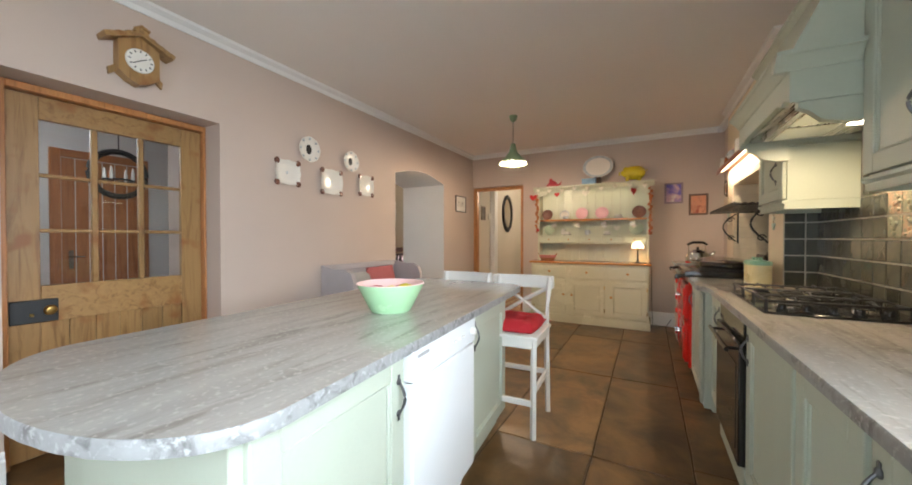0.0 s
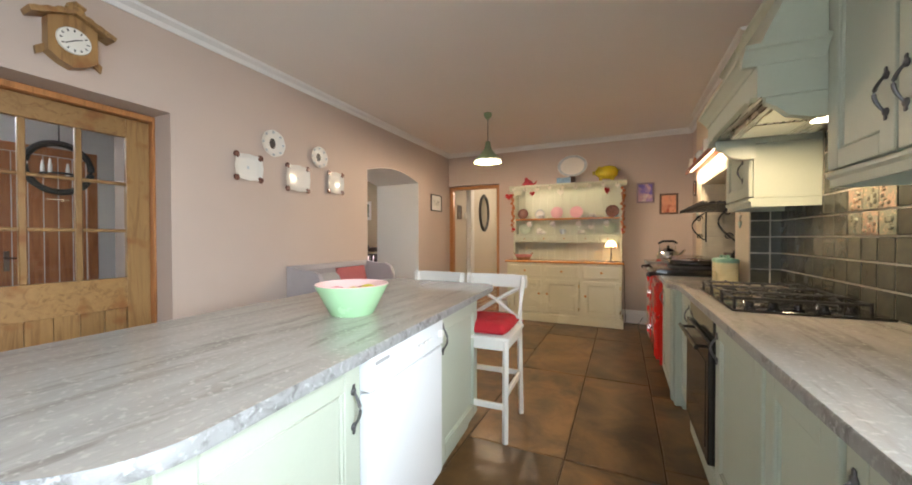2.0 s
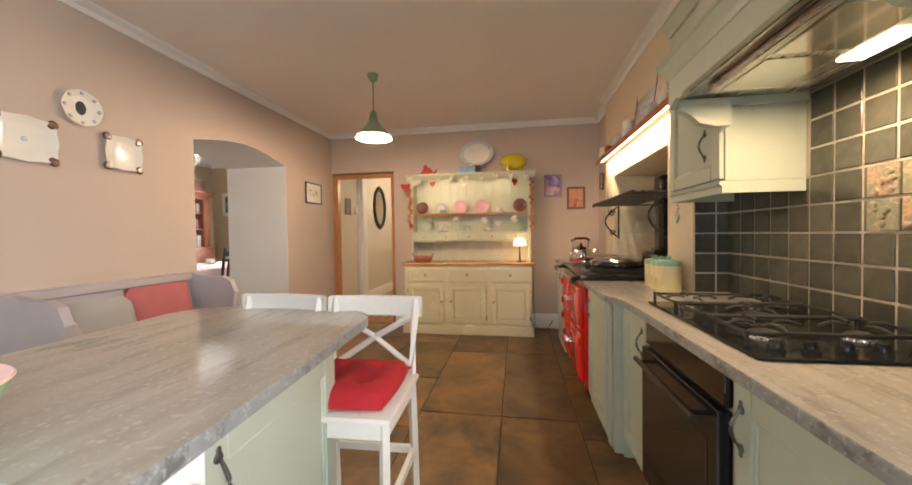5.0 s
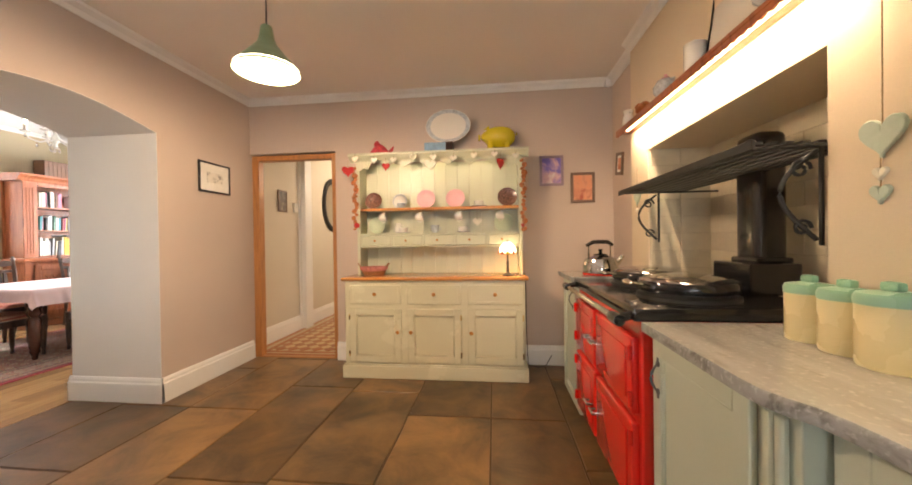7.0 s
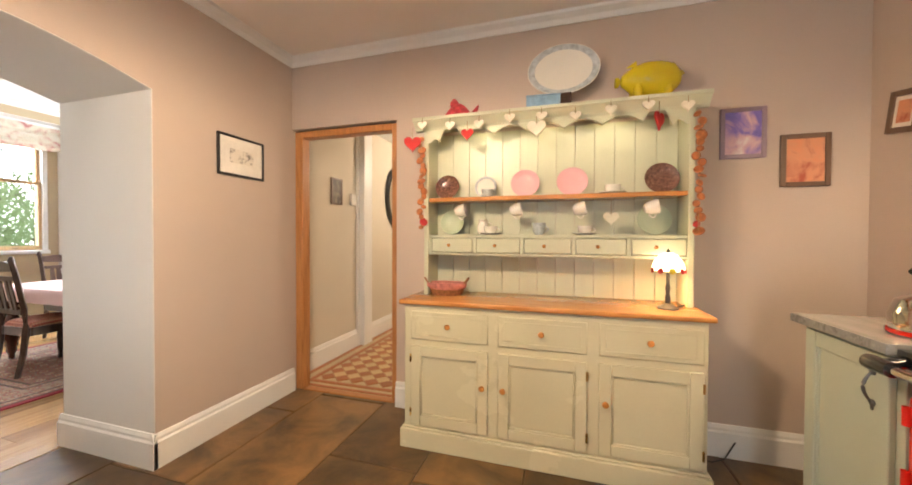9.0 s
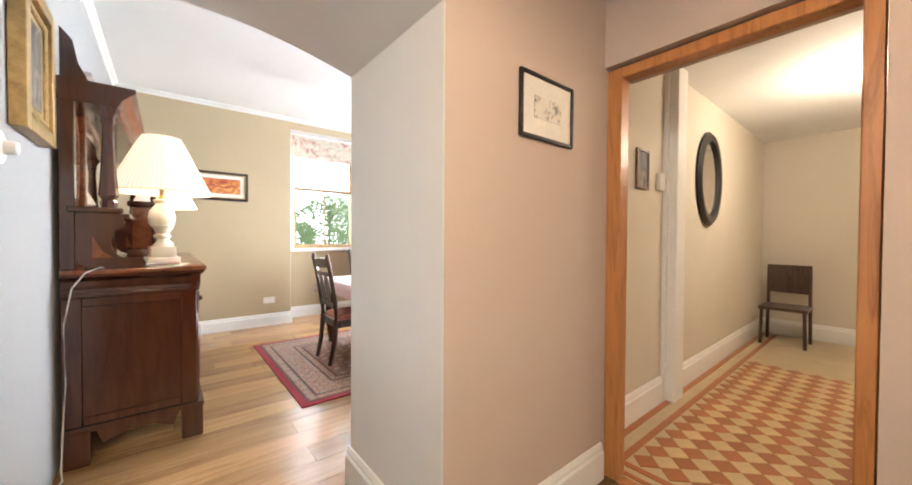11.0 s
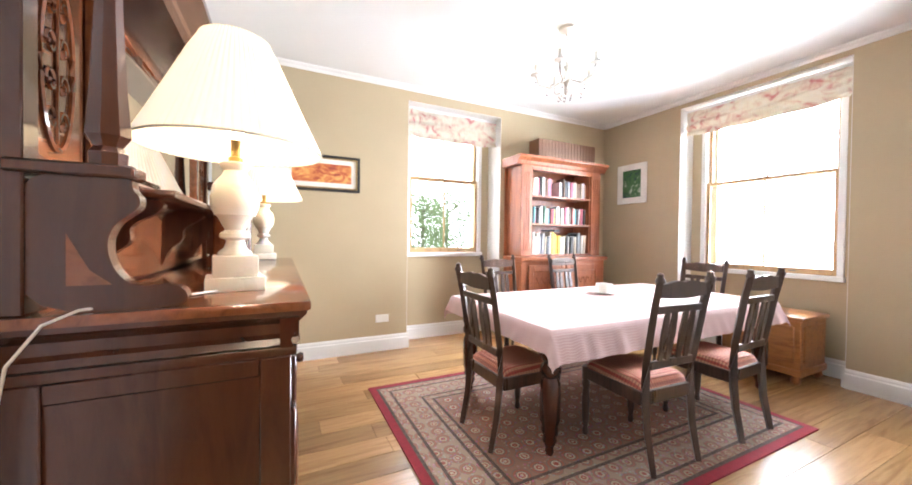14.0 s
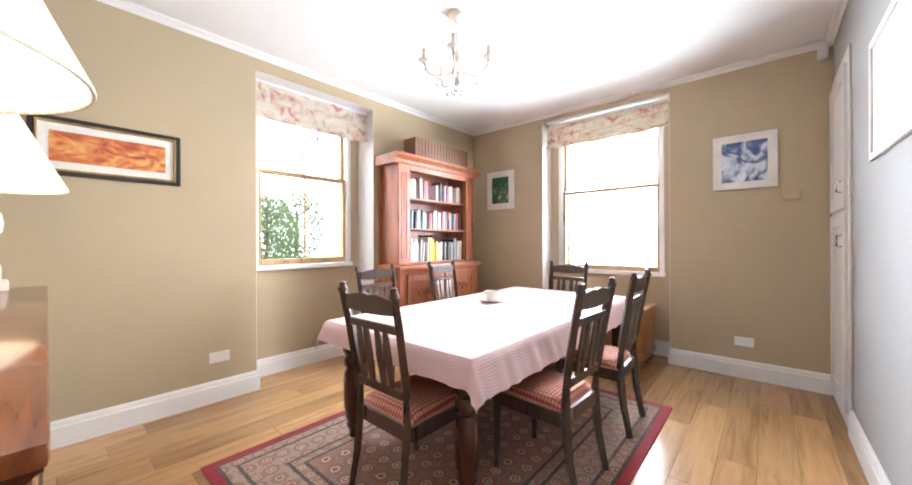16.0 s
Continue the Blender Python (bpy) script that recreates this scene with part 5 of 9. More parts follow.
# platter behind, tin, pig, hen
t = plate_on_edge("platter", -0.555, 5.90, 2.165, 0.172, "china", "large oval white platter with grey-green border", lean=10, sx=1.27, cat="platter", rim="chinab")
part("stand", prism(bm_new(), [(-0.03, -0.107), (0.085, -0.107), (0.085, -0.02), (0.03, 0.03), (0.03, 0.0), (-0.03, 0.0)], "x", -0.05, 0.05), "dark", t, "dark wooden plate stand")
t = thing("tin", "small blue painted tin standing on the dresser", "tin", -0.67, 5.83, 2.058, 4)
boxpart("body", (-0.10, 0.10, -0.02, 0.02, 0, 0.085), "blue", t, 0.004)
boxpart("lid", (-0.102, 0.102, -0.022, 0.022, 0.085, 0.093), "blue", t, 0.003)
pg = thing("pig", "yellow glazed pottery pig standing on the dresser", "ornament", -0.085, 5.88, 2.058, 6)
part("body", lathe(bm_new(), [(0.0, -0.165), (0.030, -0.155), (0.045, -0.13), (0.075, -0.10), (0.098, -0.03), (0.100, 0.04), (0.085, 0.11), (0.05, 0.150), (0, 0.165)], 28, (0.01, 0, 0.135), "x", 0.95, 1.0), "yellow", pg, smooth=True)
for lx in (-0.065, 0.09):
    for ly in (-0.045, 0.045):
        part("leg", lathe(bm_new(), [(0.018, 0.0), (0.020, 0.02), (0.026, 0.06), (0.024, 0.09)], 12, (lx, ly, 0)), "yellow", pg, smooth=True)
part("snout", lathe(bm_new(), [(0.028, 0.0), (0.030, 0.01), (0.026, 0.02), (0, 0.02)], 14, (-0.178, 0, 0.13), "x"), "yellow", pg, smooth=True)
for ey in (-0.05, 0.05):
    part("ear", prism(bm_new(), [(-0.13, 0.19), (-0.08, 0.225), (-0.075, 0.195)], "y", ey - 0.008, ey + 0.008), "yellow", pg)
part("tail", tube(bm_new(), [(0.17, 0, 0.15), (0.19, 0.01, 0.165), (0.185, 0.02, 0.18)], 0.006, 6), "yellow", pg, smooth=True)
hn = thing("hen", "red and white gingham fabric hen on the dresser", "ornament", -1.20, 5.86, 2.058, 0)
bm = bm_new()
lathe(bm, [(0.0, 0.0), (0.085, 0.0), (0.09, 0.02), (0.07, 0.05), (0.045, 0.085), (0.02, 0.105), (0, 0.11)], 18, (-0.02, 0, 0), "z", 1.15, 0.7)
lathe(bm, [(0.0, 0.0), (0.028, 0.01), (0.030, 0.03), (0.012, 0.055), (0, 0.06)], 14, (-0.045, 0, 0.085))
prism(bm, [(0.05, 0.02), (0.12, 0.085), (0.105, 0.03)], "y", -0.012, 0.012)
part("body", bm, "checkred", hn, smooth=True)
# basket with gingham cloth
bk = thing("basket", "small wicker basket lined with pink gingham cloth", "basket", -1.285, 5.83, 0.903, 4)
bm = lathe(bm_new(), [(0.085, 0.0), (0.095, 0.012), (0.112, 0.075), (0.105, 0.075), (0.085, 0.012), (0, 0.01)], 24, (0, 0, 0), "z", 1.15, 0.7)
part("body", bm, "wicker", bk, smooth=True)
bm = lathe(bm_new(), [(0.09, 0.03), (0.117, 0.055), (0.118, 0.082), (0.100, 0.070), (0.06, 0.05), (0, 0.045)], 24, (0, 0, 0), "z", 1.15, 0.72)
part("lining", bm, "gingham", bk, smooth=True)
for s in (-1, 1):
    part("handle", tube(bm_new(), [(s * 0.115, -0.03, 0.07), (s * 0.145, -0.02, 0.11), (s * 0.145, 0.02, 0.11), (s * 0.115, 0.03, 0.07)], 0.007, 6), "wicker", bk, smooth=True)
# small lamp
tl = thing("table_lamp", "small lit table lamp with floral glass shade", "lamp", -0.005, 5.74, 0.903)
part("base", lathe(bm_new(), [(0.052, 0), (0.052, 0.008), (0.03, 0.018), (0.012, 0.03), (0.014, 0.06), (0.009, 0.08), (0.013, 0.11), (0.008, 0.14), (0.008, 0.20)], 18), "cast", tl, "dark metal lamp base", smooth=True)
part("shade", lathe(bm_new(), [(0.020, 0.30), (0.045, 0.285), (0.070, 0.25), (0.078, 0.215), (0.074, 0.205), (0.066, 0.245), (0.042, 0.278), (0.018, 0.29)], 20), "shadelit", tl, "glowing floral shade", smooth=True)
part("finial", lathe(bm_new(), [(0.008, 0.29), (0.01, 0.31), (0, 0.325)], 10), "cast", tl, smooth=True)
for k in range(9):
    a = 2 * math.pi * k / 9
    bm = lathe(bm_new(), [(0, -0.016), (0.012, -0.010), (0.017, 0.002), (0.010, 0.014), (0, 0.018)], 8, (0, 0, 0), "z", 1.0, 0.35)
    bmesh.ops.transform(bm, matrix=pose(0.079 * math.sin(a), -0.079 * math.cos(a), 0.207, -12, 0, math.degrees(a)), verts=bm.verts)
    part("petal", bm, "heartred" if k % 3 else "lemon", tl, "coloured glass petal on the shade's rim", smooth=True)
bm = tube(bm_new(), [(0.05, 0.02, 0.006), (0.11, 0.10, 0.008), (0.155, 0.15, 0.006), (0.172, 0.17, -0.1), (0.176, 0.2, -0.5), (0.19, 0.22, -0.88), (0.28, 0.19, -0.897), (0.36, 0.24, -0.895), (0.42, 0.26, -0.80)], 0.004, 6)
part("cord", bm, "cast", tl, "black power cord", smooth=True)

# ---- kitchen things on walls and worktops ----
def picture(name, label, parent_pose, w, h, frame_m, mount_m, art_m, fw=0.018, mw=0.03, group="", depth=0.018):
    """A framed picture; its back on the local xz plane, front to -y, centre at the origin."""
    t = thing(name, label, "picture", group=group)
    t.matrix_world = parent_pose
    bm = bm_new()
    box(bm, -w / 2, -w / 2 + fw, -depth, 0, -h / 2, h / 2, 0.003)
    box(bm, w / 2 - fw, w / 2, -depth, 0, -h / 2, h / 2, 0.003)
    box(bm, -w / 2 + fw, w / 2 - fw, -depth, 0, -h / 2, -h / 2 + fw, 0.003)
    box(bm, -w / 2 + fw, w / 2 - fw, -depth, 0, h / 2 - fw, h / 2, 0.003)
    part("frame", bm, frame_m, t, smooth=True)
    boxpart("mount", (-w / 2 + fw, w / 2 - fw, -depth * 0.5, -0.001, -h / 2 + fw, h / 2 - fw), mount_m, t, 0)
    a = fw + mw
    boxpart("artwork", (-w / 2 + a, w / 2 - a, -depth * 0.5 - 0.002, -0.002, -h / 2 + a, h / 2 - a), art_m, t, 0)
    return t


def art(name, colours, scale, distort=1.0, stretch=(1, 1, 1)):
    """Loose patches of paint in the given colours."""
    m = mat(name, colours[0], 0.6, bump=0.02)
    nt = m.node_tree
    N, L = nt.nodes.new, nt.links.new
    b = nt.nodes["Principled BSDF"]
    mp = [n for n in nt.nodes if n.type == "MAPPING"][0]
    mp.inputs["Scale"].default_value = stretch
    w = N("ShaderNodeTexNoise")
    w.inputs["Scale"].default_value, w.inputs["Detail"].default_value, w.inputs["Distortion"].default_value = scale, 5, distort
    L(mp.outputs["Vector"], w.inputs["Vector"])
    r = N("ShaderNodeValToRGB")
    e = r.color_ramp.elements
    while len(e) < len(colours):
        e.new(0.5)
    for i, c in enumerate(colours):
        e[i].position = 0.32 + 0.36 * i / (len(colours) - 1)
        e[i].color = (*c, 1)
    L(w.outputs["Fac"], r.inputs["Fac"])
    L(r.outputs["Color"], b.inputs["Base Color"])
    return m


A_sketch = art("pencil_sketch", [(0.74, 0.70, 0.62), (0.70, 0.66, 0.58), (0.22, 0.20, 0.18)], 26)
A_blue = art("violet_print", [(0.12, 0.11, 0.42), (0.22, 0.16, 0.50), (0.62, 0.40, 0.45), (0.75, 0.70, 0.66)], 6)
A_red = art("orange_print", [(0.72, 0.28, 0.14), (0.66, 0.30, 0.17), (0.40, 0.08, 0.04)], 9)
A_fire = art("autumn_landscape", [(0.20, 0.03, 0.02), (0.42, 0.09, 0.03), (0.60, 0.22, 0.06), (0.65, 0.42, 0.12)], 5, 2, (1, 1, 2))
A_farm = art("cottage_painting", [(0.01, 0.03, 0.05), (0.03, 0.10, 0.03), (0.05, 0.12, 0.04), (0.5, 0.5, 0.46)], 9, 1.5)
A_snow = art("snowy_village_painting", [(0.03, 0.06, 0.20), (0.10, 0.14, 0.28), (0.60, 0.65, 0.72), (0.80, 0.80, 0.80)], 6, 1.5)
A_dark = art("old_portrait_print", [(0.02, 0.02, 0.02), (0.10, 0.08, 0.06), (0.25, 0.2, 0.15)], 8)
W_FACE, N_FACE, E_FACE, S_FACE = 90, 0, -90, 180   # a picture's turn on the wall it hangs on
picture("picture", "black framed pencil sketch with cream mount", pose(-2.698, 5.535, 1.83, 0, 0, W_FACE), 0.37, 0.275, "blackframe", "mount", A_sketch, 0.016, 0.075)
picture("picture", "violet print in a mauve frame", pose(0.435, 6.028, 1.885, 0, 0, N_FACE), 0.225, 0.29, "mauve", A_blue, A_blue, 0.024, 0.0)
picture("picture", "orange print in a brown wooden frame", pose(0.725, 6.028, 1.715, 0, 0, N_FACE), 0.225, 0.29, "brownframe", A_red, A_red, 0.026, 0.0)
picture("picture", "tiny tilted picture in a brown frame", pose(1.008, 5.82, 1.89, 0, 0, 0) @ pose(0, 0, 0, 0, 0, E_FACE) @ pose(0, 0, 0, 0, 10, 0), 0.17, 0.20, "brownframe", "mount", A_red, 0.028, 0.02)


def wall_plate(y, z, w, h, square, label):
    t = thing("wall_plate", label, "plate", -2.698, y, z, 90, "plates on the wall")
    n = 40
    bm = bm_new()
    prof = [(0.62, -0.010), (0.72, -0.014), (1.0, -0.030), (1.0, -0.026), (0.75, -0.006), (0.55, 0.0)]
    rings = []
    for r, d in prof:
        ring = []
        for i in range(n):
            a = 2 * math.pi * i / n
            c, s = math.cos(a), math.sin(a)
            p = 4.0 if square else 2.0
            q = (abs(c) ** p + abs(s) ** p) ** (-1 / p)
            q *= 1 + (0.03 if square else 0.015) * math.cos(8 * a)
            ring.append(bm.verts.new((w / 2 * r * q * c, d, h / 2 * r * q * s)))
        rings.append(ring)
    for a, b in zip(rings, rings[1:]):
        for i in range(n):
            bm.faces.new((a[i], a[(i + 1) % n], b[(i + 1) % n], b[i]))
    bm.faces.new(rings[0])
    bm.faces.new(rings[-1])
    bmesh.ops.recalc_face_normals(bm, faces=bm.faces)
    part("dish", bm, "china", t, smooth=True)
    k = 4 if square else 8
    for i in range(k):
        a = math.pi / 4 + 2 * math.pi * i / k
        rr = 1.0 if square else 0.84
        u, v = (w / 2 * 0.86 * math.copysign(1, math.cos(a)), h / 2 * 0.86 * math.copysign(1, math.sin(a))) if square else (w / 2 * rr * math.cos(a), h / 2 * rr * math.sin(a))
        s = (0.028, 0.022) if square else (0.011, 0.011)
        part("pattern", lathe(bm_new(), [(0, -0.032), (s[0] * 0.7, -0.031), (s[0], -0.022)], 10, (u, 0, v), "y"), "brownplate" if square else "chinab", t, smooth=True)
    if not square:
        part("motif", lathe(bm_new(), [(0, -0.0125), (w * 0.16, -0.0115), (w * 0.17, -0.008)], 16, (0, 0, 0), "y", 0.8, 1.2), "blackframe", t, "dark printed centre", smooth=True)
    else:
        part("motif", lathe(bm_new(), [(0, -0.0125), (w * 0.05, -0.0115), (w * 0.055, -0.008)], 12, (0, 0, 0), "y"), "chinab", t, smooth=True)
    return t


wall_plate(2.215, 1.832, 0.245, 0.215, True, "square china plate with dark flowered corners on the wall")
wall_plate(2.445, 2.085, 0.235, 0.235, False, "round white plate with dark centre on the wall")
wall_plate(2.71, 1.815, 0.275, 0.245, True, "scalloped square floral china plate on the wall")
wall_plate(2.975, 2.07, 0.215, 0.215, False, "round white plate with dark centre on the wall")
wall_plate(3.205, 1.84, 0.23, 0.225, True, "small square china plate with dark corners on the wall")

# cuckoo clock
ck = thing("wall_clock", "carved wooden chalet clock with white dial", "clock", -2.698, 1.16, 2.19, 90)
bm = prism(bm_new(), [(-0.10, 0.06), (-0.05, 0.02), (0, 0.0), (0.05, 0.02), (0.10, 0.06), (0.10, 0.24), (0.0, 0.30), (-0.10, 0.24)], "y", -0.075, 0)
part("case", bm, "pine", ck, "carved wooden case")
for s in (-1, 1):
    bm = prism(bm_new(), [(0.0, 0.315), (0.0, 0.29), (s * 0.165, 0.215), (s * 0.175, 0.24)], "y", -0.11, 0)
    part("roof", bm, "pine", ck)
    bm = bm_new()
    for k in range(3):
        lathe(bm, [(0, -0.02), (0.018, -0.012), (0.022, 0.004), (0.008, 0.016), (0, 0.018)], 10, (s * (0.05 + 0.045 * k), -0.095, 0.285 - 0.022 * k), "y", 1.3, 0.8)
    part("carved_leaf", bm, "pine", ck, smooth=True)
    bm = prism(bm_new(), [(s * 0.10, 0.10), (s * 0.135, 0.07), (s * 0.13, 0.03), (s * 0.10, 0.055)], "y", -0.03, -0.01)
    part("carved_leaf", bm, "pine", ck)
bm = bm_new()
lathe(bm, [(0, -0.02), (0.02, -0.012), (0.026, 0.006), (0, 0.02)], 12, (0.0, -0.1, 0.31), "y", 1.6, 0.9)
tube(bm, [(-0.03, -0.1, 0.32), (0.0, -0.105, 0.345), (0.04, -0.1, 0.33)], 0.012, 8)
part("carved_bird", bm, "pine", ck, smooth=True)
part("dial", lathe(bm_new(), [(0, -0.010), (0.068, -0.010), (0.072, -0.004), (0.072, 0)], 32, (0, -0.075, 0.145), "y"), "china", ck, "white clock dial", smooth=True)
for k in range(12):
    a = 2 * math.pi * k / 12
    bm = box(bm_new(), -0.003, 0.003, -0.0875, -0.085, 0.048, 0.060)
    bmesh.ops.transform(bm, matrix=pose(0, 0, 0.145, 0, math.degrees(a), 0), verts=bm.verts)
    part("hour_mark", bm, "blackframe", ck)
for a, ln in ((62, 0.034), (-125, 0.046)):
    bm = box(bm_new(), -0.0025, 0.0025, -0.090, -0.0875, -0.008, ln)
    bmesh.ops.transform(bm, matrix=pose(0, 0, 0.145, 0, a, 0), verts=bm.verts)
    part("clock_hand", bm, "blackframe", ck)

# fruit bowl
fb = thing("fruit_bowl", "mint green enamel bowl with pale pink inside", "bowl", -0.965, 1.50, 0.9056)
part("outside", lathe(bm_new(), [(0.0, 0.0), (0.088, 0.0), (0.096, 0.007), (0.156, 0.125), (0.160, 0.133)], 48, cap=False), "bowlg", fb, smooth=True)
part("inside", lathe(bm_new(), [(0.160, 0.133), (0.157, 0.137), (0.151, 0.129), (0.092, 0.013), (0.0, 0.010)], 48, cap=False), "bowlp", fb, "pale pink inside", smooth=True)
for k, (fx, fy, fz, m_, nm, lb) in enumerate(((0.06, 0.06, 0.115, "lemon", "lemon", "yellow lemon in the fruit bowl"), (-0.02, 0.03, 0.10, "lemon", "lemon", "yellow lemon in the fruit bowl"),
                                              (-0.09, -0.02, 0.105, "apple", "apple", "red apple in the fruit bowl"), (0.03, -0.07, 0.095, "apple", "apple", "red apple in the fruit bowl"), (0.0, 0.10, 0.10, "apple", "apple", "red apple in the fruit bowl"))):
    fx, fy, fz = fx * 0.84, fy * 0.84, fz * 0.86
    f = thing(nm, lb, "fruit", -0.965 + fx, 1.50 + fy, 0.9056 + fz - 0.04, 40 * k, "fruit in the bowl")
    if nm == "lemon":
        part("skin", lathe(bm_new(), [(0, -0.052), (0.010, -0.046), (0.030, -0.028), (0.037, 0.0), (0.030, 0.028), (0.010, 0.046), (0, 0.054)], 18, (0, 0, 0.035), "x"), m_, f, smooth=True)
    else:
        part("skin", lathe(bm_new(), [(0, 0.004), (0.022, 0.0), (0.038, 0.022), (0.040, 0.042), (0.028, 0.066), (0.010, 0.068), (0, 0.060)], 18), m_, f, smooth=True)

# pendant lamp
pl = thing("pendant_lamp", "pale green enamel pendant lamp hanging lit", "lamp", -1.33, 4.30, KZ)
part("ceiling_rose", lathe(bm_new(), [(0.050, 0.0), (0.050, -0.01), (0.040, -0.045), (0.012, -0.075), (0, -0.075)], 20), "lampgreen", pl, smooth=True)
part("cable", tube(bm_new(), [(0, 0, -0.07), (0, 0, -0.36)], 0.004, 8), "cast", pl)
part("shade", lathe(bm_new(), [(0.022, -0.335), (0.030, -0.345), (0.038, -0.40), (0.050, -0.435), (0.090, -0.485), (0.140, -0.540), (0.168, -0.585), (0.164, -0.586), (0.132, -0.535), (0.082, -0.482), (0.040, -0.43), (0.02, -0.40)], 40), "lampgreen", pl, "green enamel shade", smooth=True)
part("bulb", lathe(bm_new(), [(0.16, -0.566), (0.12, -0.572), (0.0, -0.575)], 32), "bulb", pl, "glowing white diffuser", smooth=True)


# stools
def stool():
    s = thing("bar_stool", "white painted wooden bar stool with crossed back", "stool", group="stools at the island")
    w = 0.20
    for sx in (-1, 1):
        bm = tube(bm_new(), [(sx * 0.185, -0.195, 0), (sx * 0.185, -0.185, 0.62)], 0.019, 4)
        part("leg", bm, "whitewood", s)
        bm = tube(bm_new(), [(sx * 0.19, 0.215, 0), (sx * 0.185, 0.185, 0.60), (sx * 0.19, 0.215, 0.85), (sx * 0.195, 0.245, 0.965)], 0.019, 4)
        part("leg", bm, "whitewood", s)
        boxpart("side_rail", (sx * 0.185 - 0.011, sx * 0.185 + 0.011, -0.18, 0.19, 0.275, 0.31), "whitewood", s, 0.003)
        boxpart("apron", (sx * 0.185 - 0.011, sx * 0.185 + 0.011, -0.18, 0.18, 0.56, 0.62), "whitewood", s, 0.003)
    boxpart("front_rail", (-0.175, 0.175, -0.20, -0.178, 0.20, 0.235), "whitewood", s, 0.003)
    boxpart("back_rail", (-0.175, 0.175, 0.195, 0.215, 0.275, 0.31), "whitewood", s, 0.003)
    boxpart("apron", (-0.175, 0.175, -0.20, -0.178, 0.56, 0.62), "whitewood", s, 0.003)
    boxpart("seat", (-0.215, 0.215, -0.215, 0.20, 0.62, 0.642), "whitewood", s, 0.008, "", 2)
    bm = bm_new()
    pts = [(-0.225 + 0.45 * i / 12, 0.23 + 0.028 * math.sin(math.pi * i / 12)) for i in range(13)]
    out = pts + [(p[0], p[1] + 0.022) for p in reversed(pts)]
    prism(bm, out, "z", 0.885, 0.978)
    bmesh.ops.bevel(bm, geom=[e for e in bm.edges if abs(e.verts[0].co.z - e.verts[1].co.z) < 1e-4], offset=0.006, segments=2, affect="EDGES")
    part("top_rail", bm, "whitewood", s, smooth=True)
    for sx in (-1, 1):
        part("cross_bar", tube(bm_new(), [(sx * 0.18, 0.205, 0.67), (0, 0.235, 0.79), (-sx * 0.18, 0.24, 0.89)], 0.014, 4), "whitewood", s)
    return s


def cushion():
    c = thing("seat_cushion", "red tufted seat cushion tied to the stool", "cushion", group="stool cushions")
    n = 18
    bm = bm_new()
    top, bot = [], []
    for i in range(n + 1):
        for k in range(n + 1):
            u, v = -1 + 2 * i / n, -1 + 2 * k / n
            e = max(0.0, 1 - max(abs(u), abs(v)) ** 5) ** 0.5
            tuft = sum(math.exp(-((u - a) ** 2 + (v - b) ** 2) / 0.03) for a in (-0.4, 0.4) for b in (-0.4, 0.4))
            h = 0.055 * e * (1 - 0.65 * min(1, tuft)) + 0.006 * noise.noise(Vector((u * 4, v * 4, 0)))
            r = 0.185 * (1 - 0.06 * (u * u * v * v))
            top.append(bm.verts.new((u * r, v * r, 0.030 + h)))
            bot.append(bm.verts.new((u * r * 0.98, v * r * 0.98, 0.0 + 0.012 * (1 - e))))
    for i in range(n):
        for k in range(n):
            a, b, cc, d = i * (n + 1) + k, (i + 1) * (n + 1) + k, (i + 1) * (n + 1) + k + 1, i * (n + 1) + k + 1
            bm.faces.new((top[a], top[b], top[cc], top[d]))
            bm.faces.new((bot[d], bot[cc], bot[b], bot[a]))
    bmesh.ops.bridge_loops(bm, edges=[e for e in bm.edges if e.is_boundary])
    bmesh.ops.recalc_face_normals(bm, faces=bm.faces)
    part("pad", bm, "redcloth", c, smooth=True)
    for sx in (-1, 1):
        part("tie", tube(bm_new(), [(sx * 0.165, 0.17, 0.02), (sx * 0.185, 0.205, 0.03), (sx * 0.205, 0.215, 0.015)], 0.006, 6), "redcloth", c, smooth=True)
    return c


s1 = stool()
s1.matrix_world = pose(-0.695, 2.50, 0, 0, 0, 2)
copy_thing(s1, pose(-1.185, 2.505, 0, 0, 0, -2))
c1 = cushion()
c1.matrix_world = pose(-0.695, 2.495, 0.643, 0, 0, 2)
copy_thing(c1, pose(-1.185, 2.50, 0.643, 0, 0, -2))

# settle bench against the wall
be = thing("settle_bench", "lilac painted wooden settle bench against the wall", "bench", -2.695, 3.14, 0, 90)
boxpart("seat", (-0.52, 0.52, -0.46, -0.02, 0.40, 0.44), "lilac", be, 0.006)
boxpart("back_panel", (-0.52, 0.52, -0.05, -0.02, 0.44, 0.955), "lilac", be, 0.004)
boxpart("top_rail", (-0.52, 0.52, -0.065, -0.012, 0.925, 0.985), "lilac", be, 0.008)
boxpart("seat_box", (-0.50, 0.50, -0.44, -0.04, 0.0, 0.40), "lilac", be, 0.004)
for s in (-1, 1):
    pts = [(-0.012, 0.0), (-0.47, 0.0), (-0.47, 0.42), (-0.40, 0.47), (-0.375, 0.60), (-0.42, 0.72), (-0.44, 0.83), (-0.40, 0.92), (-0.32, 0.955), (-0.22, 0.95), (-0.10, 0.97), (-0.012, 0.985)]
    bm = prism(bm_new(), pts, "x", s * 0.540 - 0.022, s * 0.540 + 0.022)
    part("arm", bm, "lilac", be)
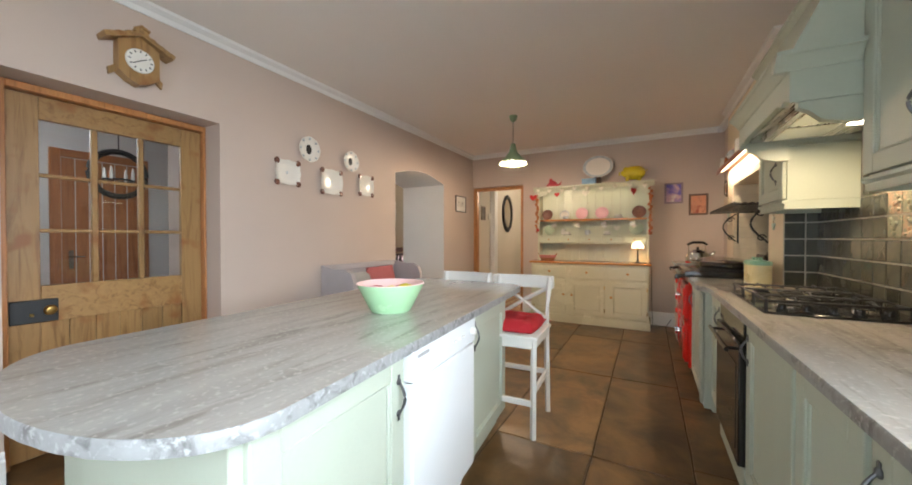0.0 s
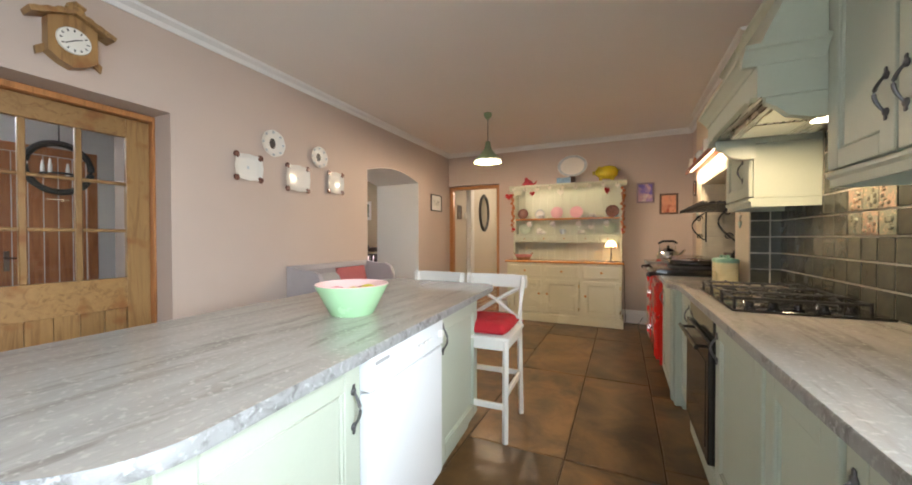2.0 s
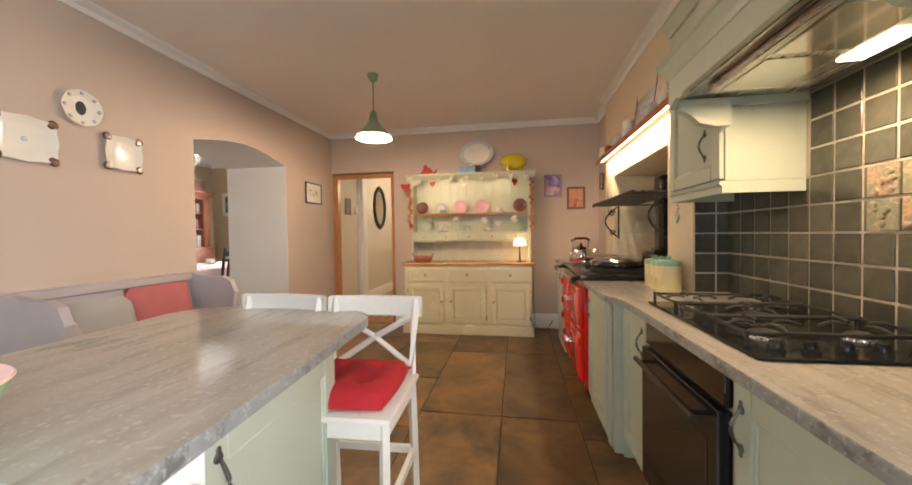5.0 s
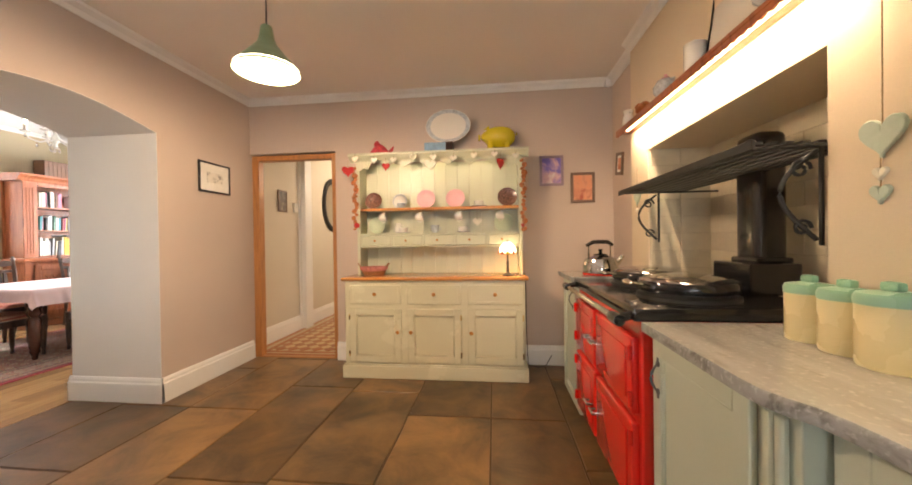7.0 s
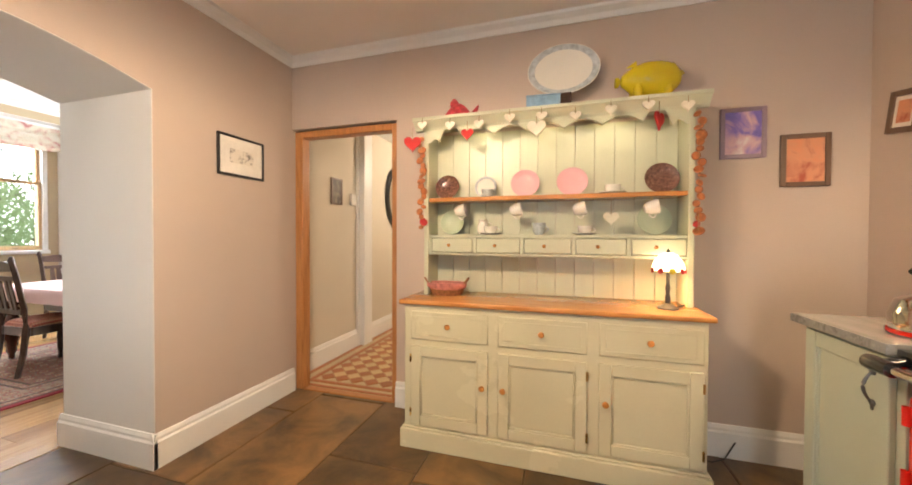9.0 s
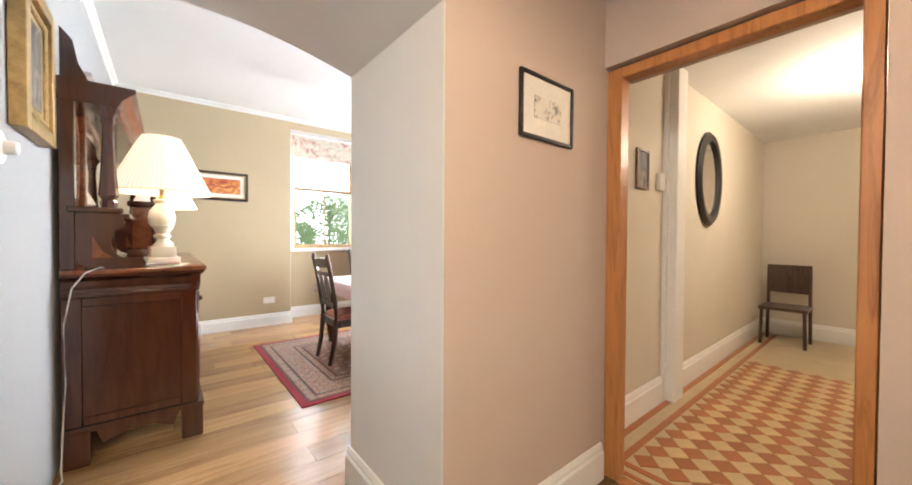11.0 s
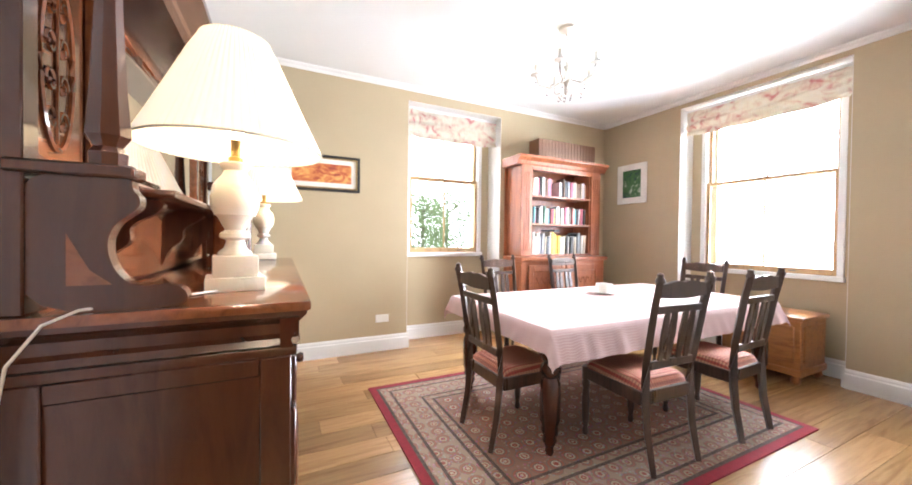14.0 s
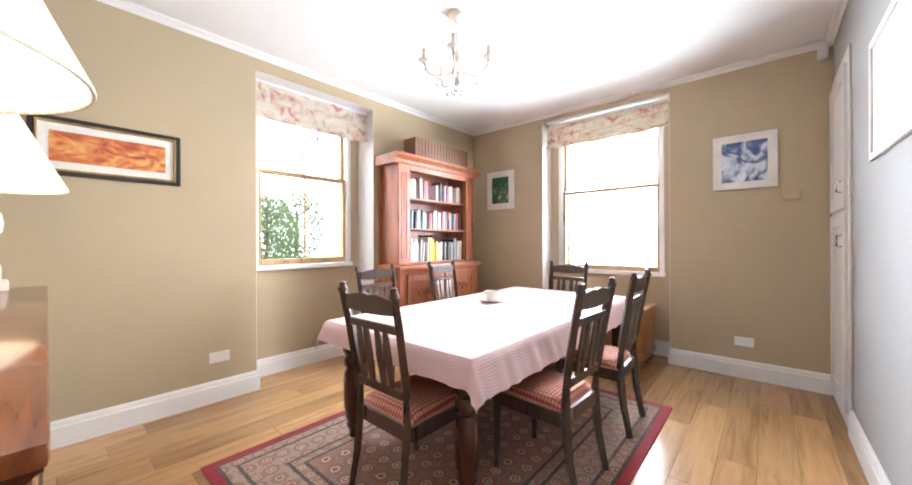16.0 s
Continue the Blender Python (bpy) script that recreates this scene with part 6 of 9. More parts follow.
for nm, yy, m_, lb, sz in (("cushion", 3.34, "pinkcush", "rose red cushion on the settle", 0.49), ("cushion", 2.95, "wall_s", "beige cushion on the settle", 0.45), ("cushion", 2.84, "lilac", "grey lilac cushion on the settle", 0.43)):
    cu = thing(nm, lb, "cushion", -2.60, yy, 0.44, 90, "settle cushions")
    bm = bm_new()
    n = 10
    for sgn in (-1, 1):
        grid = []
        for i in range(n + 1):
            for k in range(n + 1):
                u, v = -1 + 2 * i / n, -1 + 2 * k / n
                e = max(0, (1 - u ** 4) * (1 - v ** 4)) ** 0.5
                grid.append(bm.verts.new((u * sz / 2 * (1 - 0.06 * (1 - e)), -0.10 + sgn * (0.055 * e) + 0.10 * (v + 1) / 2, sz / 2 * (v + 1))))
        for i in range(n):
            for k in range(n):
                a = i * (n + 1) + k
                bm.faces.new((grid[a], grid[a + n + 1], grid[a + n + 2], grid[a + 1]))
    bmesh.ops.remove_doubles(bm, verts=bm.verts, dist=0.0005)
    bmesh.ops.recalc_face_normals(bm, faces=bm.faces)
    part("cover", bm, m_, cu, smooth=True)

# part-glazed plank door in its recess
fr = thing("door_1", "old waxed pine door with nine glass panes, closed", "door", -2.93, 0.685, 0, 90, kind="structure")
DW = 0.955
gx0, gx1, gz0, gz1 = 0.125, 0.825, 0.98, 1.93
boxpart("stile", (0.0, gx0, 0.0, 0.04, 0.01, 2.06), "pine", fr, 0.003)
boxpart("stile", (gx1, DW, 0.0, 0.04, 0.01, 2.06), "pine", fr, 0.003)
boxpart("top_rail", (gx0, gx1, 0.0, 0.04, gz1, 2.06), "pine_h", fr, 0.003)
boxpart("lock_rail", (gx0, gx1, 0.0, 0.04, 0.77, gz0), "pine_h", fr, 0.003)
boxpart("bottom_rail", (gx0, gx1, 0.0, 0.04, 0.01, 0.17), "pine_h", fr, 0.003)
w = (gx1 - gx0) / 6
for k in range(6):
    boxpart("plank", (gx0 + w * k, gx0 + w * (k + 1) - 0.003, 0.010, 0.034, 0.17, 0.77), "pine", fr, 0.003)
for k in range(1, 3):
    xx = gx0 + (gx1 - gx0) * k / 3
    boxpart("glazing_bar", (xx - 0.016, xx + 0.016, 0.004, 0.036, gz0, gz1), "pine", fr, 0.005)
for k in range(3):
    for q in range(1, 3):
        zz = gz0 + (gz1 - gz0) * q / 3
        xa = gx0 + (gx1 - gx0) * k / 3 + (0.016 if k else 0)
        xb = gx0 + (gx1 - gx0) * (k + 1) / 3 - (0.016 if k < 2 else 0)
        boxpart("glazing_bar", (xa, xb, 0.005, 0.035, zz - 0.011, zz + 0.011), "pine_h", fr, 0.005)
    for q in range(3):
        xa, xb = gx0 + (gx1 - gx0) * k / 3, gx0 + (gx1 - gx0) * (k + 1) / 3
        za, zb = gz0 + (gz1 - gz0) * q / 3, gz0 + (gz1 - gz0) * (q + 1) / 3
        g = boxpart("pane", (xa, xb, 0.018, 0.021, za, zb), "glass", fr, 0)
        g.visible_shadow = False
lk = boxpart("lock_plate", (0.005, 0.19, -0.018, 0.0, 0.775, 0.905), "cast", fr, 0.004, "black iron rim lock")
part("door_knob", lathe(bm_new(), [(0, -0.05), (0.020, -0.046), (0.028, -0.032), (0.020, -0.015), (0.010, -0.008), (0.016, 0)], 18, (0.15, -0.018, 0.845), "y"), "brass", lk, "oval brass knob", smooth=True)
part("keyhole", lathe(bm_new(), [(0, -0.004), (0.008, -0.004), (0.010, 0)], 12, (0.085, -0.018, 0.82), "y"), "brass", lk, smooth=True)
f2 = thing("door_frame_1", "dark brown wooden door lining in the recess", "door frame", 0, 0, 0, kind="structure")
boxpart("jamb", (-2.99, -2.885, 0.632, 0.682, 0.0, 2.105), "oakframe", f2, 0.004)
boxpart("jamb", (-2.99, -2.885, 1.642, 1.658, 0.0, 2.105), "oakframe", f2, 0.004)
boxpart("head", (-2.99, -2.885, 0.682, 1.642, 2.065, 2.105), "oakframe", f2, 0.004)

# doorway lining to the hall
f3 = thing("door_frame_2", "varnished orange-brown wooden door lining to the hall", "door frame", 0, 0, 0, kind="structure")
boxpart("jamb", (-2.699, -2.625, 6.06, 6.15, 0.0, 2.155), "oakframe", f3, 0.005)
boxpart("jamb", (-1.805, -1.752, 6.06, 6.15, 0.0, 2.155), "oakframe", f3, 0.005)
boxpart("head", (-2.625, -1.805, 6.06, 6.15, 2.10, 2.155), "oakframe", f3, 0.005)
boxpart("threshold", (-2.625, -1.805, 6.06, 6.13, -0.004, 0.008), "oakframe", f3, 0.005, "worn wooden threshold")

# canisters, kettle, shelf ornaments, hearts
def canister(x, y, r, h):
    c = thing("canister", "cream enamel canister with mint green lid", "canister", x, y, 0.9056, 0, "kitchen canisters")
    part("body", lathe(bm_new(), [(r * 0.97, 0), (r, 0.006), (r, h), (r * 0.95, h)], 36), "canister", c, smooth=True)
    part("lid", lathe(bm_new(), [(r * 1.03, h - 0.004), (r * 1.04, h + 0.012), (r * 0.96, h + 0.024), (r * 0.4, h + 0.030), (0, h + 0.030)], 36), "mint", c, "mint green lid", smooth=True)
    part("knob", box(bm_new(), -0.012, 0.012, -0.022, 0.022, h + 0.028, h + 0.052, 0.008, 2), "mint", c, smooth=True)


canister(0.850, 3.705, 0.060, 0.150)
canister(0.845, 3.580, 0.060, 0.150)
canister(0.835, 3.455, 0.066, 0.158)
kt = thing("kettle", "stainless steel whistling kettle with black handle", "kettle", 0.63, 5.13, 0.9646, 20)
part("body", lathe(bm_new(), [(0.095, 0), (0.105, 0.01), (0.108, 0.06), (0.092, 0.105), (0.05, 0.125), (0.045, 0.128)], 36), "chrome", kt, smooth=True)
part("base_ring", lathe(bm_new(), [(0.109, 0.004), (0.111, 0.010), (0.109, 0.016)], 36, cap=False), "red", kt, "red base ring", smooth=True)
part("lid", lathe(bm_new(), [(0.046, 0.126), (0.04, 0.134), (0.012, 0.140), (0.010, 0.15), (0.014, 0.165), (0, 0.168)], 24), "iron", kt, "black lid knob", smooth=True)
part("spout", tube(bm_new(), [(0.09, 0, 0.05), (0.13, 0, 0.08), (0.165, 0, 0.12)], [0.022, 0.018, 0.012], 12), "chrome", kt, smooth=True)
part("handle_arm", tube(bm_new(), [(-0.085, 0, 0.09), (-0.085, 0, 0.19)], 0.005, 8), "chrome", kt, smooth=True)
part("handle_arm", tube(bm_new(), [(0.075, 0, 0.09), (0.075, 0, 0.19)], 0.005, 8), "chrome", kt, smooth=True)
part("handle", tube(bm_new(), [(-0.10, 0, 0.19), (-0.05, 0, 0.212), (0.05, 0, 0.212), (0.09, 0, 0.19)], [0.010, 0.014, 0.014, 0.010], 10), "iron", kt, "black handle", smooth=True)
kt.scale = (1.12, 1.12, 1.12)
SH = 2.0575
pt = thing("pitcher", "white china jug on the mantel shelf", "jug", 0.895, 5.32, SH)
part("body", lathe(bm_new(), [(0.03, 0), (0.042, 0.03), (0.040, 0.07), (0.028, 0.10), (0.036, 0.13), (0.032, 0.13), (0, 0.05)], 18), "china", pt, smooth=True)
part("handle", tube(bm_new(), [(0, -0.03, 0.11), (0, -0.06, 0.09), (0, -0.055, 0.05), (0, -0.04, 0.04)], 0.005, 6), "china", pt, smooth=True)
fg = thing("ornament", "terracotta animal ornament on the mantel shelf", "ornament", 0.895, 5.05, SH)
bm = lathe(bm_new(), [(0, -0.07), (0.03, -0.05), (0.035, 0.0), (0.03, 0.05), (0, 0.07)], 14, (0, 0, 0.055), "y")
for a in (-0.035, 0.035):
    lathe(bm, [(0.012, 0), (0.012, 0.04)], 8, (0, a, 0))
lathe(bm, [(0, -0.03), (0.022, -0.015), (0.022, 0.015), (0, 0.03)], 10, (0, 0.065, 0.085), "y")
part("body", bm, "garland", fg, smooth=True)
tp = thing("teapot", "white and pink floral teapot on the mantel shelf", "teapot", 0.895, 4.72, SH)
part("body", lathe(bm_new(), [(0.04, 0), (0.065, 0.03), (0.068, 0.06), (0.045, 0.095), (0.03, 0.10)], 22), "chinab", tp, smooth=True)
part("lid", lathe(bm_new(), [(0.034, 0.098), (0.02, 0.112), (0.008, 0.115), (0.01, 0.13), (0, 0.132)], 16), "pink", tp, smooth=True)
part("spout", tube(bm_new(), [(0, 0.06, 0.04), (0, 0.09, 0.06), (0, 0.105, 0.09)], [0.014, 0.011, 0.008], 10), "chinab", tp, smooth=True)
part("handle", tube(bm_new(), [(0, -0.06, 0.08), (0, -0.10, 0.07), (0, -0.095, 0.035), (0, -0.065, 0.03)], 0.006, 8), "chinab", tp, smooth=True)
ct = thing("canister", "white enamel canister on the mantel shelf", "canister", 0.89, 4.40, SH)
part("body", lathe(bm_new(), [(0.045, 0), (0.05, 0.005), (0.05, 0.12), (0.048, 0.125)], 24), "china", ct, smooth=True)
part("lid", lathe(bm_new(), [(0.052, 0.122), (0.05, 0.135), (0.01, 0.142), (0.012, 0.155), (0, 0.158)], 24), "china", ct, smooth=True)
pt = thing("tray", "large white enamel tray leaning on the chimney breast", "tray", 0.93, 4.14, SH, 0)
pt.matrix_world = pose(0.918, 4.14, SH, 0, 8, 0)
bm = box(bm_new(), -0.006, 0.006, -0.22, 0.22, 0.0, 0.36, 0.005, 2)
part("plate", bm, "china", pt, smooth=True)
bm = tube(bm_new(), [(-0.008, -0.21, 0.01), (-0.008, 0.21, 0.01), (-0.008, 0.21, 0.35), (-0.008, -0.21, 0.35)], 0.008, 6, True)
part("rim", bm, "blackframe", pt, "dark rolled rim", smooth=True)
fl = thing("flower_bowl", "blue and white bowl on the mantel shelf", "bowl", 0.885, 3.88, SH)
part("body", lathe(bm_new(), [(0.03, 0), (0.065, 0.03), (0.075, 0.09), (0.07, 0.09), (0.055, 0.03), (0, 0.01)], 24), "chinab", fl, smooth=True)
dv = thing("dove", "white pottery dove on the mantel shelf", "ornament", 0.885, 3.64, SH)
bm = lathe(bm_new(), [(0.03, 0), (0.045, 0.03), (0.040, 0.07), (0.02, 0.105), (0.022, 0.13), (0.012, 0.15), (0, 0.155)], 16)
prism(bm, [(-0.09, 0.055), (-0.03, 0.03), (-0.03, 0.075)], "x", -0.012, 0.012)
part("body", bm, "china", dv, smooth=True)
h1 = heart("heart", 0.938, 3.585, 1.505, 0.125, "heartgreen", "large pale green wooden heart hanging on a cord", rz=E_FACE, group="wall hearts", string=0.38)
heart("heart", 0.938, 3.59, 1.40, 0.042, "heartwhite", "small white heart hanging under a green one", rz=E_FACE, group="wall hearts", string=0.05)
heart("heart", 0.938, 3.59, 1.345, 0.058, "heartgreen", "small pale green heart at the cord's end", rz=E_FACE, group="wall hearts", string=0.06)
heart("heart", 0.938, 5.27, 1.53, 0.12, "heartgreen", "pale green heart hanging beside the alcove", rz=E_FACE, group="wall hearts", string=0.22)
heart("heart", 0.938, 5.27, 1.43, 0.05, "heartwhite", "small white heart below the green one", rz=E_FACE, group="wall hearts", string=0.06)
al = thing("alarm_sensor", "small white alarm sensor in the ceiling corner", "sensor", 0.96, 6.0, 2.66, 0)
boxpart("body", (-0.025, 0.025, -0.03, 0.028, 0, 0.075), "plastic", al, 0.006)

# ---- dining room ----
def bands(name, c1, c2, c3, scale, rough=0.85):
    """Woven check: two sets of stripes that cross."""
    m = mat(name, c1, rough, bump=0.08, bscale=300)
    nt = m.node_tree
    N, L = nt.nodes.new, nt.links.new
    b = nt.nodes["Principled BSDF"]
    tc = [n for n in nt.nodes if n.type == "TEX_COORD"][0]
    w = []
    for d in ("X", "Y"):
        t = N("ShaderNodeTexWave")
        t.bands_direction = d
        t.inputs["Scale"].default_value, t.inputs["Distortion"].default_value = scale, 0.3
        L(tc.outputs["Object"], t.inputs["Vector"])
        r = N("ShaderNodeMapRange")
        r.inputs["From Min"].default_value, r.inputs["From Max"].default_value = 0.42, 0.58
        L(t.outputs["Fac"], r.inputs["Value"])
        w.append(r)
    m1 = N("ShaderNodeMix")
    m1.data_type = "RGBA"
    L(w[0].outputs["Result"], m1.inputs["Factor"])
    m1.inputs["A"].default_value, m1.inputs["B"].default_value = (*c1, 1), (*c2, 1)
    m2 = N("ShaderNodeMix")
    m2.data_type = "RGBA"
    m2.inputs["Factor"].default_value = 0.5
    f = N("ShaderNodeMath")
    f.operation = "MULTIPLY"
    f.inputs[1].default_value = 0.55
    L(w[1].outputs["Result"], f.inputs[0])
    L(f.outputs[0], m2.inputs["Factor"])
    L(m1.outputs["Result"], m2.inputs["A"])
    m2.inputs["B"].default_value = (*c3, 1)
    L(m2.outputs["Result"], b.inputs["Base Color"])
    return m


def motif(name, ground, colours, scale):
    """Carpet pattern: ringed medallions in rows, with small flowers between them."""
    m = mat(name, ground, 0.95, bump=0.2, bscale=320)
    nt = m.node_tree
    N, L = nt.nodes.new, nt.links.new
    b = nt.nodes["Principled BSDF"]
    tc = [n for n in nt.nodes if n.type == "TEX_COORD"][0]
    v = N("ShaderNodeTexVoronoi")
    v.inputs["Scale"].default_value, v.inputs["Randomness"].default_value = scale, 0.25
    L(tc.outputs["Object"], v.inputs["Vector"])
    r = N("ShaderNodeValToRGB")
    r.color_ramp.interpolation = "CONSTANT"
    e = r.color_ramp.elements
    stops = [0.0, 0.10, 0.17, 0.25, 0.30, 0.42, 0.47]
    while len(e) < len(stops):
        e.new(0.5)
    for i, s in enumerate(stops):
        e[i].position = s
        e[i].color = (*colours[i % len(colours)], 1)
    L(v.outputs["Distance"], r.inputs["Fac"])
    v2 = N("ShaderNodeTexVoronoi")
    v2.inputs["Scale"].default_value, v2.inputs["Randomness"].default_value = scale * 4.3, 0.6
    L(tc.outputs["Object"], v2.inputs["Vector"])
    r2 = N("ShaderNodeMapRange")
    r2.inputs["From Min"].default_value, r2.inputs["From Max"].default_value = 0.22, 0.30
    L(v2.outputs["Distance"], r2.inputs["Value"])
    mx = N("ShaderNodeMix")
    mx.data_type = "RGBA"
    L(r2.outputs["Result"], mx.inputs["Factor"])
    L(v2.outputs["Color"], mx.inputs["A"])
    L(r.outputs["Color"], mx.inputs["B"])
    mul = N("ShaderNodeMix")
    mul.data_type = "RGBA"
    mul.inputs["Factor"].default_value = 0.80
    L(mx.outputs["Result"], mul.inputs["A"])
    L(r.outputs["Color"], mul.inputs["B"])
    L(mul.outputs["Result"], b.inputs["Base Color"])
    return m


M["checkseat"] = bands("red_check_fabric", (0.36, 0.065, 0.042), (0.56, 0.30, 0.18), (0.13, 0.03, 0.028), 16)
M["rugfield"] = motif("rug_field", (0.10, 0.06, 0.04), [(0.50, 0.42, 0.30), (0.32, 0.09, 0.06), (0.50, 0.43, 0.31), (0.20, 0.15, 0.12), (0.33, 0.13, 0.09), (0.21, 0.165, 0.13), (0.30, 0.17, 0.12)], 8.5)
M["rugborder"] = motif("rug_main_border", (0.30, 0.24, 0.15), [(0.46, 0.38, 0.27), (0.30, 0.10, 0.07), (0.42, 0.34, 0.24), (0.22, 0.15, 0.11), (0.32, 0.15, 0.11), (0.26, 0.19, 0.14), (0.34, 0.25, 0.18)], 9.5)
M["rugline"] = mat("rug_guard_stripe", (0.07, 0.05, 0.04), 0.95, dark=0.6, light=2.2, scale=40, bump=0.2, bscale=300)
M["blind"] = art("floral_blind_fabric", [(0.74, 0.70, 0.60), (0.74, 0.69, 0.58), (0.73, 0.67, 0.54), (0.66, 0.50, 0.40), (0.54, 0.20, 0.20)], 9, 0.7)
nt_b = M["blind"].node_tree
tl_b, mx_b = nt_b.nodes.new("ShaderNodeBsdfTranslucent"), nt_b.nodes.new("ShaderNodeMixShader")
b_b = nt_b.nodes["Principled BSDF"]
nt_b.links.new(b_b.inputs["Base Color"].links[0].from_socket, tl_b.inputs["Color"])
mx_b.inputs[0].default_value = 0.14
nt_b.links.new(b_b.outputs[0], mx_b.inputs[1])
nt_b.links.new(tl_b.outputs[0], mx_b.inputs[2])
nt_b.links.new(mx_b.outputs[0], nt_b.nodes["Material Output"].inputs["Surface"])
M["floralpink"] = mat("blind_flower_print", (0.55, 0.16, 0.17), 0.85, dark=0.7, light=1.4, scale=30, bump=0.02)
M["oaksash"] = layered("light_oak_sash", (0.52, 0.33, 0.15), (0.36, 0.20, 0.08), 2.2, (8, 8, 0.8), 0.4, 0.5, 0.68, 1.4, 0.02)
M["backdrop"] = mat("bright_hazy_sky", (0.8, 0.85, 0.9), 1.0, bump=0.0, emit=(0.95, 0.98, 1.0, 4.0))

# rug in bands from the edge inwards
rg = thing("rug", "patterned red and beige wool rug with red border", "rug", -5.42, 6.3225, 0.0)
RW, RL = 0.95, 1.3075
last = 0.0
for k, (inset, m_) in enumerate(((0.0, "rugred"), (0.055, "rugline"), (0.075, "rugborder"), (0.135, "rugline"), (0.155, "rugborder"), (0.335, "rugline"), (0.355, "rugborder"), (0.405, "rugline"), (0.425, "rugfield"))):
    bm = box(bm_new(), -RW + inset, RW - inset, -RL + inset, RL - inset, 0.0 if k == 0 else 0.006, 0.010 + 0.0006 * k, 0)
    part("border" if k < 8 else "field", bm, m_, rg)


# dining chair
def dining_chair():
    c = thing("dining_chair", "dark carved wooden dining chair with red check seat", "chair", group="chairs round the table")
    for s in (-1, 1):
        bm = lathe(bm_new(), [(0.016, 0.0), (0.020, 0.02), (0.014, 0.05), (0.022, 0.10), (0.026, 0.22), (0.020, 0.30), (0.028, 0.33), (0.022, 0.35), (0.026, 0.37), (0.026, 0.44)], 14, (s * 0.205, -0.205, 0))
        part("leg", bm, "dark", c, smooth=True)
        bm = bm_new()
        pts = [(s * 0.185, 0.265, 0.0), (s * 0.185, 0.225, 0.20), (s * 0.185, 0.205, 0.42), (s * 0.19, 0.215, 0.60), (s * 0.20, 0.265, 0.90), (s * 0.205, 0.295, 1.04)]
        tube(bm, pts, [0.020, 0.024, 0.027, 0.025, 0.024, 0.022], 4)
        part("leg", bm, "dark", c)
        part("finial", lathe(bm_new(), [(0.024, 0), (0.026, 0.012), (0.016, 0.03), (0.018, 0.045), (0.0, 0.055)], 12, (s * 0.206, 0.297, 1.035)), "dark", c, smooth=True)
        boxpart("seat_rail", (s * 0.205 - 0.014, s * 0.205 + 0.014, -0.19, 0.20, 0.36, 0.435), "dark", c, 0.004)
    boxpart("seat_rail", (-0.19, 0.19, -0.222, -0.194, 0.36, 0.435), "dark", c, 0.004)
    boxpart("seat_rail", (-0.17, 0.17, 0.192, 0.216, 0.36, 0.435), "dark", c, 0.004)
    bm = bm_new()
    pts = []
    for i in range(21):
        u = -1 + i / 10
        pts.append((u * 0.185, 1.035 + 0.020 * math.cos(u * math.pi) * 0.5 - 0.012 * math.exp(-(u / 0.18) ** 2)))
    low = [(u * 0.185, 0.955 - 0.010 * math.cos(u * math.pi * 0.5)) for u in [1 - i / 10 for i in range(21)]]
    prism(bm, pts + low, "y", 0.268, 0.292)
    part("crest_rail", bm, "dark", c, "shaped and carved top rail")
    for k in range(7):
        bm = lathe(bm_new(), [(0, -0.006), (0.007, -0.004), (0.009, 0)], 8, (-0.12 + 0.04 * k, 0.268, 0.99), "y")
        part("carved_boss", bm, "dark", c, smooth=True)
    boxpart("cross_rail", (-0.18, 0.18, 0.258, 0.276, 0.865, 0.905), "dark", c, 0.004)
    boxpart("cross_rail", (-0.175, 0.175, 0.212, 0.232, 0.555, 0.60), "dark", c, 0.004)
    for k, xx in enumerate((-0.105, -0.045, 0.045, 0.105)):
        bm = bm_new()
        hw = 0.015 if abs(xx) > 0.08 else 0.017
        vs = [(xx - hw, 0.222, 0.60), (xx + hw, 0.222, 0.60), (xx + hw * 1.5, 0.246, 0.75), (xx - hw * 1.5, 0.246, 0.75), (xx + hw, 0.264, 0.87), (xx - hw, 0.264, 0.87)]
        a = [bm.verts.new(v) for v in vs]
        b2 = [bm.verts.new((v[0], v[1] + 0.012, v[2])) for v in vs]
        for q in (a, b2):
            bm.faces.new((q[0], q[1], q[2], q[3]))
            bm.faces.new((q[3], q[2], q[4], q[5]))
        for i, j in ((0, 3), (3, 5), (5, 4), (4, 2), (2, 1), (1, 0)):
            bm.faces.new((a[i], a[j], b2[j], b2[i]))
        bmesh.ops.recalc_face_normals(bm, faces=bm.faces)
        part("splat", bm, "dark", c)
    n = 14
    bm = bm_new()
    grid = []
    for i in range(n + 1):
        for k in range(n + 1):
            u, v = -1 + 2 * i / n, -1 + 2 * k / n
            e = max(0.0, (1 - u ** 6) * (1 - v ** 6)) ** 0.5
            grid.append(bm.verts.new((u * (0.222 - 0.015 * (v + 1) / 2), v * 0.21 - 0.012, 0.428 + 0.065 * e)))
    for i in range(n):
        for k in range(n):
            a = i * (n + 1) + k
            bm.faces.new((grid[a], grid[a + n + 1], grid[a + n + 2], grid[a + 1]))
    bmesh.ops.recalc_face_normals(bm, faces=bm.faces)
    part("seat", bm, "checkseat", c, "red check upholstered seat", smooth=True)
    return c


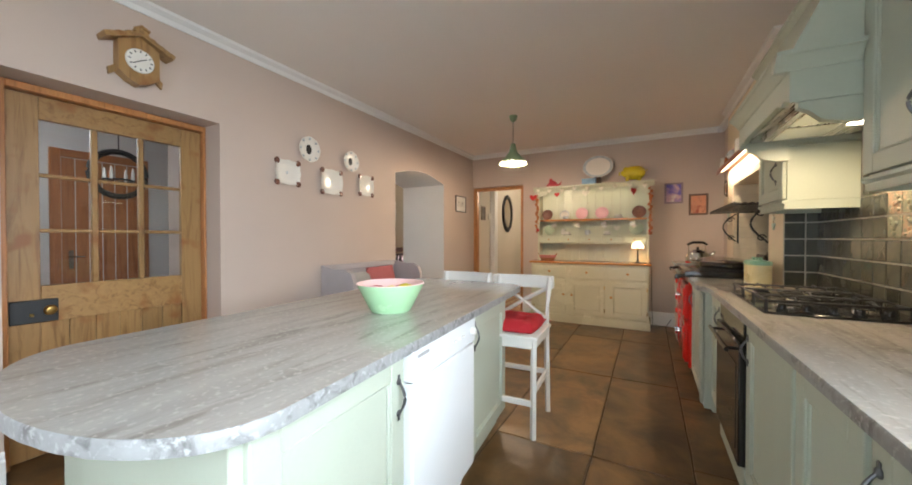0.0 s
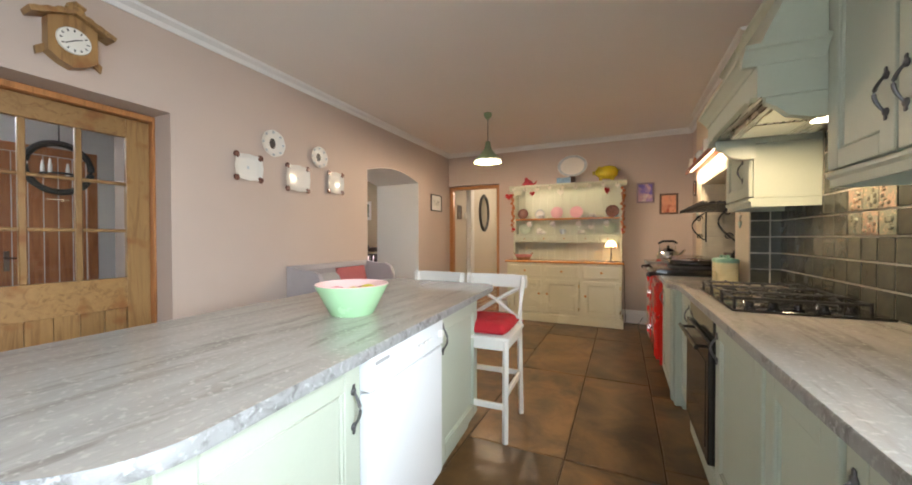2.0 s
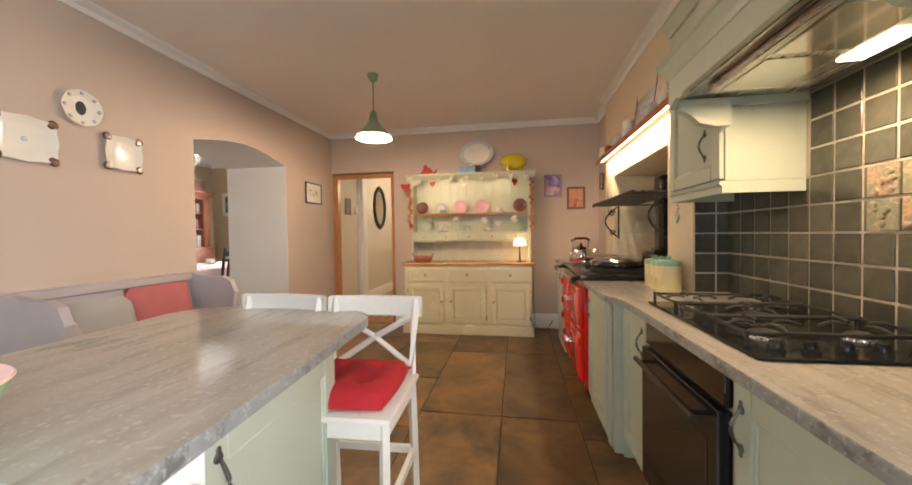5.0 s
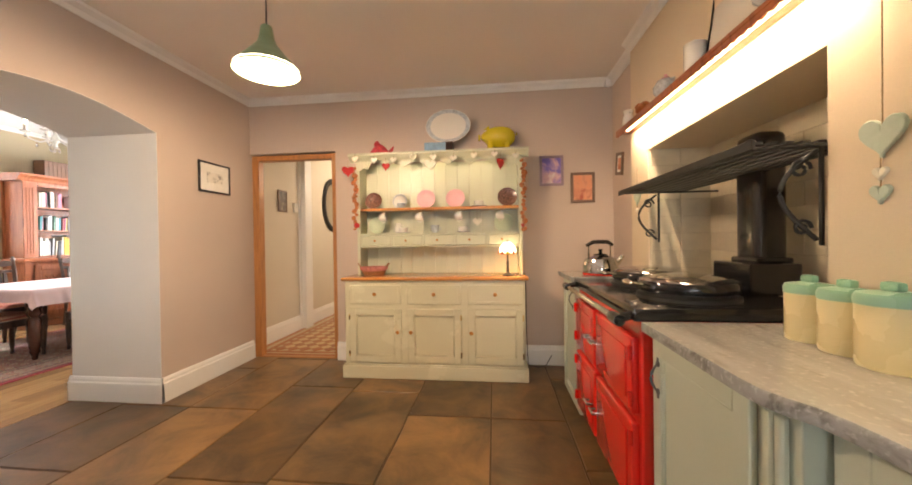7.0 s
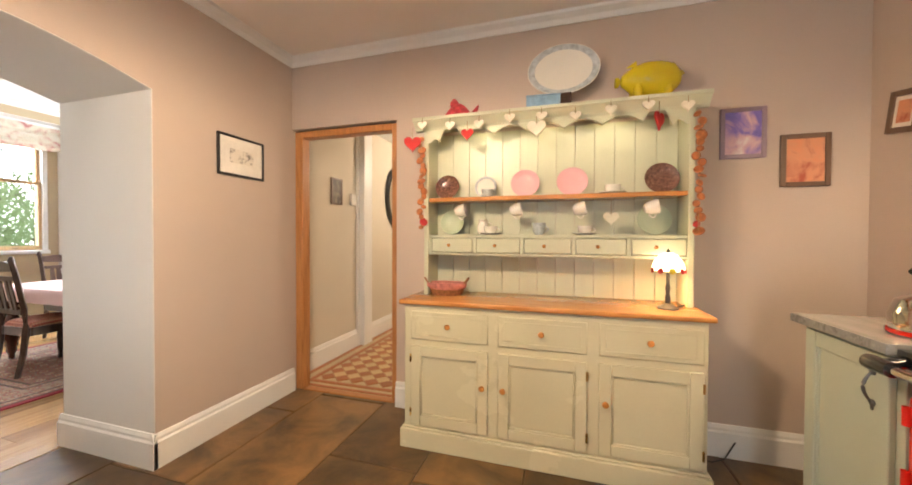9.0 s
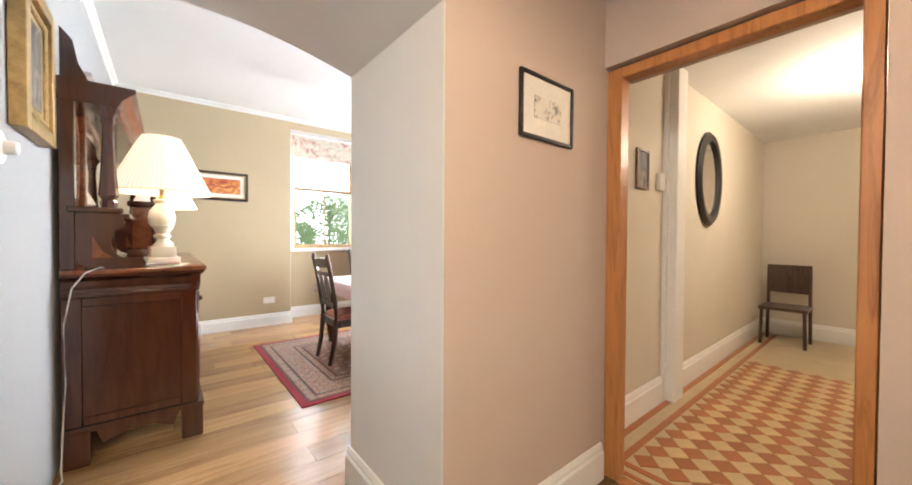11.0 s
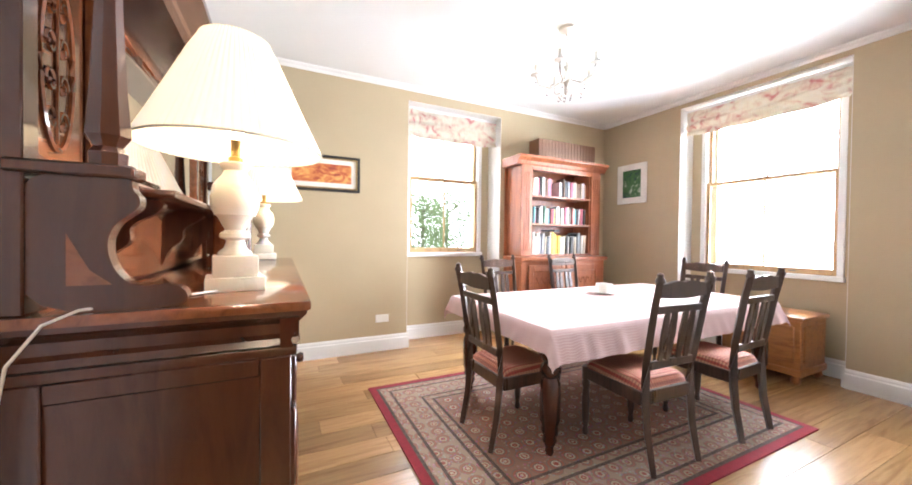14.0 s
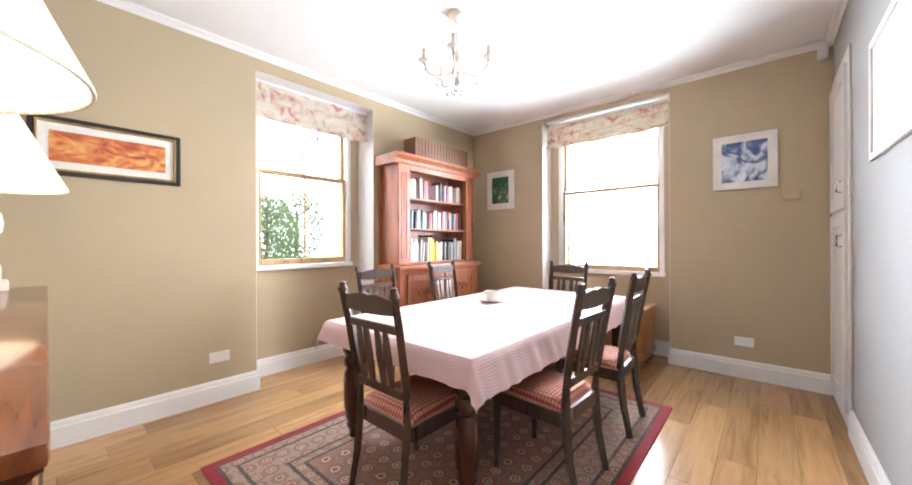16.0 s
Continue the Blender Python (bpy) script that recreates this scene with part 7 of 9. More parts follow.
RUGZ = 0.015
ch = dining_chair()
ch.matrix_world = pose(-5.355, 5.735, RUGZ, 0, 0, 180)
copy_thing(ch, pose(-4.875, 6.33, RUGZ, 0, 0, -92))
copy_thing(ch, pose(-4.865, 7.12, RUGZ, 0, 0, -88))
copy_thing(ch, pose(-6.50, 6.545, 0.0, 0, 0, 90))
copy_thing(ch, pose(-6.50, 7.49, 0.0, 0, 0, 91))
copy_thing(ch, pose(-5.62, 8.08, 0.0, 0, 0, 2))

# table
TX0, TX1, TY0, TY1 = -6.20, -4.925, 5.70, 8.16
tb = thing("dining_table", "dark mahogany extending dining table on turned legs", "table", (TX0 + TX1) / 2, (TY0 + TY1) / 2, 0)
tw, tl_ = (TX1 - TX0) / 2, (TY1 - TY0) / 2
boxpart("tabletop", (-tw, tw, -tl_, tl_, 0.735, 0.762), "mahog_bright", tb, 0.008, "", 2)
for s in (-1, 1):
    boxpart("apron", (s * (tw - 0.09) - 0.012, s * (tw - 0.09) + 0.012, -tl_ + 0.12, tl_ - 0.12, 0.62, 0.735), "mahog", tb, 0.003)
    boxpart("apron", (-tw + 0.12, tw - 0.12, s * (tl_ - 0.09) - 0.012, s * (tl_ - 0.09) + 0.012, 0.62, 0.735), "mahog", tb, 0.003)
    for q in (-1, 1):
        z0 = RUGZ if q < 0 else 0.0
        prof = [(0.018, z0), (0.026, z0 + 0.02), (0.022, 0.05), (0.030, 0.075), (0.042, 0.10), (0.036, 0.13), (0.050, 0.16), (0.046, 0.19), (0.058, 0.22), (0.060, 0.36), (0.056, 0.44), (0.042, 0.47),
                (0.060, 0.50), (0.060, 0.53), (0.044, 0.555), (0.062, 0.58), (0.066, 0.60), (0.066, 0.735)]
        part("leg", lathe(bm_new(), prof, 24, (s * (tw - (0.085 if s > 0 else 0.21)), q * (tl_ - 0.07), 0)), "mahog", tb, "turned mahogany leg", smooth=True)

# tablecloth
cl = thing("tablecloth", "pale pink cotton tablecloth draped over the table", "tablecloth", (TX0 + TX1) / 2, (TY0 + TY1) / 2, 0.762)
bm = bm_new()
over = 0.155
nx, ny = 60, 96
hw, hl = tw + 0.19, tl_ + 0.14
grid = []
for i in range(nx + 1):
    for k in range(ny + 1):
        x, y = -hw + 2 * hw * i / nx, -hl + 2 * hl * k / ny
        ox, oy = max(0.0, abs(x) - tw - 0.008), max(0.0, abs(y) - tl_ - 0.008)
        drop = math.hypot(ox, oy)
        px = max(-tw - 0.008, min(tw + 0.008, x)) + math.copysign(ox * 0.30, x)
        py = max(-tl_ - 0.008, min(tl_ + 0.008, y)) + math.copysign(oy * 0.30, y)
        if drop > 0:
            wob = 0.010 * drop / over * math.sin((x if oy > ox else y) * 17 + 1.3) + 0.006 * drop / over * math.sin((x if oy > ox else y) * 41)
            if oy >= ox:
                py += math.copysign(wob, y)
            else:
                px += math.copysign(wob, x)
        zz = 0.0045 - drop * 0.93 + (0.0012 * noise.noise(Vector((x * 6, y * 6, 0))) if drop == 0 else 0)
        grid.append(bm.verts.new((px, py, zz)))
for i in range(nx):
    for k in range(ny):
        a = i * (ny + 1) + k
        bm.faces.new((grid[a], grid[a + ny + 1], grid[a + ny + 2], grid[a + 1]))
bmesh.ops.recalc_face_normals(bm, faces=bm.faces)
bmesh.ops.solidify(bm, geom=bm.faces[:], thickness=0.002)
M["clothcheck"] = bands("pink_checked_cloth", (0.76, 0.60, 0.57), (0.66, 0.44, 0.42), (0.62, 0.40, 0.38), 60)
part("cloth", bm, "clothcheck", cl, smooth=True)
cup("teacup", -5.77, 7.06, 0.772, 0.048, 0.055, "china", "white flowered teacup and saucer on the tablecloth", saucer=True).scale = (1.6, 1.6, 1.6)

# sideboard with mirror back
SX0, SX1, SYB, SYF = -6.67, -4.49, 3.80, 4.44
sb = thing("sideboard", "polished mahogany sideboard with tall mirrored back", "sideboard", 0, 0, 0)
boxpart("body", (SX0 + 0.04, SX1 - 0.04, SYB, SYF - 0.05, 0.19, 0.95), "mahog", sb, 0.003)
boxpart("top", (SX0, SX1, SYB, SYF, 1.058, 1.087), "mahog_bright", sb, 0.008, "glossy red-brown top, reflected light in its colour", 2)
bm = bm_new()
prof = [(0.955, 0.045), (0.975, 0.052), (0.99, 0.045), (1.02, 0.040), (1.045, 0.012), (1.058, 0.008), (1.058, 0.08), (0.955, 0.08)]
prism(bm, [(SYF - d, z) for z, d in prof], "x", SX0 + 0.02, SX1 - 0.02)
prism(bm, [(SX1 - d, z) for z, d in prof], "y", SYB, SYF - 0.03)
prism(bm, [(SX0 + d, z) for z, d in prof], "y", SYB, SYF - 0.03)
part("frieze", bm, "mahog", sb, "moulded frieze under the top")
bm = bm_new()
box(bm, SX0 + 0.025, SX1 - 0.025, SYB, SYF - 0.035, 0.93, 0.957, 0.008, 2)
part("waist_moulding", bm, "mahog", sb, smooth=True)
bm = bm_new()
box(bm, SX0 + 0.01, SX1 - 0.01, SYB, SYF - 0.015, 0.19, 0.225, 0.010, 2)
part("base_moulding", bm, "mahog", sb, smooth=True)
for xx in (SX0 + 0.02, SX1 - 0.14):
    for yy in (SYB, SYF - 0.13):
        bm = bm_new()
        box(bm, xx, xx + 0.12, yy, yy + 0.11, 0.0, 0.19, 0.010, 2)
        part("foot", bm, "mahog", sb, smooth=True)
for xx, sgn in ((SX1 - 0.04, 1), (SX0 + 0.04, -1)):
    bm = bm_new()
    for a in ((SYB, SYB + 0.08, 0.225, 0.93), (SYF - 0.13, SYF - 0.05, 0.225, 0.93), (SYB + 0.08, SYF - 0.13, 0.225, 0.27), (SYB + 0.08, SYF - 0.13, 0.88, 0.93)):
        box(bm, min(xx, xx + sgn * 0.014), max(xx, xx + sgn * 0.014), a[0], a[1], a[2], a[3], 0.004)
    part("side_frame", bm, "mahog", sb, smooth=True)
    bm = prism(bm_new(), [(SYB + 0.13, 0.19), (SYB + 0.16, 0.11), (SYB + 0.25, 0.145), (SYB + 0.38, 0.145), (SYF - 0.17, 0.11), (SYF - 0.14, 0.19)], "x", min(xx, xx + sgn * 0.015), max(xx, xx + sgn * 0.015))
    part("shaped_apron", bm, "mahog", sb)
for k in range(3):
    x0 = SX0 + 0.06 + 0.69 * k
    d = boxpart("drawer", (x0, x0 + 0.67, SYF - 0.055, SYF - 0.035, 0.775, 0.915), "mahog", sb, 0.006)
    for q in (0.2, 0.47):
        bm = lathe(bm_new(), [(0.010, 0), (0.018, 0.016), (0.014, 0.028), (0, 0.03)], 14, (x0 + q, SYF - 0.035, 0.845), "y")
        part("drawer_knob", bm, "mahog", d, smooth=True)
    d = boxpart("door", (x0, x0 + 0.67, SYF - 0.055, SYF - 0.035, 0.24, 0.755), "mahog", sb, 0.006)
    boxpart("raised_panel", (x0 + 0.09, x0 + 0.58, SYF - 0.040, SYF - 0.025, 0.32, 0.675), "mahog_bright", d, 0.012, "", 2)
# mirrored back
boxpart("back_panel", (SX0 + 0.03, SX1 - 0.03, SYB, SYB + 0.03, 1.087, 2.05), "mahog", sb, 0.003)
# panel colour raised to stand in for lamp light falling on it
boxpart("lower_panel", (SX0 + 0.10, SX1 - 0.10, SYB + 0.03, SYB + 0.042, 1.10, 1.36), "mahog_bright", sb, 0.003, "polished panel behind the top, lamp glow in its colour")
boxpart("shelf", (SX0 + 0.30, SX1 - 0.32, SYB + 0.03, SYB + 0.26, 1.385, 1.41), "mahog", sb, 0.006, "", 2)
mr = boxpart("mirror", (SX0 + 0.42, SX1 - 0.42, SYB + 0.034, SYB + 0.040, 1.47, 1.96), "mirror", sb, 0, "bevelled mirror glass")
bm = bm_new()
for a in ((SX0 + 0.36, SX0 + 0.42, 1.41, 2.02), (SX1 - 0.42, SX1 - 0.36, 1.41, 2.02), (SX0 + 0.42, SX1 - 0.42, 1.41, 1.47), (SX0 + 0.42, SX1 - 0.42, 1.96, 2.02)):
    box(bm, a[0], a[1], SYB + 0.03, SYB + 0.062, a[2], a[3], 0.010, 2)
part("mirror_frame", bm, "mahog_bright", sb, smooth=True)
for xa, xb in ((SX0 + 0.05, SX0 + 0.33), (SX1 - 0.33, SX1 - 0.05)):
    boxpart("side_panel", (xa, xb, SYB + 0.03, SYB + 0.04, 1.43, 1.97), "mahog_bright", sb, 0.003, "carved side panel")
    cxm = (xa + xb) / 2
    bm = bm_new()
    tube(bm, [(cxm + 0.075 * math.cos(2 * math.pi * i / 32), SYB + 0.043, 1.70 + 0.22 * math.sin(2 * math.pi * i / 32)) for i in range(32)], 0.007, 6, True)
    for k in range(4):
        for s in (-1, 1):
            zc = 1.555 + 0.095 * k
            tube(bm, [(cxm + s * (0.028 + 0.024 * (1 - i / 16) * math.cos(i * 0.55)), SYB + 0.042, zc + 0.036 * (1 - i / 16) * math.sin(i * 0.55)) for i in range(14)], 0.0055, 5)
    tube(bm, [(cxm, SYB + 0.042, 1.50), (cxm, SYB + 0.044, 1.90)], 0.005, 6)
    part("carving", bm, "mahog_bright", sb, "carved leaf scrolls in an oval", smooth=True)
for xx in (SX0 + 0.045, SX1 - 0.045):
    # scrolled bracket, plinth, column, capital
    vol = [(0.0, 1.087), (0.30, 1.087), (0.318, 1.10), (0.32, 1.12), (0.305, 1.14), (0.27, 1.148), (0.235, 1.143), (0.205, 1.15), (0.18, 1.18), (0.166, 1.22),
           (0.166, 1.26), (0.18, 1.295), (0.205, 1.315), (0.225, 1.335), (0.225, 1.36), (0.21, 1.375), (0.21, 1.41), (0.0, 1.41)]
    part("fretwork", prism(bm_new(), [(SYB + 0.125, 1.27), (SYB + 0.125, 1.15), (SYB + 0.205, 1.15), (SYB + 0.165, 1.185)], "x", xx - 0.0235, xx + 0.0235), "mahog_bright", sb, "lighter pierced corner")
    bm = prism(bm_new(), [(SYB + 0.03 + p[0], p[1]) for p in smooth_loop(vol, 2)], "x", xx - 0.022, xx + 0.022)
    part("scroll_bracket", bm, "mahog", sb, "scrolled bracket")
    boxpart("pedestal", (xx - 0.045, xx + 0.045, SYB + 0.03, SYB + 0.25, 1.40, 1.43), "mahog", sb, 0.006)
    bm = lathe(bm_new(), [(0.036, 1.43), (0.038, 1.46), (0.028, 1.475), (0.044, 1.50), (0.036, 1.60), (0.027, 1.80), (0.027, 1.90), (0.036, 1.915), (0.028, 1.93), (0.045, 1.965), (0.055, 1.99)], 8, (xx, SYB + 0.19, 0))
    part("column", bm, "mahog", sb, "tapered octagonal column")
    boxpart("upright", (xx - 0.03, xx + 0.03, SYB, SYB + 0.06, 1.087, 2.05), "mahog", sb, 0.004)
bm = bm_new()
prof = [(0.0, 1.99), (0.23, 1.99), (0.245, 2.01), (0.25, 2.03), (0.29, 2.07), (0.31, 2.085), (0.31, 2.11), (0.0, 2.11)]
prism(bm, [(SYB + a, z) for a, z in prof], "x", SX0, SX1)
part("cornice", bm, "mahog", sb, "projecting moulded cornice")
bm = bm_new()
ped = [(SX0 + 0.25, 2.11)] + [(SX0 + 0.25 + (SX1 - SX0 - 0.5) * i / 30, 2.20 + 0.20 * math.sin(math.pi * i / 30) + 0.03 * math.sin(6 * math.pi * i / 30)) for i in range(31)] + [(SX1 - 0.25, 2.11)]
prism(bm, ped, "y", SYB, SYB + 0.05)
part("pediment", bm, "mahog", sb, "shaped pediment")
for xx in (SX0 + 0.10, SX1 - 0.10):
    bm = prism(bm_new(), [(SYB, 2.11), (SYB + 0.12, 2.11), (SYB + 0.07, 2.22), (SYB + 0.05, 2.34), (SYB, 2.40)], "x", xx - 0.02, xx + 0.02)
    part("side_scroll", bm, "mahog", sb)
for xx in (SX0 + 0.42, SX1 - 0.42, (SX0 + SX1) / 2):
    pts = [(SYB + 0.03, 1.12), (SYB + 0.05, 1.12), (SYB + 0.07, 1.20), (SYB + 0.13, 1.24), (SYB + 0.12, 1.30), (SYB + 0.20, 1.34), (SYB + 0.22, 1.385), (SYB + 0.03, 1.385)]
    part("shelf_bracket", prism(bm_new(), smooth_loop(pts, 2), "x", xx - 0.02, xx + 0.02), "mahog", sb, "pierced scroll bracket")


def big_lamp():
    l = thing("table_lamp", "cream alabaster urn lamp with pleated cream shade, lit", "lamp", group="sideboard lamps")
    boxpart("plinth", (-0.085, 0.085, -0.085, 0.085, 0.0, 0.045), "alabaster", l, 0.006, "", 2)
    boxpart("plinth", (-0.065, 0.065, -0.065, 0.065, 0.045, 0.115), "alabaster", l, 0.005, "", 2)
    prof = [(0.052, 0.115), (0.050, 0.125), (0.034, 0.140), (0.026, 0.165), (0.046, 0.175), (0.046, 0.188), (0.030, 0.20), (0.040, 0.22), (0.052, 0.245), (0.062, 0.25), (0.062, 0.257),
            (0.070, 0.27), (0.074, 0.31), (0.066, 0.35), (0.040, 0.385), (0.034, 0.40), (0.046, 0.415), (0.046, 0.425), (0.030, 0.43)]
    part("urn", lathe(bm_new(), prof, 32), "alabaster", l, "turned alabaster urn", smooth=True)
    part("neck", lathe(bm_new(), [(0.022, 0.43), (0.022, 0.445), (0.014, 0.45), (0.014, 0.50), (0.018, 0.505), (0, 0.51)], 16), "brass", l, "brass lamp neck", smooth=True)
    part("bulb", lathe(bm_new(), [(0.014, 0.505), (0.030, 0.54), (0.032, 0.57), (0.018, 0.60), (0, 0.605)], 16), "bulb", l, "lit bulb", smooth=True)
    bm = bm_new()
    n = 144
    rings = []
    for r, z in ((0.272, 0.468), (0.273, 0.474), (0.23, 0.565), (0.18, 0.675), (0.135, 0.775), (0.105, 0.832), (0.104, 0.838), (0.102, 0.838), (0.133, 0.772), (0.178, 0.672), (0.228, 0.562), (0.270, 0.470)):
        rings.append([bm.verts.new(((r + (0.004 if i % 2 else -0.002) * (0.4 + r * 2)) * math.cos(2 * math.pi * i / n), (r + (0.004 if i % 2 else -0.002) * (0.4 + r * 2)) * math.sin(2 * math.pi * i / n), z)) for i in range(n)])
    for a, b in zip(rings, rings[1:] + rings[:1]):
        for i in range(n):
            bm.faces.new((a[i], a[(i + 1) % n], b[(i + 1) % n], b[i]))
    bmesh.ops.recalc_face_normals(bm, faces=bm.faces)
    part("shade", bm, "shade", l, "pleated cream fabric shade")
    part("trim", tube(bm_new(), [(0.274 * math.cos(2 * math.pi * i / 48), 0.274 * math.sin(2 * math.pi * i / 48), 0.471) for i in range(48)], 0.004, 6, True), "cord", l, smooth=True)
    return l


bl = big_lamp()
bl.matrix_world = pose(-4.83, 4.22, 1.0872, 0, 0, 8)
copy_thing(bl, pose(-6.56, 4.235, 1.0872, 0, 0, 4))
bm = tube(bm_new(), [(-4.76, 4.20, 1.094), (-4.66, 4.10, 1.094), (-4.56, 4.02, 1.095), (-4.50, 3.95, 1.095), (-4.478, 3.90, 1.07), (-4.470, 3.85, 0.99), (-4.472, 3.82, 0.80), (-4.468, 3.825, 0.5), (-4.46, 3.815, 0.25), (-4.44, 3.81, 0.05), (-4.40, 3.82, 0.012), (-4.30, 3.80, 0.012)], 0.0034, 8)
tagged(part("lamp_cord", bm, "cord", None, smooth=True), "white lamp cord trailing over the sideboard's end", "cable")
# mantel clock on the sideboard
mc = thing("mantel_clock", "dark carved wooden mantel clock with turned finials", "clock", -5.98, 4.09, 1.0872, 180)
mc.scale = (1.3, 1.3, 1.35)
boxpart("base", (-0.16, 0.16, -0.08, 0.08, 0, 0.05), "mahog", mc, 0.010, "", 2)
boxpart("case", (-0.12, 0.12, -0.06, 0.06, 0.05, 0.32), "mahog_bright", mc, 0.005)
boxpart("cornice", (-0.15, 0.15, -0.08, 0.08, 0.32, 0.355), "mahog", mc, 0.010, "", 2)
part("dial", lathe(bm_new(), [(0, -0.008), (0.075, -0.008), (0.08, 0)], 28, (0, -0.06, 0.20), "y"), "china", mc, "white dial", smooth=True)
for s in (-1, 1):
    part("column", lathe(bm_new(), [(0.018, 0.05), (0.012, 0.08), (0.016, 0.18), (0.012, 0.29), (0.018, 0.32)], 12, (s * 0.132, -0.055, 0)), "mahog", mc, smooth=True)
    part("finial", lathe(bm_new(), [(0.012, 0.355), (0.02, 0.375), (0.010, 0.395), (0.013, 0.41), (0, 0.43)], 12, (s * 0.12, -0.05, 0)), "mahog", mc, smooth=True)

# bookcase
BX, BY0, BY1 = -7.0, 6.98, 8.38
bc = thing("bookcase", "red-brown pine bookcase over a panelled cupboard", "bookcase", 0, 0, 0)
boxpart("back", (-7.33, -7.31, BY0, BY1, 0.0, 2.30), "redwood", bc, 0)
for ya, yb in ((BY0 + 0.03, BY0 + 0.20), (BY1 - 0.20, BY1 - 0.03)):
    boxpart("stile", (BX - 0.025, BX, ya, yb, 1.05, 2.20), "redwood", bc, 0.004)
    bm = bm_new()
    for k in range(3):
        box(bm, BX, BX + 0.006, ya + 0.035 + 0.036 * k, ya + 0.058 + 0.036 * k, 1.12, 2.10, 0.004)
    part("reeding", bm, "redwood", bc, smooth=True)
for ya in (BY0 + 0.03, BY1 - 0.05):
    boxpart("side", (-7.31, BX - 0.025, ya, ya + 0.02, 1.05, 2.20), "redwood", bc, 0)
for ya in (BY0 + 0.195, BY1 - 0.215):
    boxpart("inner_side", (-7.31, BX - 0.025, ya, ya + 0.018, 1.08, 2.16), "redwood", bc, 0)
boxpart("top_rail", (BX - 0.025, BX, BY0 + 0.20, BY1 - 0.20, 2.13, 2.20), "redwood", bc, 0.004)
for zz in (1.05, 1.445, 1.80):
    boxpart("shelf", (-7.31, BX - 0.012, BY0 + 0.19, BY1 - 0.19, zz, zz + 0.024), "redwood", bc, 0.003)
bm = bm_new()
prof = [(0.0, 2.19), (0.012, 2.20), (0.03, 2.235), (0.07, 2.265), (0.08, 2.27), (0.08, 2.30), (-0.33, 2.30), (-0.33, 2.19)]
prism(bm, [(BX + a, z) for a, z in prof], "y", BY0 - 0.045, BY1 + 0.045)
part("cornice", bm, "redwood", bc, "projecting moulded cornice")
boxpart("cupboard", (-7.31, BX + 0.055, BY0, BY1, 0.10, 0.99), "redwood", bc, 0.004)
boxpart("cupboard_top", (-7.31, BX + 0.095, BY0 - 0.03, BY1 + 0.03, 0.99, 1.045), "redwood", bc, 0.012, "", 2)
boxpart("plinth", (-7.31, BX + 0.075, BY0 - 0.01, BY1 + 0.01, 0.0, 0.10), "redwood", bc, 0.006)
for k in range(2):
    ya = BY0 + 0.10 + 0.605 * k
    bm = bm_new()
    for a in ((ya, ya + 0.075, 0.16, 0.94), (ya + 0.52, ya + 0.595, 0.16, 0.94), (ya + 0.075, ya + 0.52, 0.16, 0.24), (ya + 0.075, ya + 0.52, 0.86, 0.94)):
        box(bm, BX + 0.055, BX + 0.075, a[0], a[1], a[2], a[3], 0.004)
    d = part("door", bm, "redwood", bc, smooth=True)
    boxpart("carved_panel", (BX + 0.055, BX + 0.062, ya + 0.075, ya + 0.52, 0.24, 0.86), "redwood", d, 0.002)
    bm = bm_new()
    for q in range(4):
        tube(bm, [(BX + 0.064, ya + 0.13 + 0.085 * q, 0.78), (BX + 0.068, ya + 0.17 + 0.085 * q, 0.70), (BX + 0.064, ya + 0.21 + 0.085 * q, 0.78)], 0.006, 6)
    part("carving", bm, "redwood", d, smooth=True)
    bm = lathe(bm_new(), [(0.010, 0), (0.016, 0.015), (0.012, 0.028), (0, 0.03)], 12, (BX + 0.075, ya + (0.56 if k == 0 else 0.035), 0.55), "x")
    part("knob", bm, "brass", d, smooth=True)

# books
rng = random.Random(11)
BOOKC = {"red": (0.30, 0.04, 0.04), "navy": (0.03, 0.05, 0.14), "green": (0.05, 0.14, 0.07), "black": (0.02, 0.02, 0.02), "white": (0.66, 0.64, 0.58), "cream": (0.60, 0.52, 0.38), "yellow": (0.62, 0.45, 0.03),
         "pink": (0.50, 0.10, 0.16), "grey": (0.32, 0.32, 0.33), "brown": (0.16, 0.07, 0.03), "teal": (0.06, 0.22, 0.24), "orange": (0.50, 0.17, 0.03)}
for k_, c_ in BOOKC.items():
    M["book_" + k_] = mat("book_cover_" + k_, c_, 0.5, dark=0.85, light=1.15, scale=12, bump=0.02)


def book(x, y, z, th, h, d, colour, lean, group):
    """One upright book, spine towards +x, with its page block set in."""
    bm = bm_new()
    box(bm, -d, 0.0, 0, th, 0, h, 0.0015)
    b = part("book", bm, "book_" + colour, None)
    b.data.materials.append(M["paper"])
    for f in b.data.polygons:
        if f.normal.z > 0.9 and f.area > th * d * 0.5:
            f.material_index = 1
    b.matrix_world = pose(x, y, z, lean, 0, 0)
    return tagged(b, colour + " bound book standing on the bookcase", "book", group)


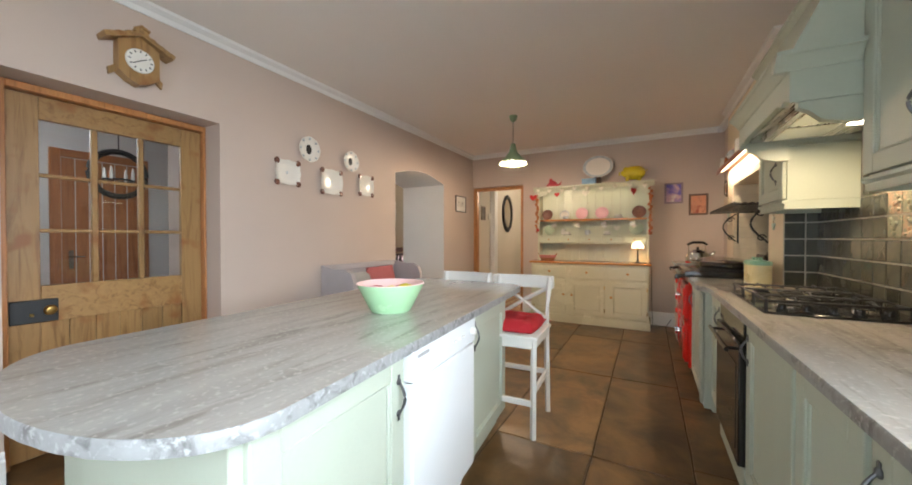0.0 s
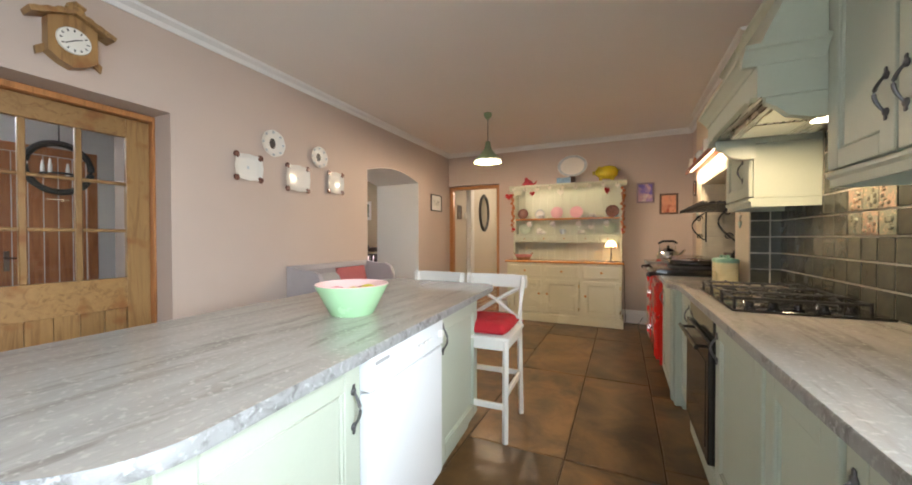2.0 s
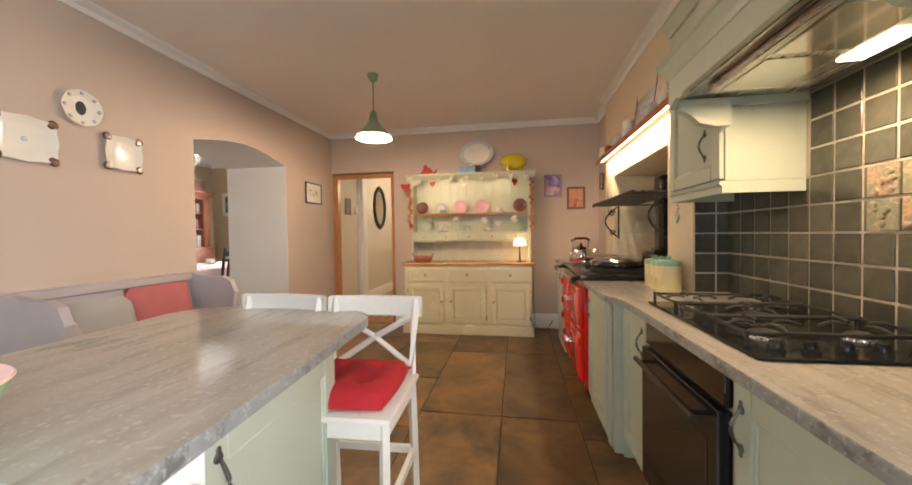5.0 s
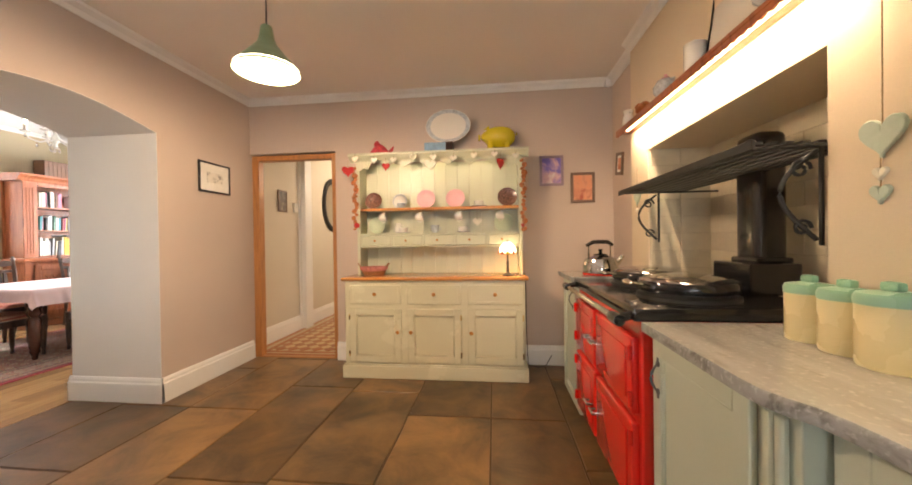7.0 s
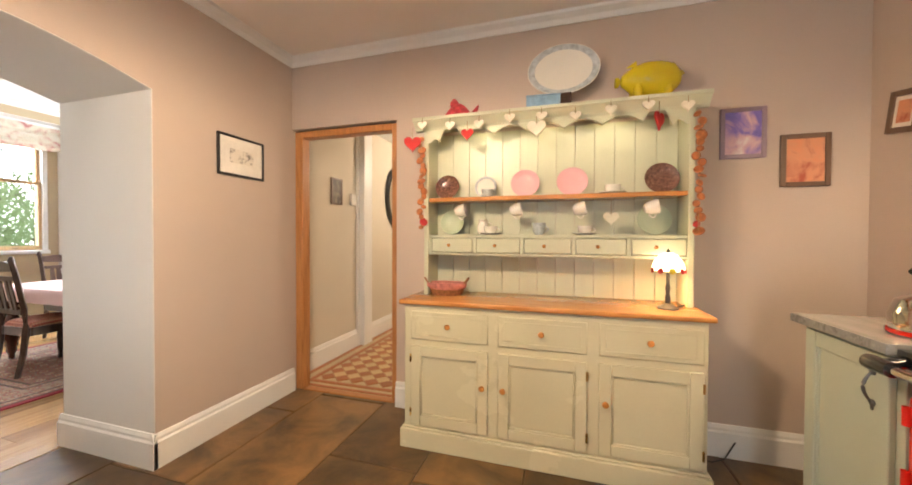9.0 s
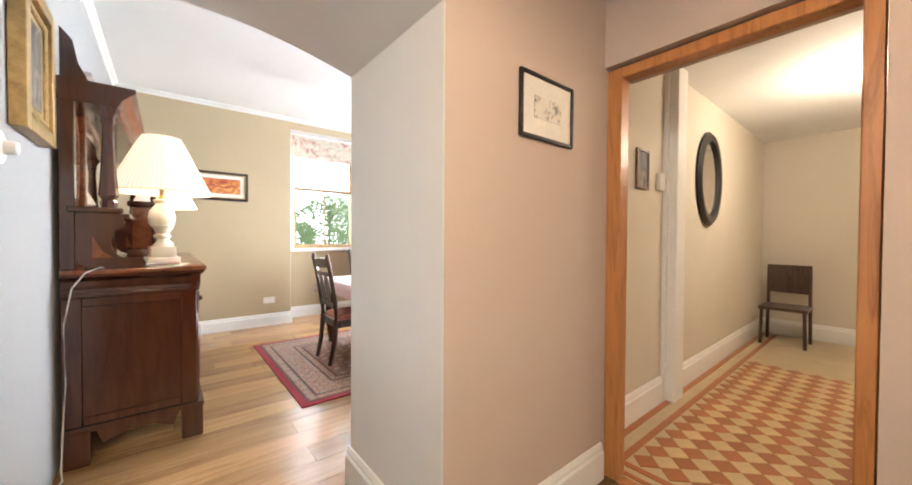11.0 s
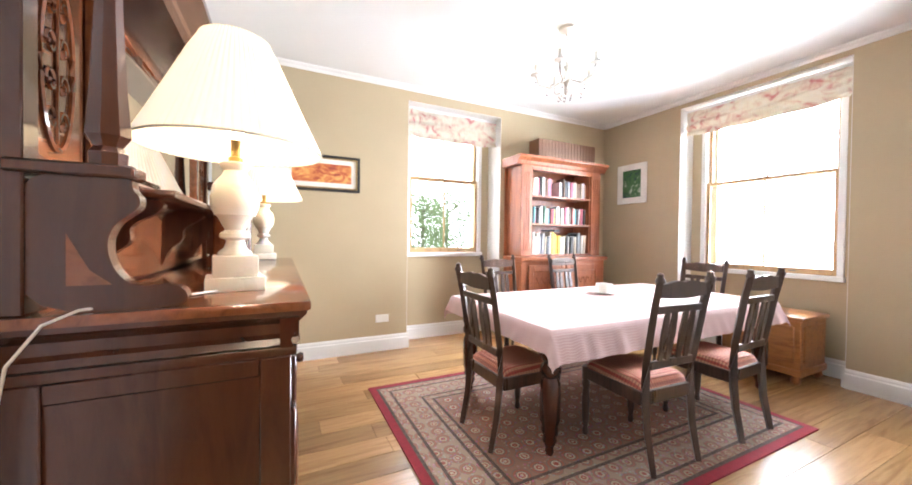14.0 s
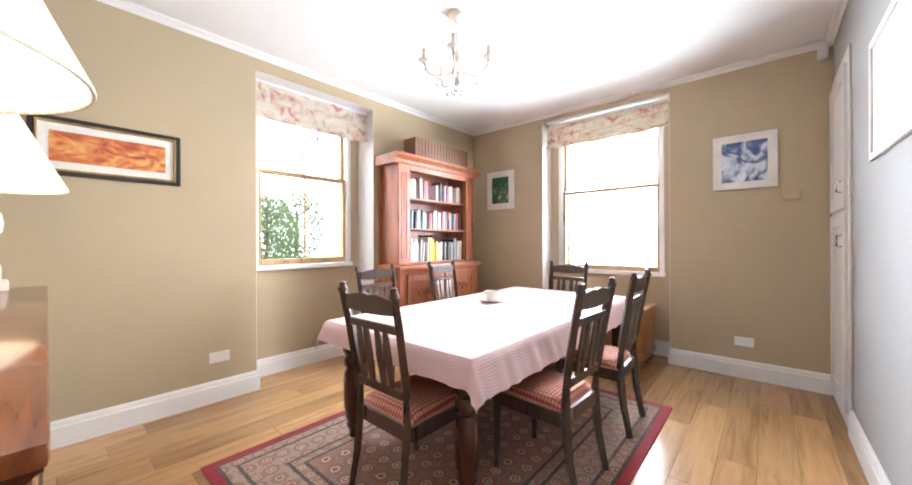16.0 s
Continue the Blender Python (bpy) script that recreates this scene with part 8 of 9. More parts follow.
for row, (zz, hmin, hmax, d0, pal) in enumerate(((1.8245, 0.19, 0.25, 0.15, ("white", "pink", "cream", "brown", "grey", "white", "black", "cream")),
                                                (1.4695, 0.19, 0.235, 0.15, ("red", "white", "pink", "black", "cream", "yellow", "green", "white", "grey", "teal")),
                                                (1.0745, 0.21, 0.29, 0.19, ("cream", "white", "cream", "white", "cream", "black", "white", "grey")))):
    y = BY0 + 0.235
    gap_at = 7.50 if row == 0 else 99
    while y < BY1 - 0.27:
        th = rng.uniform(0.018, 0.044)
        if gap_at < y < gap_at + 0.14:
            y = gap_at + 0.15
        c_ = rng.choice(pal)
        if row == 2 and 7.52 < y < 7.66:
            c_ = "yellow"
        h = rng.uniform(hmin, hmax)
        lean = -rng.choice((0, 0, 0, 3, 6)) if row else -rng.choice((0, 0, 2))
        y += h * math.sin(radians(-lean)) * 0.15
        book(BX - 0.03 - rng.uniform(0, 0.03), y, zz, th, h, d0, c_, lean * 0.6, "books on the shelves")
        y += th + 0.003 + 0.06 * abs(lean) / 100
bm = box(bm_new(), -0.10, 0.10, -0.07, 0.07, 0, 0.02, 0.002)
b = tagged(part("book", bm, "book_black", None), "thin dark book lying flat on top of others", "book", "books on the shelves")
b.matrix_world = pose(BX - 0.10, 7.55, 1.0745 + 0.295, 0, 0, 20)
y = 7.30
while y < 8.26:
    book(-7.04, y, 2.3005, 0.052, 0.255, 0.20, "brown", 0, "encyclopaedia set")
    y += 0.0545

# chest under the window
cs = thing("chest", "amber pine blanket chest on bun feet", "chest", -5.18, 8.70, 0)
boxpart("body", (-0.31, 0.31, -0.25, 0.25, 0.09, 0.57), "chestwood", cs, 0.006)
boxpart("lid", (-0.335, 0.335, -0.275, 0.255, 0.57, 0.605), "chestwood", cs, 0.008, "", 2)
boxpart("plinth", (-0.325, 0.325, -0.265, 0.255, 0.08, 0.14), "chestwood", cs, 0.008, "", 2)
for k in range(2):
    boxpart("panel", (-0.27 + 0.28 * k, -0.01 + 0.28 * k, -0.262, -0.25, 0.19, 0.52), "chestwood", cs, 0.008)
boxpart("side_panel", (0.31, 0.318, -0.19, 0.19, 0.19, 0.52), "chestwood", cs, 0.004)
for sx in (-1, 1):
    for sy in (-1, 1):
        part("foot", lathe(bm_new(), [(0.022, 0), (0.036, 0.02), (0.038, 0.045), (0.024, 0.07), (0.030, 0.085)], 16, (sx * 0.27, sy * 0.21, 0)), "chestwood", cs, smooth=True)

# chandelier
cd = thing("chandelier", "cream glass five-armed chandelier with hanging drops", "chandelier", -5.66, 6.46, DZ - 0.143)
cd.scale = (1.3, 1.3, 1.3)
part("ceiling_rose", lathe(bm_new(), [(0.055, 0.11), (0.05, 0.09), (0.015, 0.075), (0.006, 0.07), (0.006, -0.03)], 20), "china", cd, smooth=True)
part("stem", lathe(bm_new(), [(0.006, -0.03), (0.006, -0.10), (0.022, -0.13), (0.010, -0.16), (0.03, -0.20), (0.035, -0.225), (0.012, -0.26), (0.018, -0.29), (0, -0.31)], 16), "china", cd, smooth=True)
for k in range(5):
    a = 2 * math.pi * k / 5 + 0.3
    ca, sa = math.cos(a), math.sin(a)
    ar = part("arm", tube(bm_new(), [(0.02 * ca, 0.02 * sa, -0.215), (0.10 * ca, 0.10 * sa, -0.26), (0.17 * ca, 0.17 * sa, -0.235), (0.19 * ca, 0.19 * sa, -0.18)], 0.006, 8), "china", cd, "curved cream arm", smooth=True)
    part("candle_cup", lathe(bm_new(), [(0.008, -0.18), (0.035, -0.172), (0.035, -0.166), (0.012, -0.162), (0.012, -0.10), (0, -0.10)], 16, (0.19 * ca, 0.19 * sa, 0)), "china", ar, smooth=True)
    part("bulb", lathe(bm_new(), [(0.008, -0.10), (0.014, -0.085), (0.012, -0.065), (0, -0.045)], 12, (0.19 * ca, 0.19 * sa, 0)), "bulb", ar, "lit candle bulb", smooth=True)
    for q, (rr, zz) in enumerate(((0.19, -0.20), (0.12, -0.285), (0.03, -0.32))):
        bm = lathe(bm_new(), [(0, 0.02), (0.004, 0.012), (0.010, -0.008), (0.006, -0.02), (0, -0.024)], 8, (rr * ca, rr * sa, zz))
        part("drop", bm, "glass", cd, "clear glass drop", smooth=True)


# sash windows
def sash_window(name, label, m, w, z0, z1, meet, stiles=0.035):
    """Box frame on the local xz plane, inside towards -y; x from 0 to w."""
    t = thing(name, label, "window", kind="structure")
    t.matrix_world = m
    bm = bm_new()
    box(bm, 0, 0.05, -0.02, 0.10, z0, z1, 0.004)
    box(bm, w - 0.05, w, -0.02, 0.10, z0, z1, 0.004)
    box(bm, 0.05, w - 0.05, -0.02, 0.10, z1 - 0.05, z1, 0.004)
    fr_ = part("window_frame", bm, "sash_w", t, "white painted box frame", smooth=True)
    boxpart("window_sill", (-0.01, w + 0.01, -0.05, 0.10, z0, z0 + 0.05), "sash_w", t, 0.006, "white painted sill")
    for nm, a, b, y in (("lower_sash", z0 + 0.05, meet + 0.02, 0.01), ("upper_sash", meet - 0.02, z1 - 0.05, 0.055)):
        bm = bm_new()
        box(bm, 0.05, 0.05 + stiles, y, y + 0.038, a, b, 0.004)
        box(bm, w - 0.05 - stiles, w - 0.05, y, y + 0.038, a, b, 0.004)
        box(bm, 0.05 + stiles, w - 0.05 - stiles, y, y + 0.038, a, a + (0.06 if nm == "lower_sash" else 0.035), 0.004)
        box(bm, 0.05 + stiles, w - 0.05 - stiles, y, y + 0.038, b - 0.035, b, 0.004)
        box(bm, w / 2 - 0.009, w / 2 + 0.009, y + 0.006, y + 0.032, a + 0.035, b - 0.035, 0.004)
        s = part(nm, bm, "oaksash", t, "light oak sash", smooth=True)
        for x0, x1 in ((0.05 + stiles, w / 2 - 0.009), (w / 2 + 0.009, w - 0.05 - stiles)):
            g = boxpart("pane", (x0, x1, y + 0.017, y + 0.021, a + 0.035, b - 0.035), "glass", s, 0)
            g.visible_shadow = False
        if nm == "lower_sash":
            for q in (0.3, 0.7):
                bm = tube(bm_new(), [(w * q - 0.02, y, a + 0.03), (w * q - 0.02, y - 0.025, a + 0.03), (w * q + 0.02, y - 0.025, a + 0.03), (w * q + 0.02, y, a + 0.03)], 0.005, 6)
                part("sash_lift", bm, "pewter", s, smooth=True)
    return t


sash_window("window_1", "oak sash window in white frame, closed", pose(-7.645, S1[0], 0, 0, 0, 90), S1[1] - S1[0], S1[2], S1[3], 2.02)
sash_window("window_2", "tall oak sash window in white frame, closed", pose(S2[0], 9.065, 0, 0, 0, 0), S2[1] - S2[0], S2[2], S2[3], 1.96)
sash_window("window_3", "wide white framed kitchen window", pose(1.16, 1.00, 0, 0, 0, -90), 2.10, 1.02, 2.25, 1.66)


sash_window("window_4", "tall white framed glazed opening to the garden", pose(0.05, -1.605, 0, 0, 0, 180), 1.10, 0.06, 2.2, 1.15)


def roman_blind(label, m, w, z0, z1, seed):
    """A raised fabric blind with soft stacked folds, front towards -y."""
    t = thing("roman_blind", label, "blind", group="roman blinds")
    t.matrix_world = m
    bm = bm_new()
    n, rows = 30, 22
    rg_ = random.Random(seed)
    grid = []
    for k in range(rows + 1):
        v = k / rows
        for i in range(n + 1):
            u = i / n
            fold = 0.030 * abs(math.sin(v * math.pi * 2.5)) * (0.4 + 0.6 * v)
            sag = 0.018 * math.sin(math.pi * u) * v + 0.006 * math.sin(u * 19 + v * 5) * v
            grid.append(bm.verts.new((u * w, -0.02 - fold - 0.008 * math.sin(u * 11 + k), z1 - (z1 - z0) * v - sag)))
    for k in range(rows):
        for i in range(n):
            a = k * (n + 1) + i
            bm.faces.new((grid[a], grid[a + 1], grid[a + n + 2], grid[a + n + 1]))
    bmesh.ops.recalc_face_normals(bm, faces=bm.faces)
    bmesh.ops.solidify(bm, geom=bm.faces[:], thickness=0.004)
    part("fabric", bm, "blind", t, "cream fabric with pink flowers", smooth=True)
    boxpart("headrail", (0, w, -0.03, 0.0, z1 - 0.02, z1 + 0.01), "sash_w", t, 0.002)
    part("tassel", lathe(bm_new(), [(0.003, 0), (0.003, -0.06), (0.010, -0.07), (0.014, -0.12), (0, -0.12)], 10, (w * 0.5, -0.045, z0 + 0.01)), "blackframe", t, "small dark tassel", smooth=True)
    return t


roman_blind("cream roman blind with pink flowers, drawn up", pose(-7.48, 5.675, 0, 0, 0, 90), 1.23, 2.47, 2.81, 5)
roman_blind("cream roman blind with pink flowers, drawn up", pose(-6.15, 8.92, 0, 0, 0, 0), 1.43, 2.56, 2.86, 6)

# pictures and fittings
t = picture("picture", "wide autumn landscape in black and gilt frame", pose(DX0 + 0.002, 4.735, 1.925, 0, 0, W_FACE), 0.76, 0.375, "blackframe", "mount", A_fire, 0.028, 0.062)
bm = bm_new()
for a in ((-0.352, -0.338, -0.160, 0.160), (0.338, 0.352, -0.160, 0.160), (-0.338, 0.338, -0.160, -0.146), (-0.338, 0.338, 0.146, 0.160)):
    box(bm, a[0], a[1], -0.022, -0.004, a[2], a[3], 0.003)
part("gilt_slip", bm, "gold", t)
picture("picture", "cottage painting in a wide white frame", pose(-6.845, DY1 - 0.002, 2.06, 0, 0, N_FACE), 0.46, 0.55, "whiteframe", A_farm, A_farm, 0.085, 0.0)
picture("picture", "snowy village painting in a white frame", pose(-4.075, DY1 - 0.002, 2.06, 0, 0, N_FACE), 0.48, 0.52, "whiteframe", "mount", A_snow, 0.035, 0.035)
picture("picture", "large pale watercolour in a white frame", pose(DX1 - 0.006, 6.90, 2.03, 0, 0, E_FACE), 0.82, 0.62, "whiteframe", "mount", art("pale_watercolour", [(0.55, 0.58, 0.58), (0.62, 0.65, 0.66), (0.45, 0.50, 0.54)], 4), 0.04, 0.06)
t = picture("picture", "small old print in a deep gilt frame", pose(-4.06, DY0 + 0.002, 2.00, 0, 0, S_FACE), 0.46, 0.62, "gold", "gold", A_dark, 0.06, 0.07, depth=0.05)
bm = bm_new()
for a in ((-0.165, -0.14, -0.23, 0.23), (0.14, 0.165, -0.23, 0.23), (-0.14, 0.14, -0.23, -0.205), (-0.14, 0.14, 0.205, 0.23)):
    box(bm, a[0], a[1], -0.038, -0.02, a[2], a[3], 0.006)
part("inner_moulding", bm, "gold", t)
dm = thing("dimmer_switch", "round white rotary dimmer switch on the wall", "switch", -3.735, DY0, 1.588, 180)
part("plate", lathe(bm_new(), [(0, -0.012), (0.045, -0.012), (0.058, -0.008), (0.062, 0)], 32, (0, 0, 0), "y"), "plastic", dm, smooth=True)
part("dial", lathe(bm_new(), [(0, -0.048), (0.020, -0.048), (0.024, -0.044), (0.026, -0.016), (0.034, -0.012)], 24, (0, 0, 0), "y"), "plastic", dm, "white turning knob", smooth=True)


def socket(m, label="white double wall socket", w=0.147):
    t = thing("wall_socket", label, "socket", group="wall sockets")
    t.matrix_world = m
    boxpart("plate", (-w / 2, w / 2, -0.010, 0.0, -0.043, 0.043), "plastic", t, 0.003)
    for s in (-1, 1):
        boxpart("switch", (s * 0.02 - 0.006, s * 0.02 + 0.006, -0.014, -0.008, 0.012, 0.03), "plastic", t, 0.002)


socket(pose(DX0, 5.375, 0.36, 0, 0, W_FACE))
socket(pose(-4.08, DY1, 0.345, 0, 0, N_FACE))
th = thing("thermostat", "beige wall thermostat box", "thermostat", -3.75, DY1, 1.67)
boxpart("body", (-0.055, 0.055, -0.03, 0, 0, 0.085), "wall_d", th, 0.006)
al = thing("alarm_sensor", "white alarm sensor in the dining room corner", "sensor", -3.55, 8.77, 2.84, 0)
boxpart("body", (-0.03, 0.03, -0.03, 0.03, 0, 0.10), "plastic", al, 0.008)
# wall cupboard beside the corner
cp = thing("wall_cupboard", "tall built-in cupboard with painted panelled doors", "cupboard", DX1 - 0.004, 8.79, 0, E_FACE)
boxpart("frame", (0.0, 0.82, -0.012, 0.0, 0.0, 2.62), "wall_w", cp, 0.003)
for z0, z1 in ((0.12, 1.50), (1.53, 2.52)):
    d = panel_door("door", cp, 0.06, 0.76, z0, z1, -0.032, "wall_w", 0.09, 1)
    zz = 1.30 if z0 < 1 else 1.68
    part("pull", tube(bm_new(), [(0.70, -0.034, zz - 0.04), (0.70, -0.06, zz - 0.035), (0.70, -0.06, zz + 0.035), (0.70, -0.034, zz + 0.04)], 0.006, 8), "chrome", d, "chrome pull", smooth=True)

# ---- hall ----
mi = thing("oval_mirror", "oval dark framed mirror on the hall wall", "mirror", -2.868, 8.27, 1.84, 90)
part("frame", lathe(bm_new(), [(0.315, 0), (0.325, -0.02), (0.30, -0.045), (0.26, -0.04), (0.25, -0.015), (0.25, 0)], 48, (0, 0, 0), "y", 1.0, 1.38, cap=False), "blackframe", mi, "dark oval frame", smooth=True)
part("glass", lathe(bm_new(), [(0.0, -0.017), (0.255, -0.017), (0.255, -0.012)], 48, (0, 0, 0), "y", 1.0, 1.38), "mirror", mi)
picture("picture", "small dark picture on the hall wall", pose(-2.868, 6.86, 1.765, 0, 0, W_FACE), 0.19, 0.28, "brownframe", A_dark, A_dark, 0.02, 0.0)
sw = thing("thermostat", "cream thermostat on the hall wall", "thermostat", -2.87, 7.16, 1.64, 90)
boxpart("body", (-0.05, 0.05, -0.03, 0, 0, 0.13), "cord", sw, 0.006)
hd_ = thing("hall_chair", "dark wooden chair far down the hall", "chair", -2.55, 10.1, 0, 0)
bm = box(bm_new(), -0.22, 0.22, -0.22, 0.22, 0.42, 0.46, 0.008)
part("seat", bm, "dark", hd_)
for sx in (-1, 1):
    for sy in (-1, 1):
        part("leg", tube(bm_new(), [(sx * 0.2, sy * 0.2, 0), (sx * 0.19, sy * 0.19, 0.43 if sy < 0 else 0.95)], 0.018, 8), "dark", hd_)
boxpart("backrest", (-0.19, 0.19, 0.18, 0.20, 0.6, 0.95), "dark", hd_, 0.005)

# ---- porch room behind the glazed door ----
def plank_door(name, label, m, w, h):
    t = thing(name, label, "door", kind="structure")
    t.matrix_world = m
    n = 6
    for k in range(n):
        boxpart("plank", (w * k / n, w * (k + 1) / n - 0.004, 0, 0.03, 0.01, h), "chestpine", t, 0.004)
    bm = bm_new()
    box(bm, -0.09, -0.005, -0.02, 0.03, 0, h + 0.09, 0.004)
    box(bm, w + 0.005, w + 0.09, -0.02, 0.03, 0, h + 0.09, 0.004)
    box(bm, -0.005, w + 0.005, -0.02, 0.03, h + 0.005, h + 0.09, 0.004)
    part("door_frame", bm, "chestpine", t, smooth=True)
    lt = boxpart("latch_plate", (0.05, 0.09, -0.008, 0, 0.92, 1.12), "chrome", t, 0.003)
    part("door_handle", tube(bm_new(), [(0.07, -0.008, 1.05), (0.07, -0.05, 1.05), (0.16, -0.055, 1.05)], 0.009, 8), "chrome", lt, smooth=True)


M["chestpine"] = layered("orange_pine", (0.44, 0.17, 0.06), (0.28, 0.09, 0.03), 2.2, (8, 8, 0.7), 0.4, 0.48, 0.68, 1.5, 0.02, vary=0.08)
plank_door("door_2", "orange pine plank door with chrome lever", pose(-5.398, 1.50, 0, 0, 0, 90), 0.66, 2.12)
plank_door("door_3", "orange pine plank door with chrome lever", pose(-5.398, 2.57, 0, 0, 0, 90), 0.70, 2.08)
rc = thing("ring_chandelier", "black iron ring chandelier with candle lights", "chandelier", -4.30, 1.61, 2.6)
part("hoop", tube(bm_new(), [(0, 0.205 * math.cos(2 * math.pi * i / 40), -0.743 + 0.21 * math.sin(2 * math.pi * i / 40)) for i in range(40)], [0.026 + 0.005 * noise.noise(Vector((i * 0.9, 0, 0))) for i in range(40)], 8, True), "cast", rc, "dark twisted hoop", smooth=True)
part("ring", tube(bm_new(), [(0.11 * math.cos(2 * math.pi * i / 40), 0.11 * math.sin(2 * math.pi * i / 40), -0.80) for i in range(40)], 0.009, 8, True), "cast", rc, smooth=True)
part("chain", tube(bm_new(), [(0, 0, 0), (0, 0, -0.55)], 0.005, 6), "cast", rc)
for k in range(4):
    a = math.pi / 4 + k * math.pi / 2
    part("candle", lathe(bm_new(), [(0.014, -0.80), (0.014, -0.73), (0.010, -0.72), (0.008, -0.69), (0, -0.68)], 10, (0.11 * math.cos(a), 0.11 * math.sin(a), 0)), "china", rc, smooth=True)

# ---- outside the windows ----
def tree(x, y, h, seed, label, leaves=3600):
    t = thing("tree", label, "tree", x, y, -0.7, 0, "garden trees")
    rg_ = random.Random(seed)
    part("trunk", tube(bm_new(), [(0, 0, 0), (0.1, 0.05, h * 0.25), (0.0, 0.15, h * 0.5), (0.1, 0.1, h * 0.8)], [0.16, 0.13, 0.09, 0.03], 10), "bark", t, smooth=True)
    for k in range(7):
        a = rg_.uniform(0, 6.28)
        z = h * rg_.uniform(0.25, 0.65)
        ln = h * rg_.uniform(0.2, 0.38)
        part("limb", tube(bm_new(), [(0.05, 0.08, z), (ln * 0.5 * math.cos(a), ln * 0.5 * math.sin(a), z + ln * 0.3), (ln * math.cos(a), ln * math.sin(a), z + ln * 0.5)], [0.06, 0.04, 0.015], 6), "bark", t, smooth=True)
    verts, faces = [], []
    for k in range(leaves):
        a, b = rg_.uniform(0, 6.28), rg_.uniform(-1, 1)
        r = h * 0.36 * (0.55 + 0.45 * rg_.random() ** 0.4) * (1 + 0.25 * noise.noise(Vector((math.cos(a) * 2, math.sin(a) * 2, b * 2 + seed))))
        c = Vector((r * math.cos(a) * math.sqrt(1 - b * b), r * math.sin(a) * math.sqrt(1 - b * b), h * 0.50 + r * b * 1.15))
        s = rg_.uniform(0.06, 0.13)
        u = Vector((rg_.uniform(-1, 1), rg_.uniform(-1, 1), rg_.uniform(-1, 1))).normalized()
        v = u.orthogonal().normalized()
        i = len(verts)
        verts += [c - u * s, c + v * s * 0.5, c + u * s, c - v * s * 0.5]
        faces.append((i, i + 1, i + 2, i + 3))
    me = bpy.data.meshes.new("crown")
    me.from_pydata(verts, [], faces)
    me.materials.append(M["leaf"])
    cr = new("crown", me)
    cr.parent = t
    tagged(cr, kind="stuff")


tree(-25.0, 12.4, 5.2, 2, "sparse pale green garden tree by the drive")
tree(-30.5, 16.6, 6.4, 5, "sparse pale green garden tree by the drive", 4200)
tree(-27.0, 9.0, 4.6, 8, "low leafy garden tree by the drive")
tree(-24.5, 7.4, 3.4, 9, "low leafy garden tree by the drive", 3000)
tree(-32.0, 12.6, 3.4, 12, "low leafy garden tree by the drive", 3000)
structure("road", box(bm_new(), -22.0, -8.3, -20, 40, -0.70, -0.69), "gravel", "pale gravel drive beside the house")
structure("backdrop", box(bm_new(), -60.4, -60.0, -70, 90, -0.7, 50), "backdrop", "bright hazy sky beyond the garden")
structure("backdrop", box(bm_new(), -60, 40, 70.0, 70.4, -0.7, 50), "backdrop", "bright hazy sky beyond the garden")

# ---- pieces of floors and walls ----
floor_k = bpy.data.objects["floor"]
rng = random.Random(21)
# flagstones in long courses down the kitchen
courses = (-3.455, -2.98, -2.42, -1.86, -1.30, -0.74, -0.16, 0.345, 0.90, 1.13)
for x, xn in zip(courses, courses[1:]):
    cw_ = xn - x
    middle = x in (-0.74, -0.16)
    y = -1.62 if middle else KY0 - rng.uniform(0, 0.5)
    while y < KY1 + 0.08:
        dy = rng.uniform(0.65, 1.25)
        if middle:
            dy = 0.98 if y < 2.2 else 1.32
        x0, x1 = x, x + cw_
        yb, ye = max(y, KY0), min(y + dy, KY1 + 0.09)
        inside = x1 > KX0 + 0.05 or (3.2 < ye and yb < 5.1)
        if x1 - x0 > 0.05 and ye - yb > 0.05 and inside:
            bm = bm_new()
            g = 0.0045
            yy0, yy1 = yb + g, ye - g
            cx, cy = (x0 + x1) / 2, (yy0 + yy1) / 2
            hx, hy = (x1 - x0) / 2 - g, (yy1 - yy0) / 2
            pts = []
            nseg = 5
            for (ax, ay), (bx, by) in (((-hx, -hy), (hx, -hy)), ((hx, -hy), (hx, hy)), ((hx, hy), (-hx, hy)), ((-hx, hy), (-hx, -hy))):
                for k in range(nseg):
                    u = k / nseg
                    w = 0.006 * noise.noise(Vector(((cx + ax + (bx - ax) * u) * 5, (cy + ay + (by - ay) * u) * 5, 3)))
                    pts.append((ax + (bx - ax) * u + w, ay + (by - ay) * u + w))
            lo = [bm.verts.new((p[0], p[1], -0.03)) for p in pts]
            md = [bm.verts.new((p[0] * 0.998, p[1] * 0.998, -0.003)) for p in pts]
            hi = [bm.verts.new((p[0] - math.copysign(0.004, p[0]), p[1] - math.copysign(0.004, p[1]), 0.001 + 0.0015 * noise.noise(Vector((cx + p[0], cy + p[1], 7))))) for p in pts]
            n = len(pts)
            for a, b in ((lo, md), (md, hi)):
                for k in range(n):
                    bm.faces.new((a[k], a[(k + 1) % n], b[(k + 1) % n], b[k]))
            bm.faces.new(hi)
            me = mesh_of("flagstone", bm, "stone")
            piece("flagstone", me, floor_k, pose(cx, cy, 0, rng.uniform(-0.12, 0.12), rng.uniform(-0.12, 0.12), 0))
        y += dy

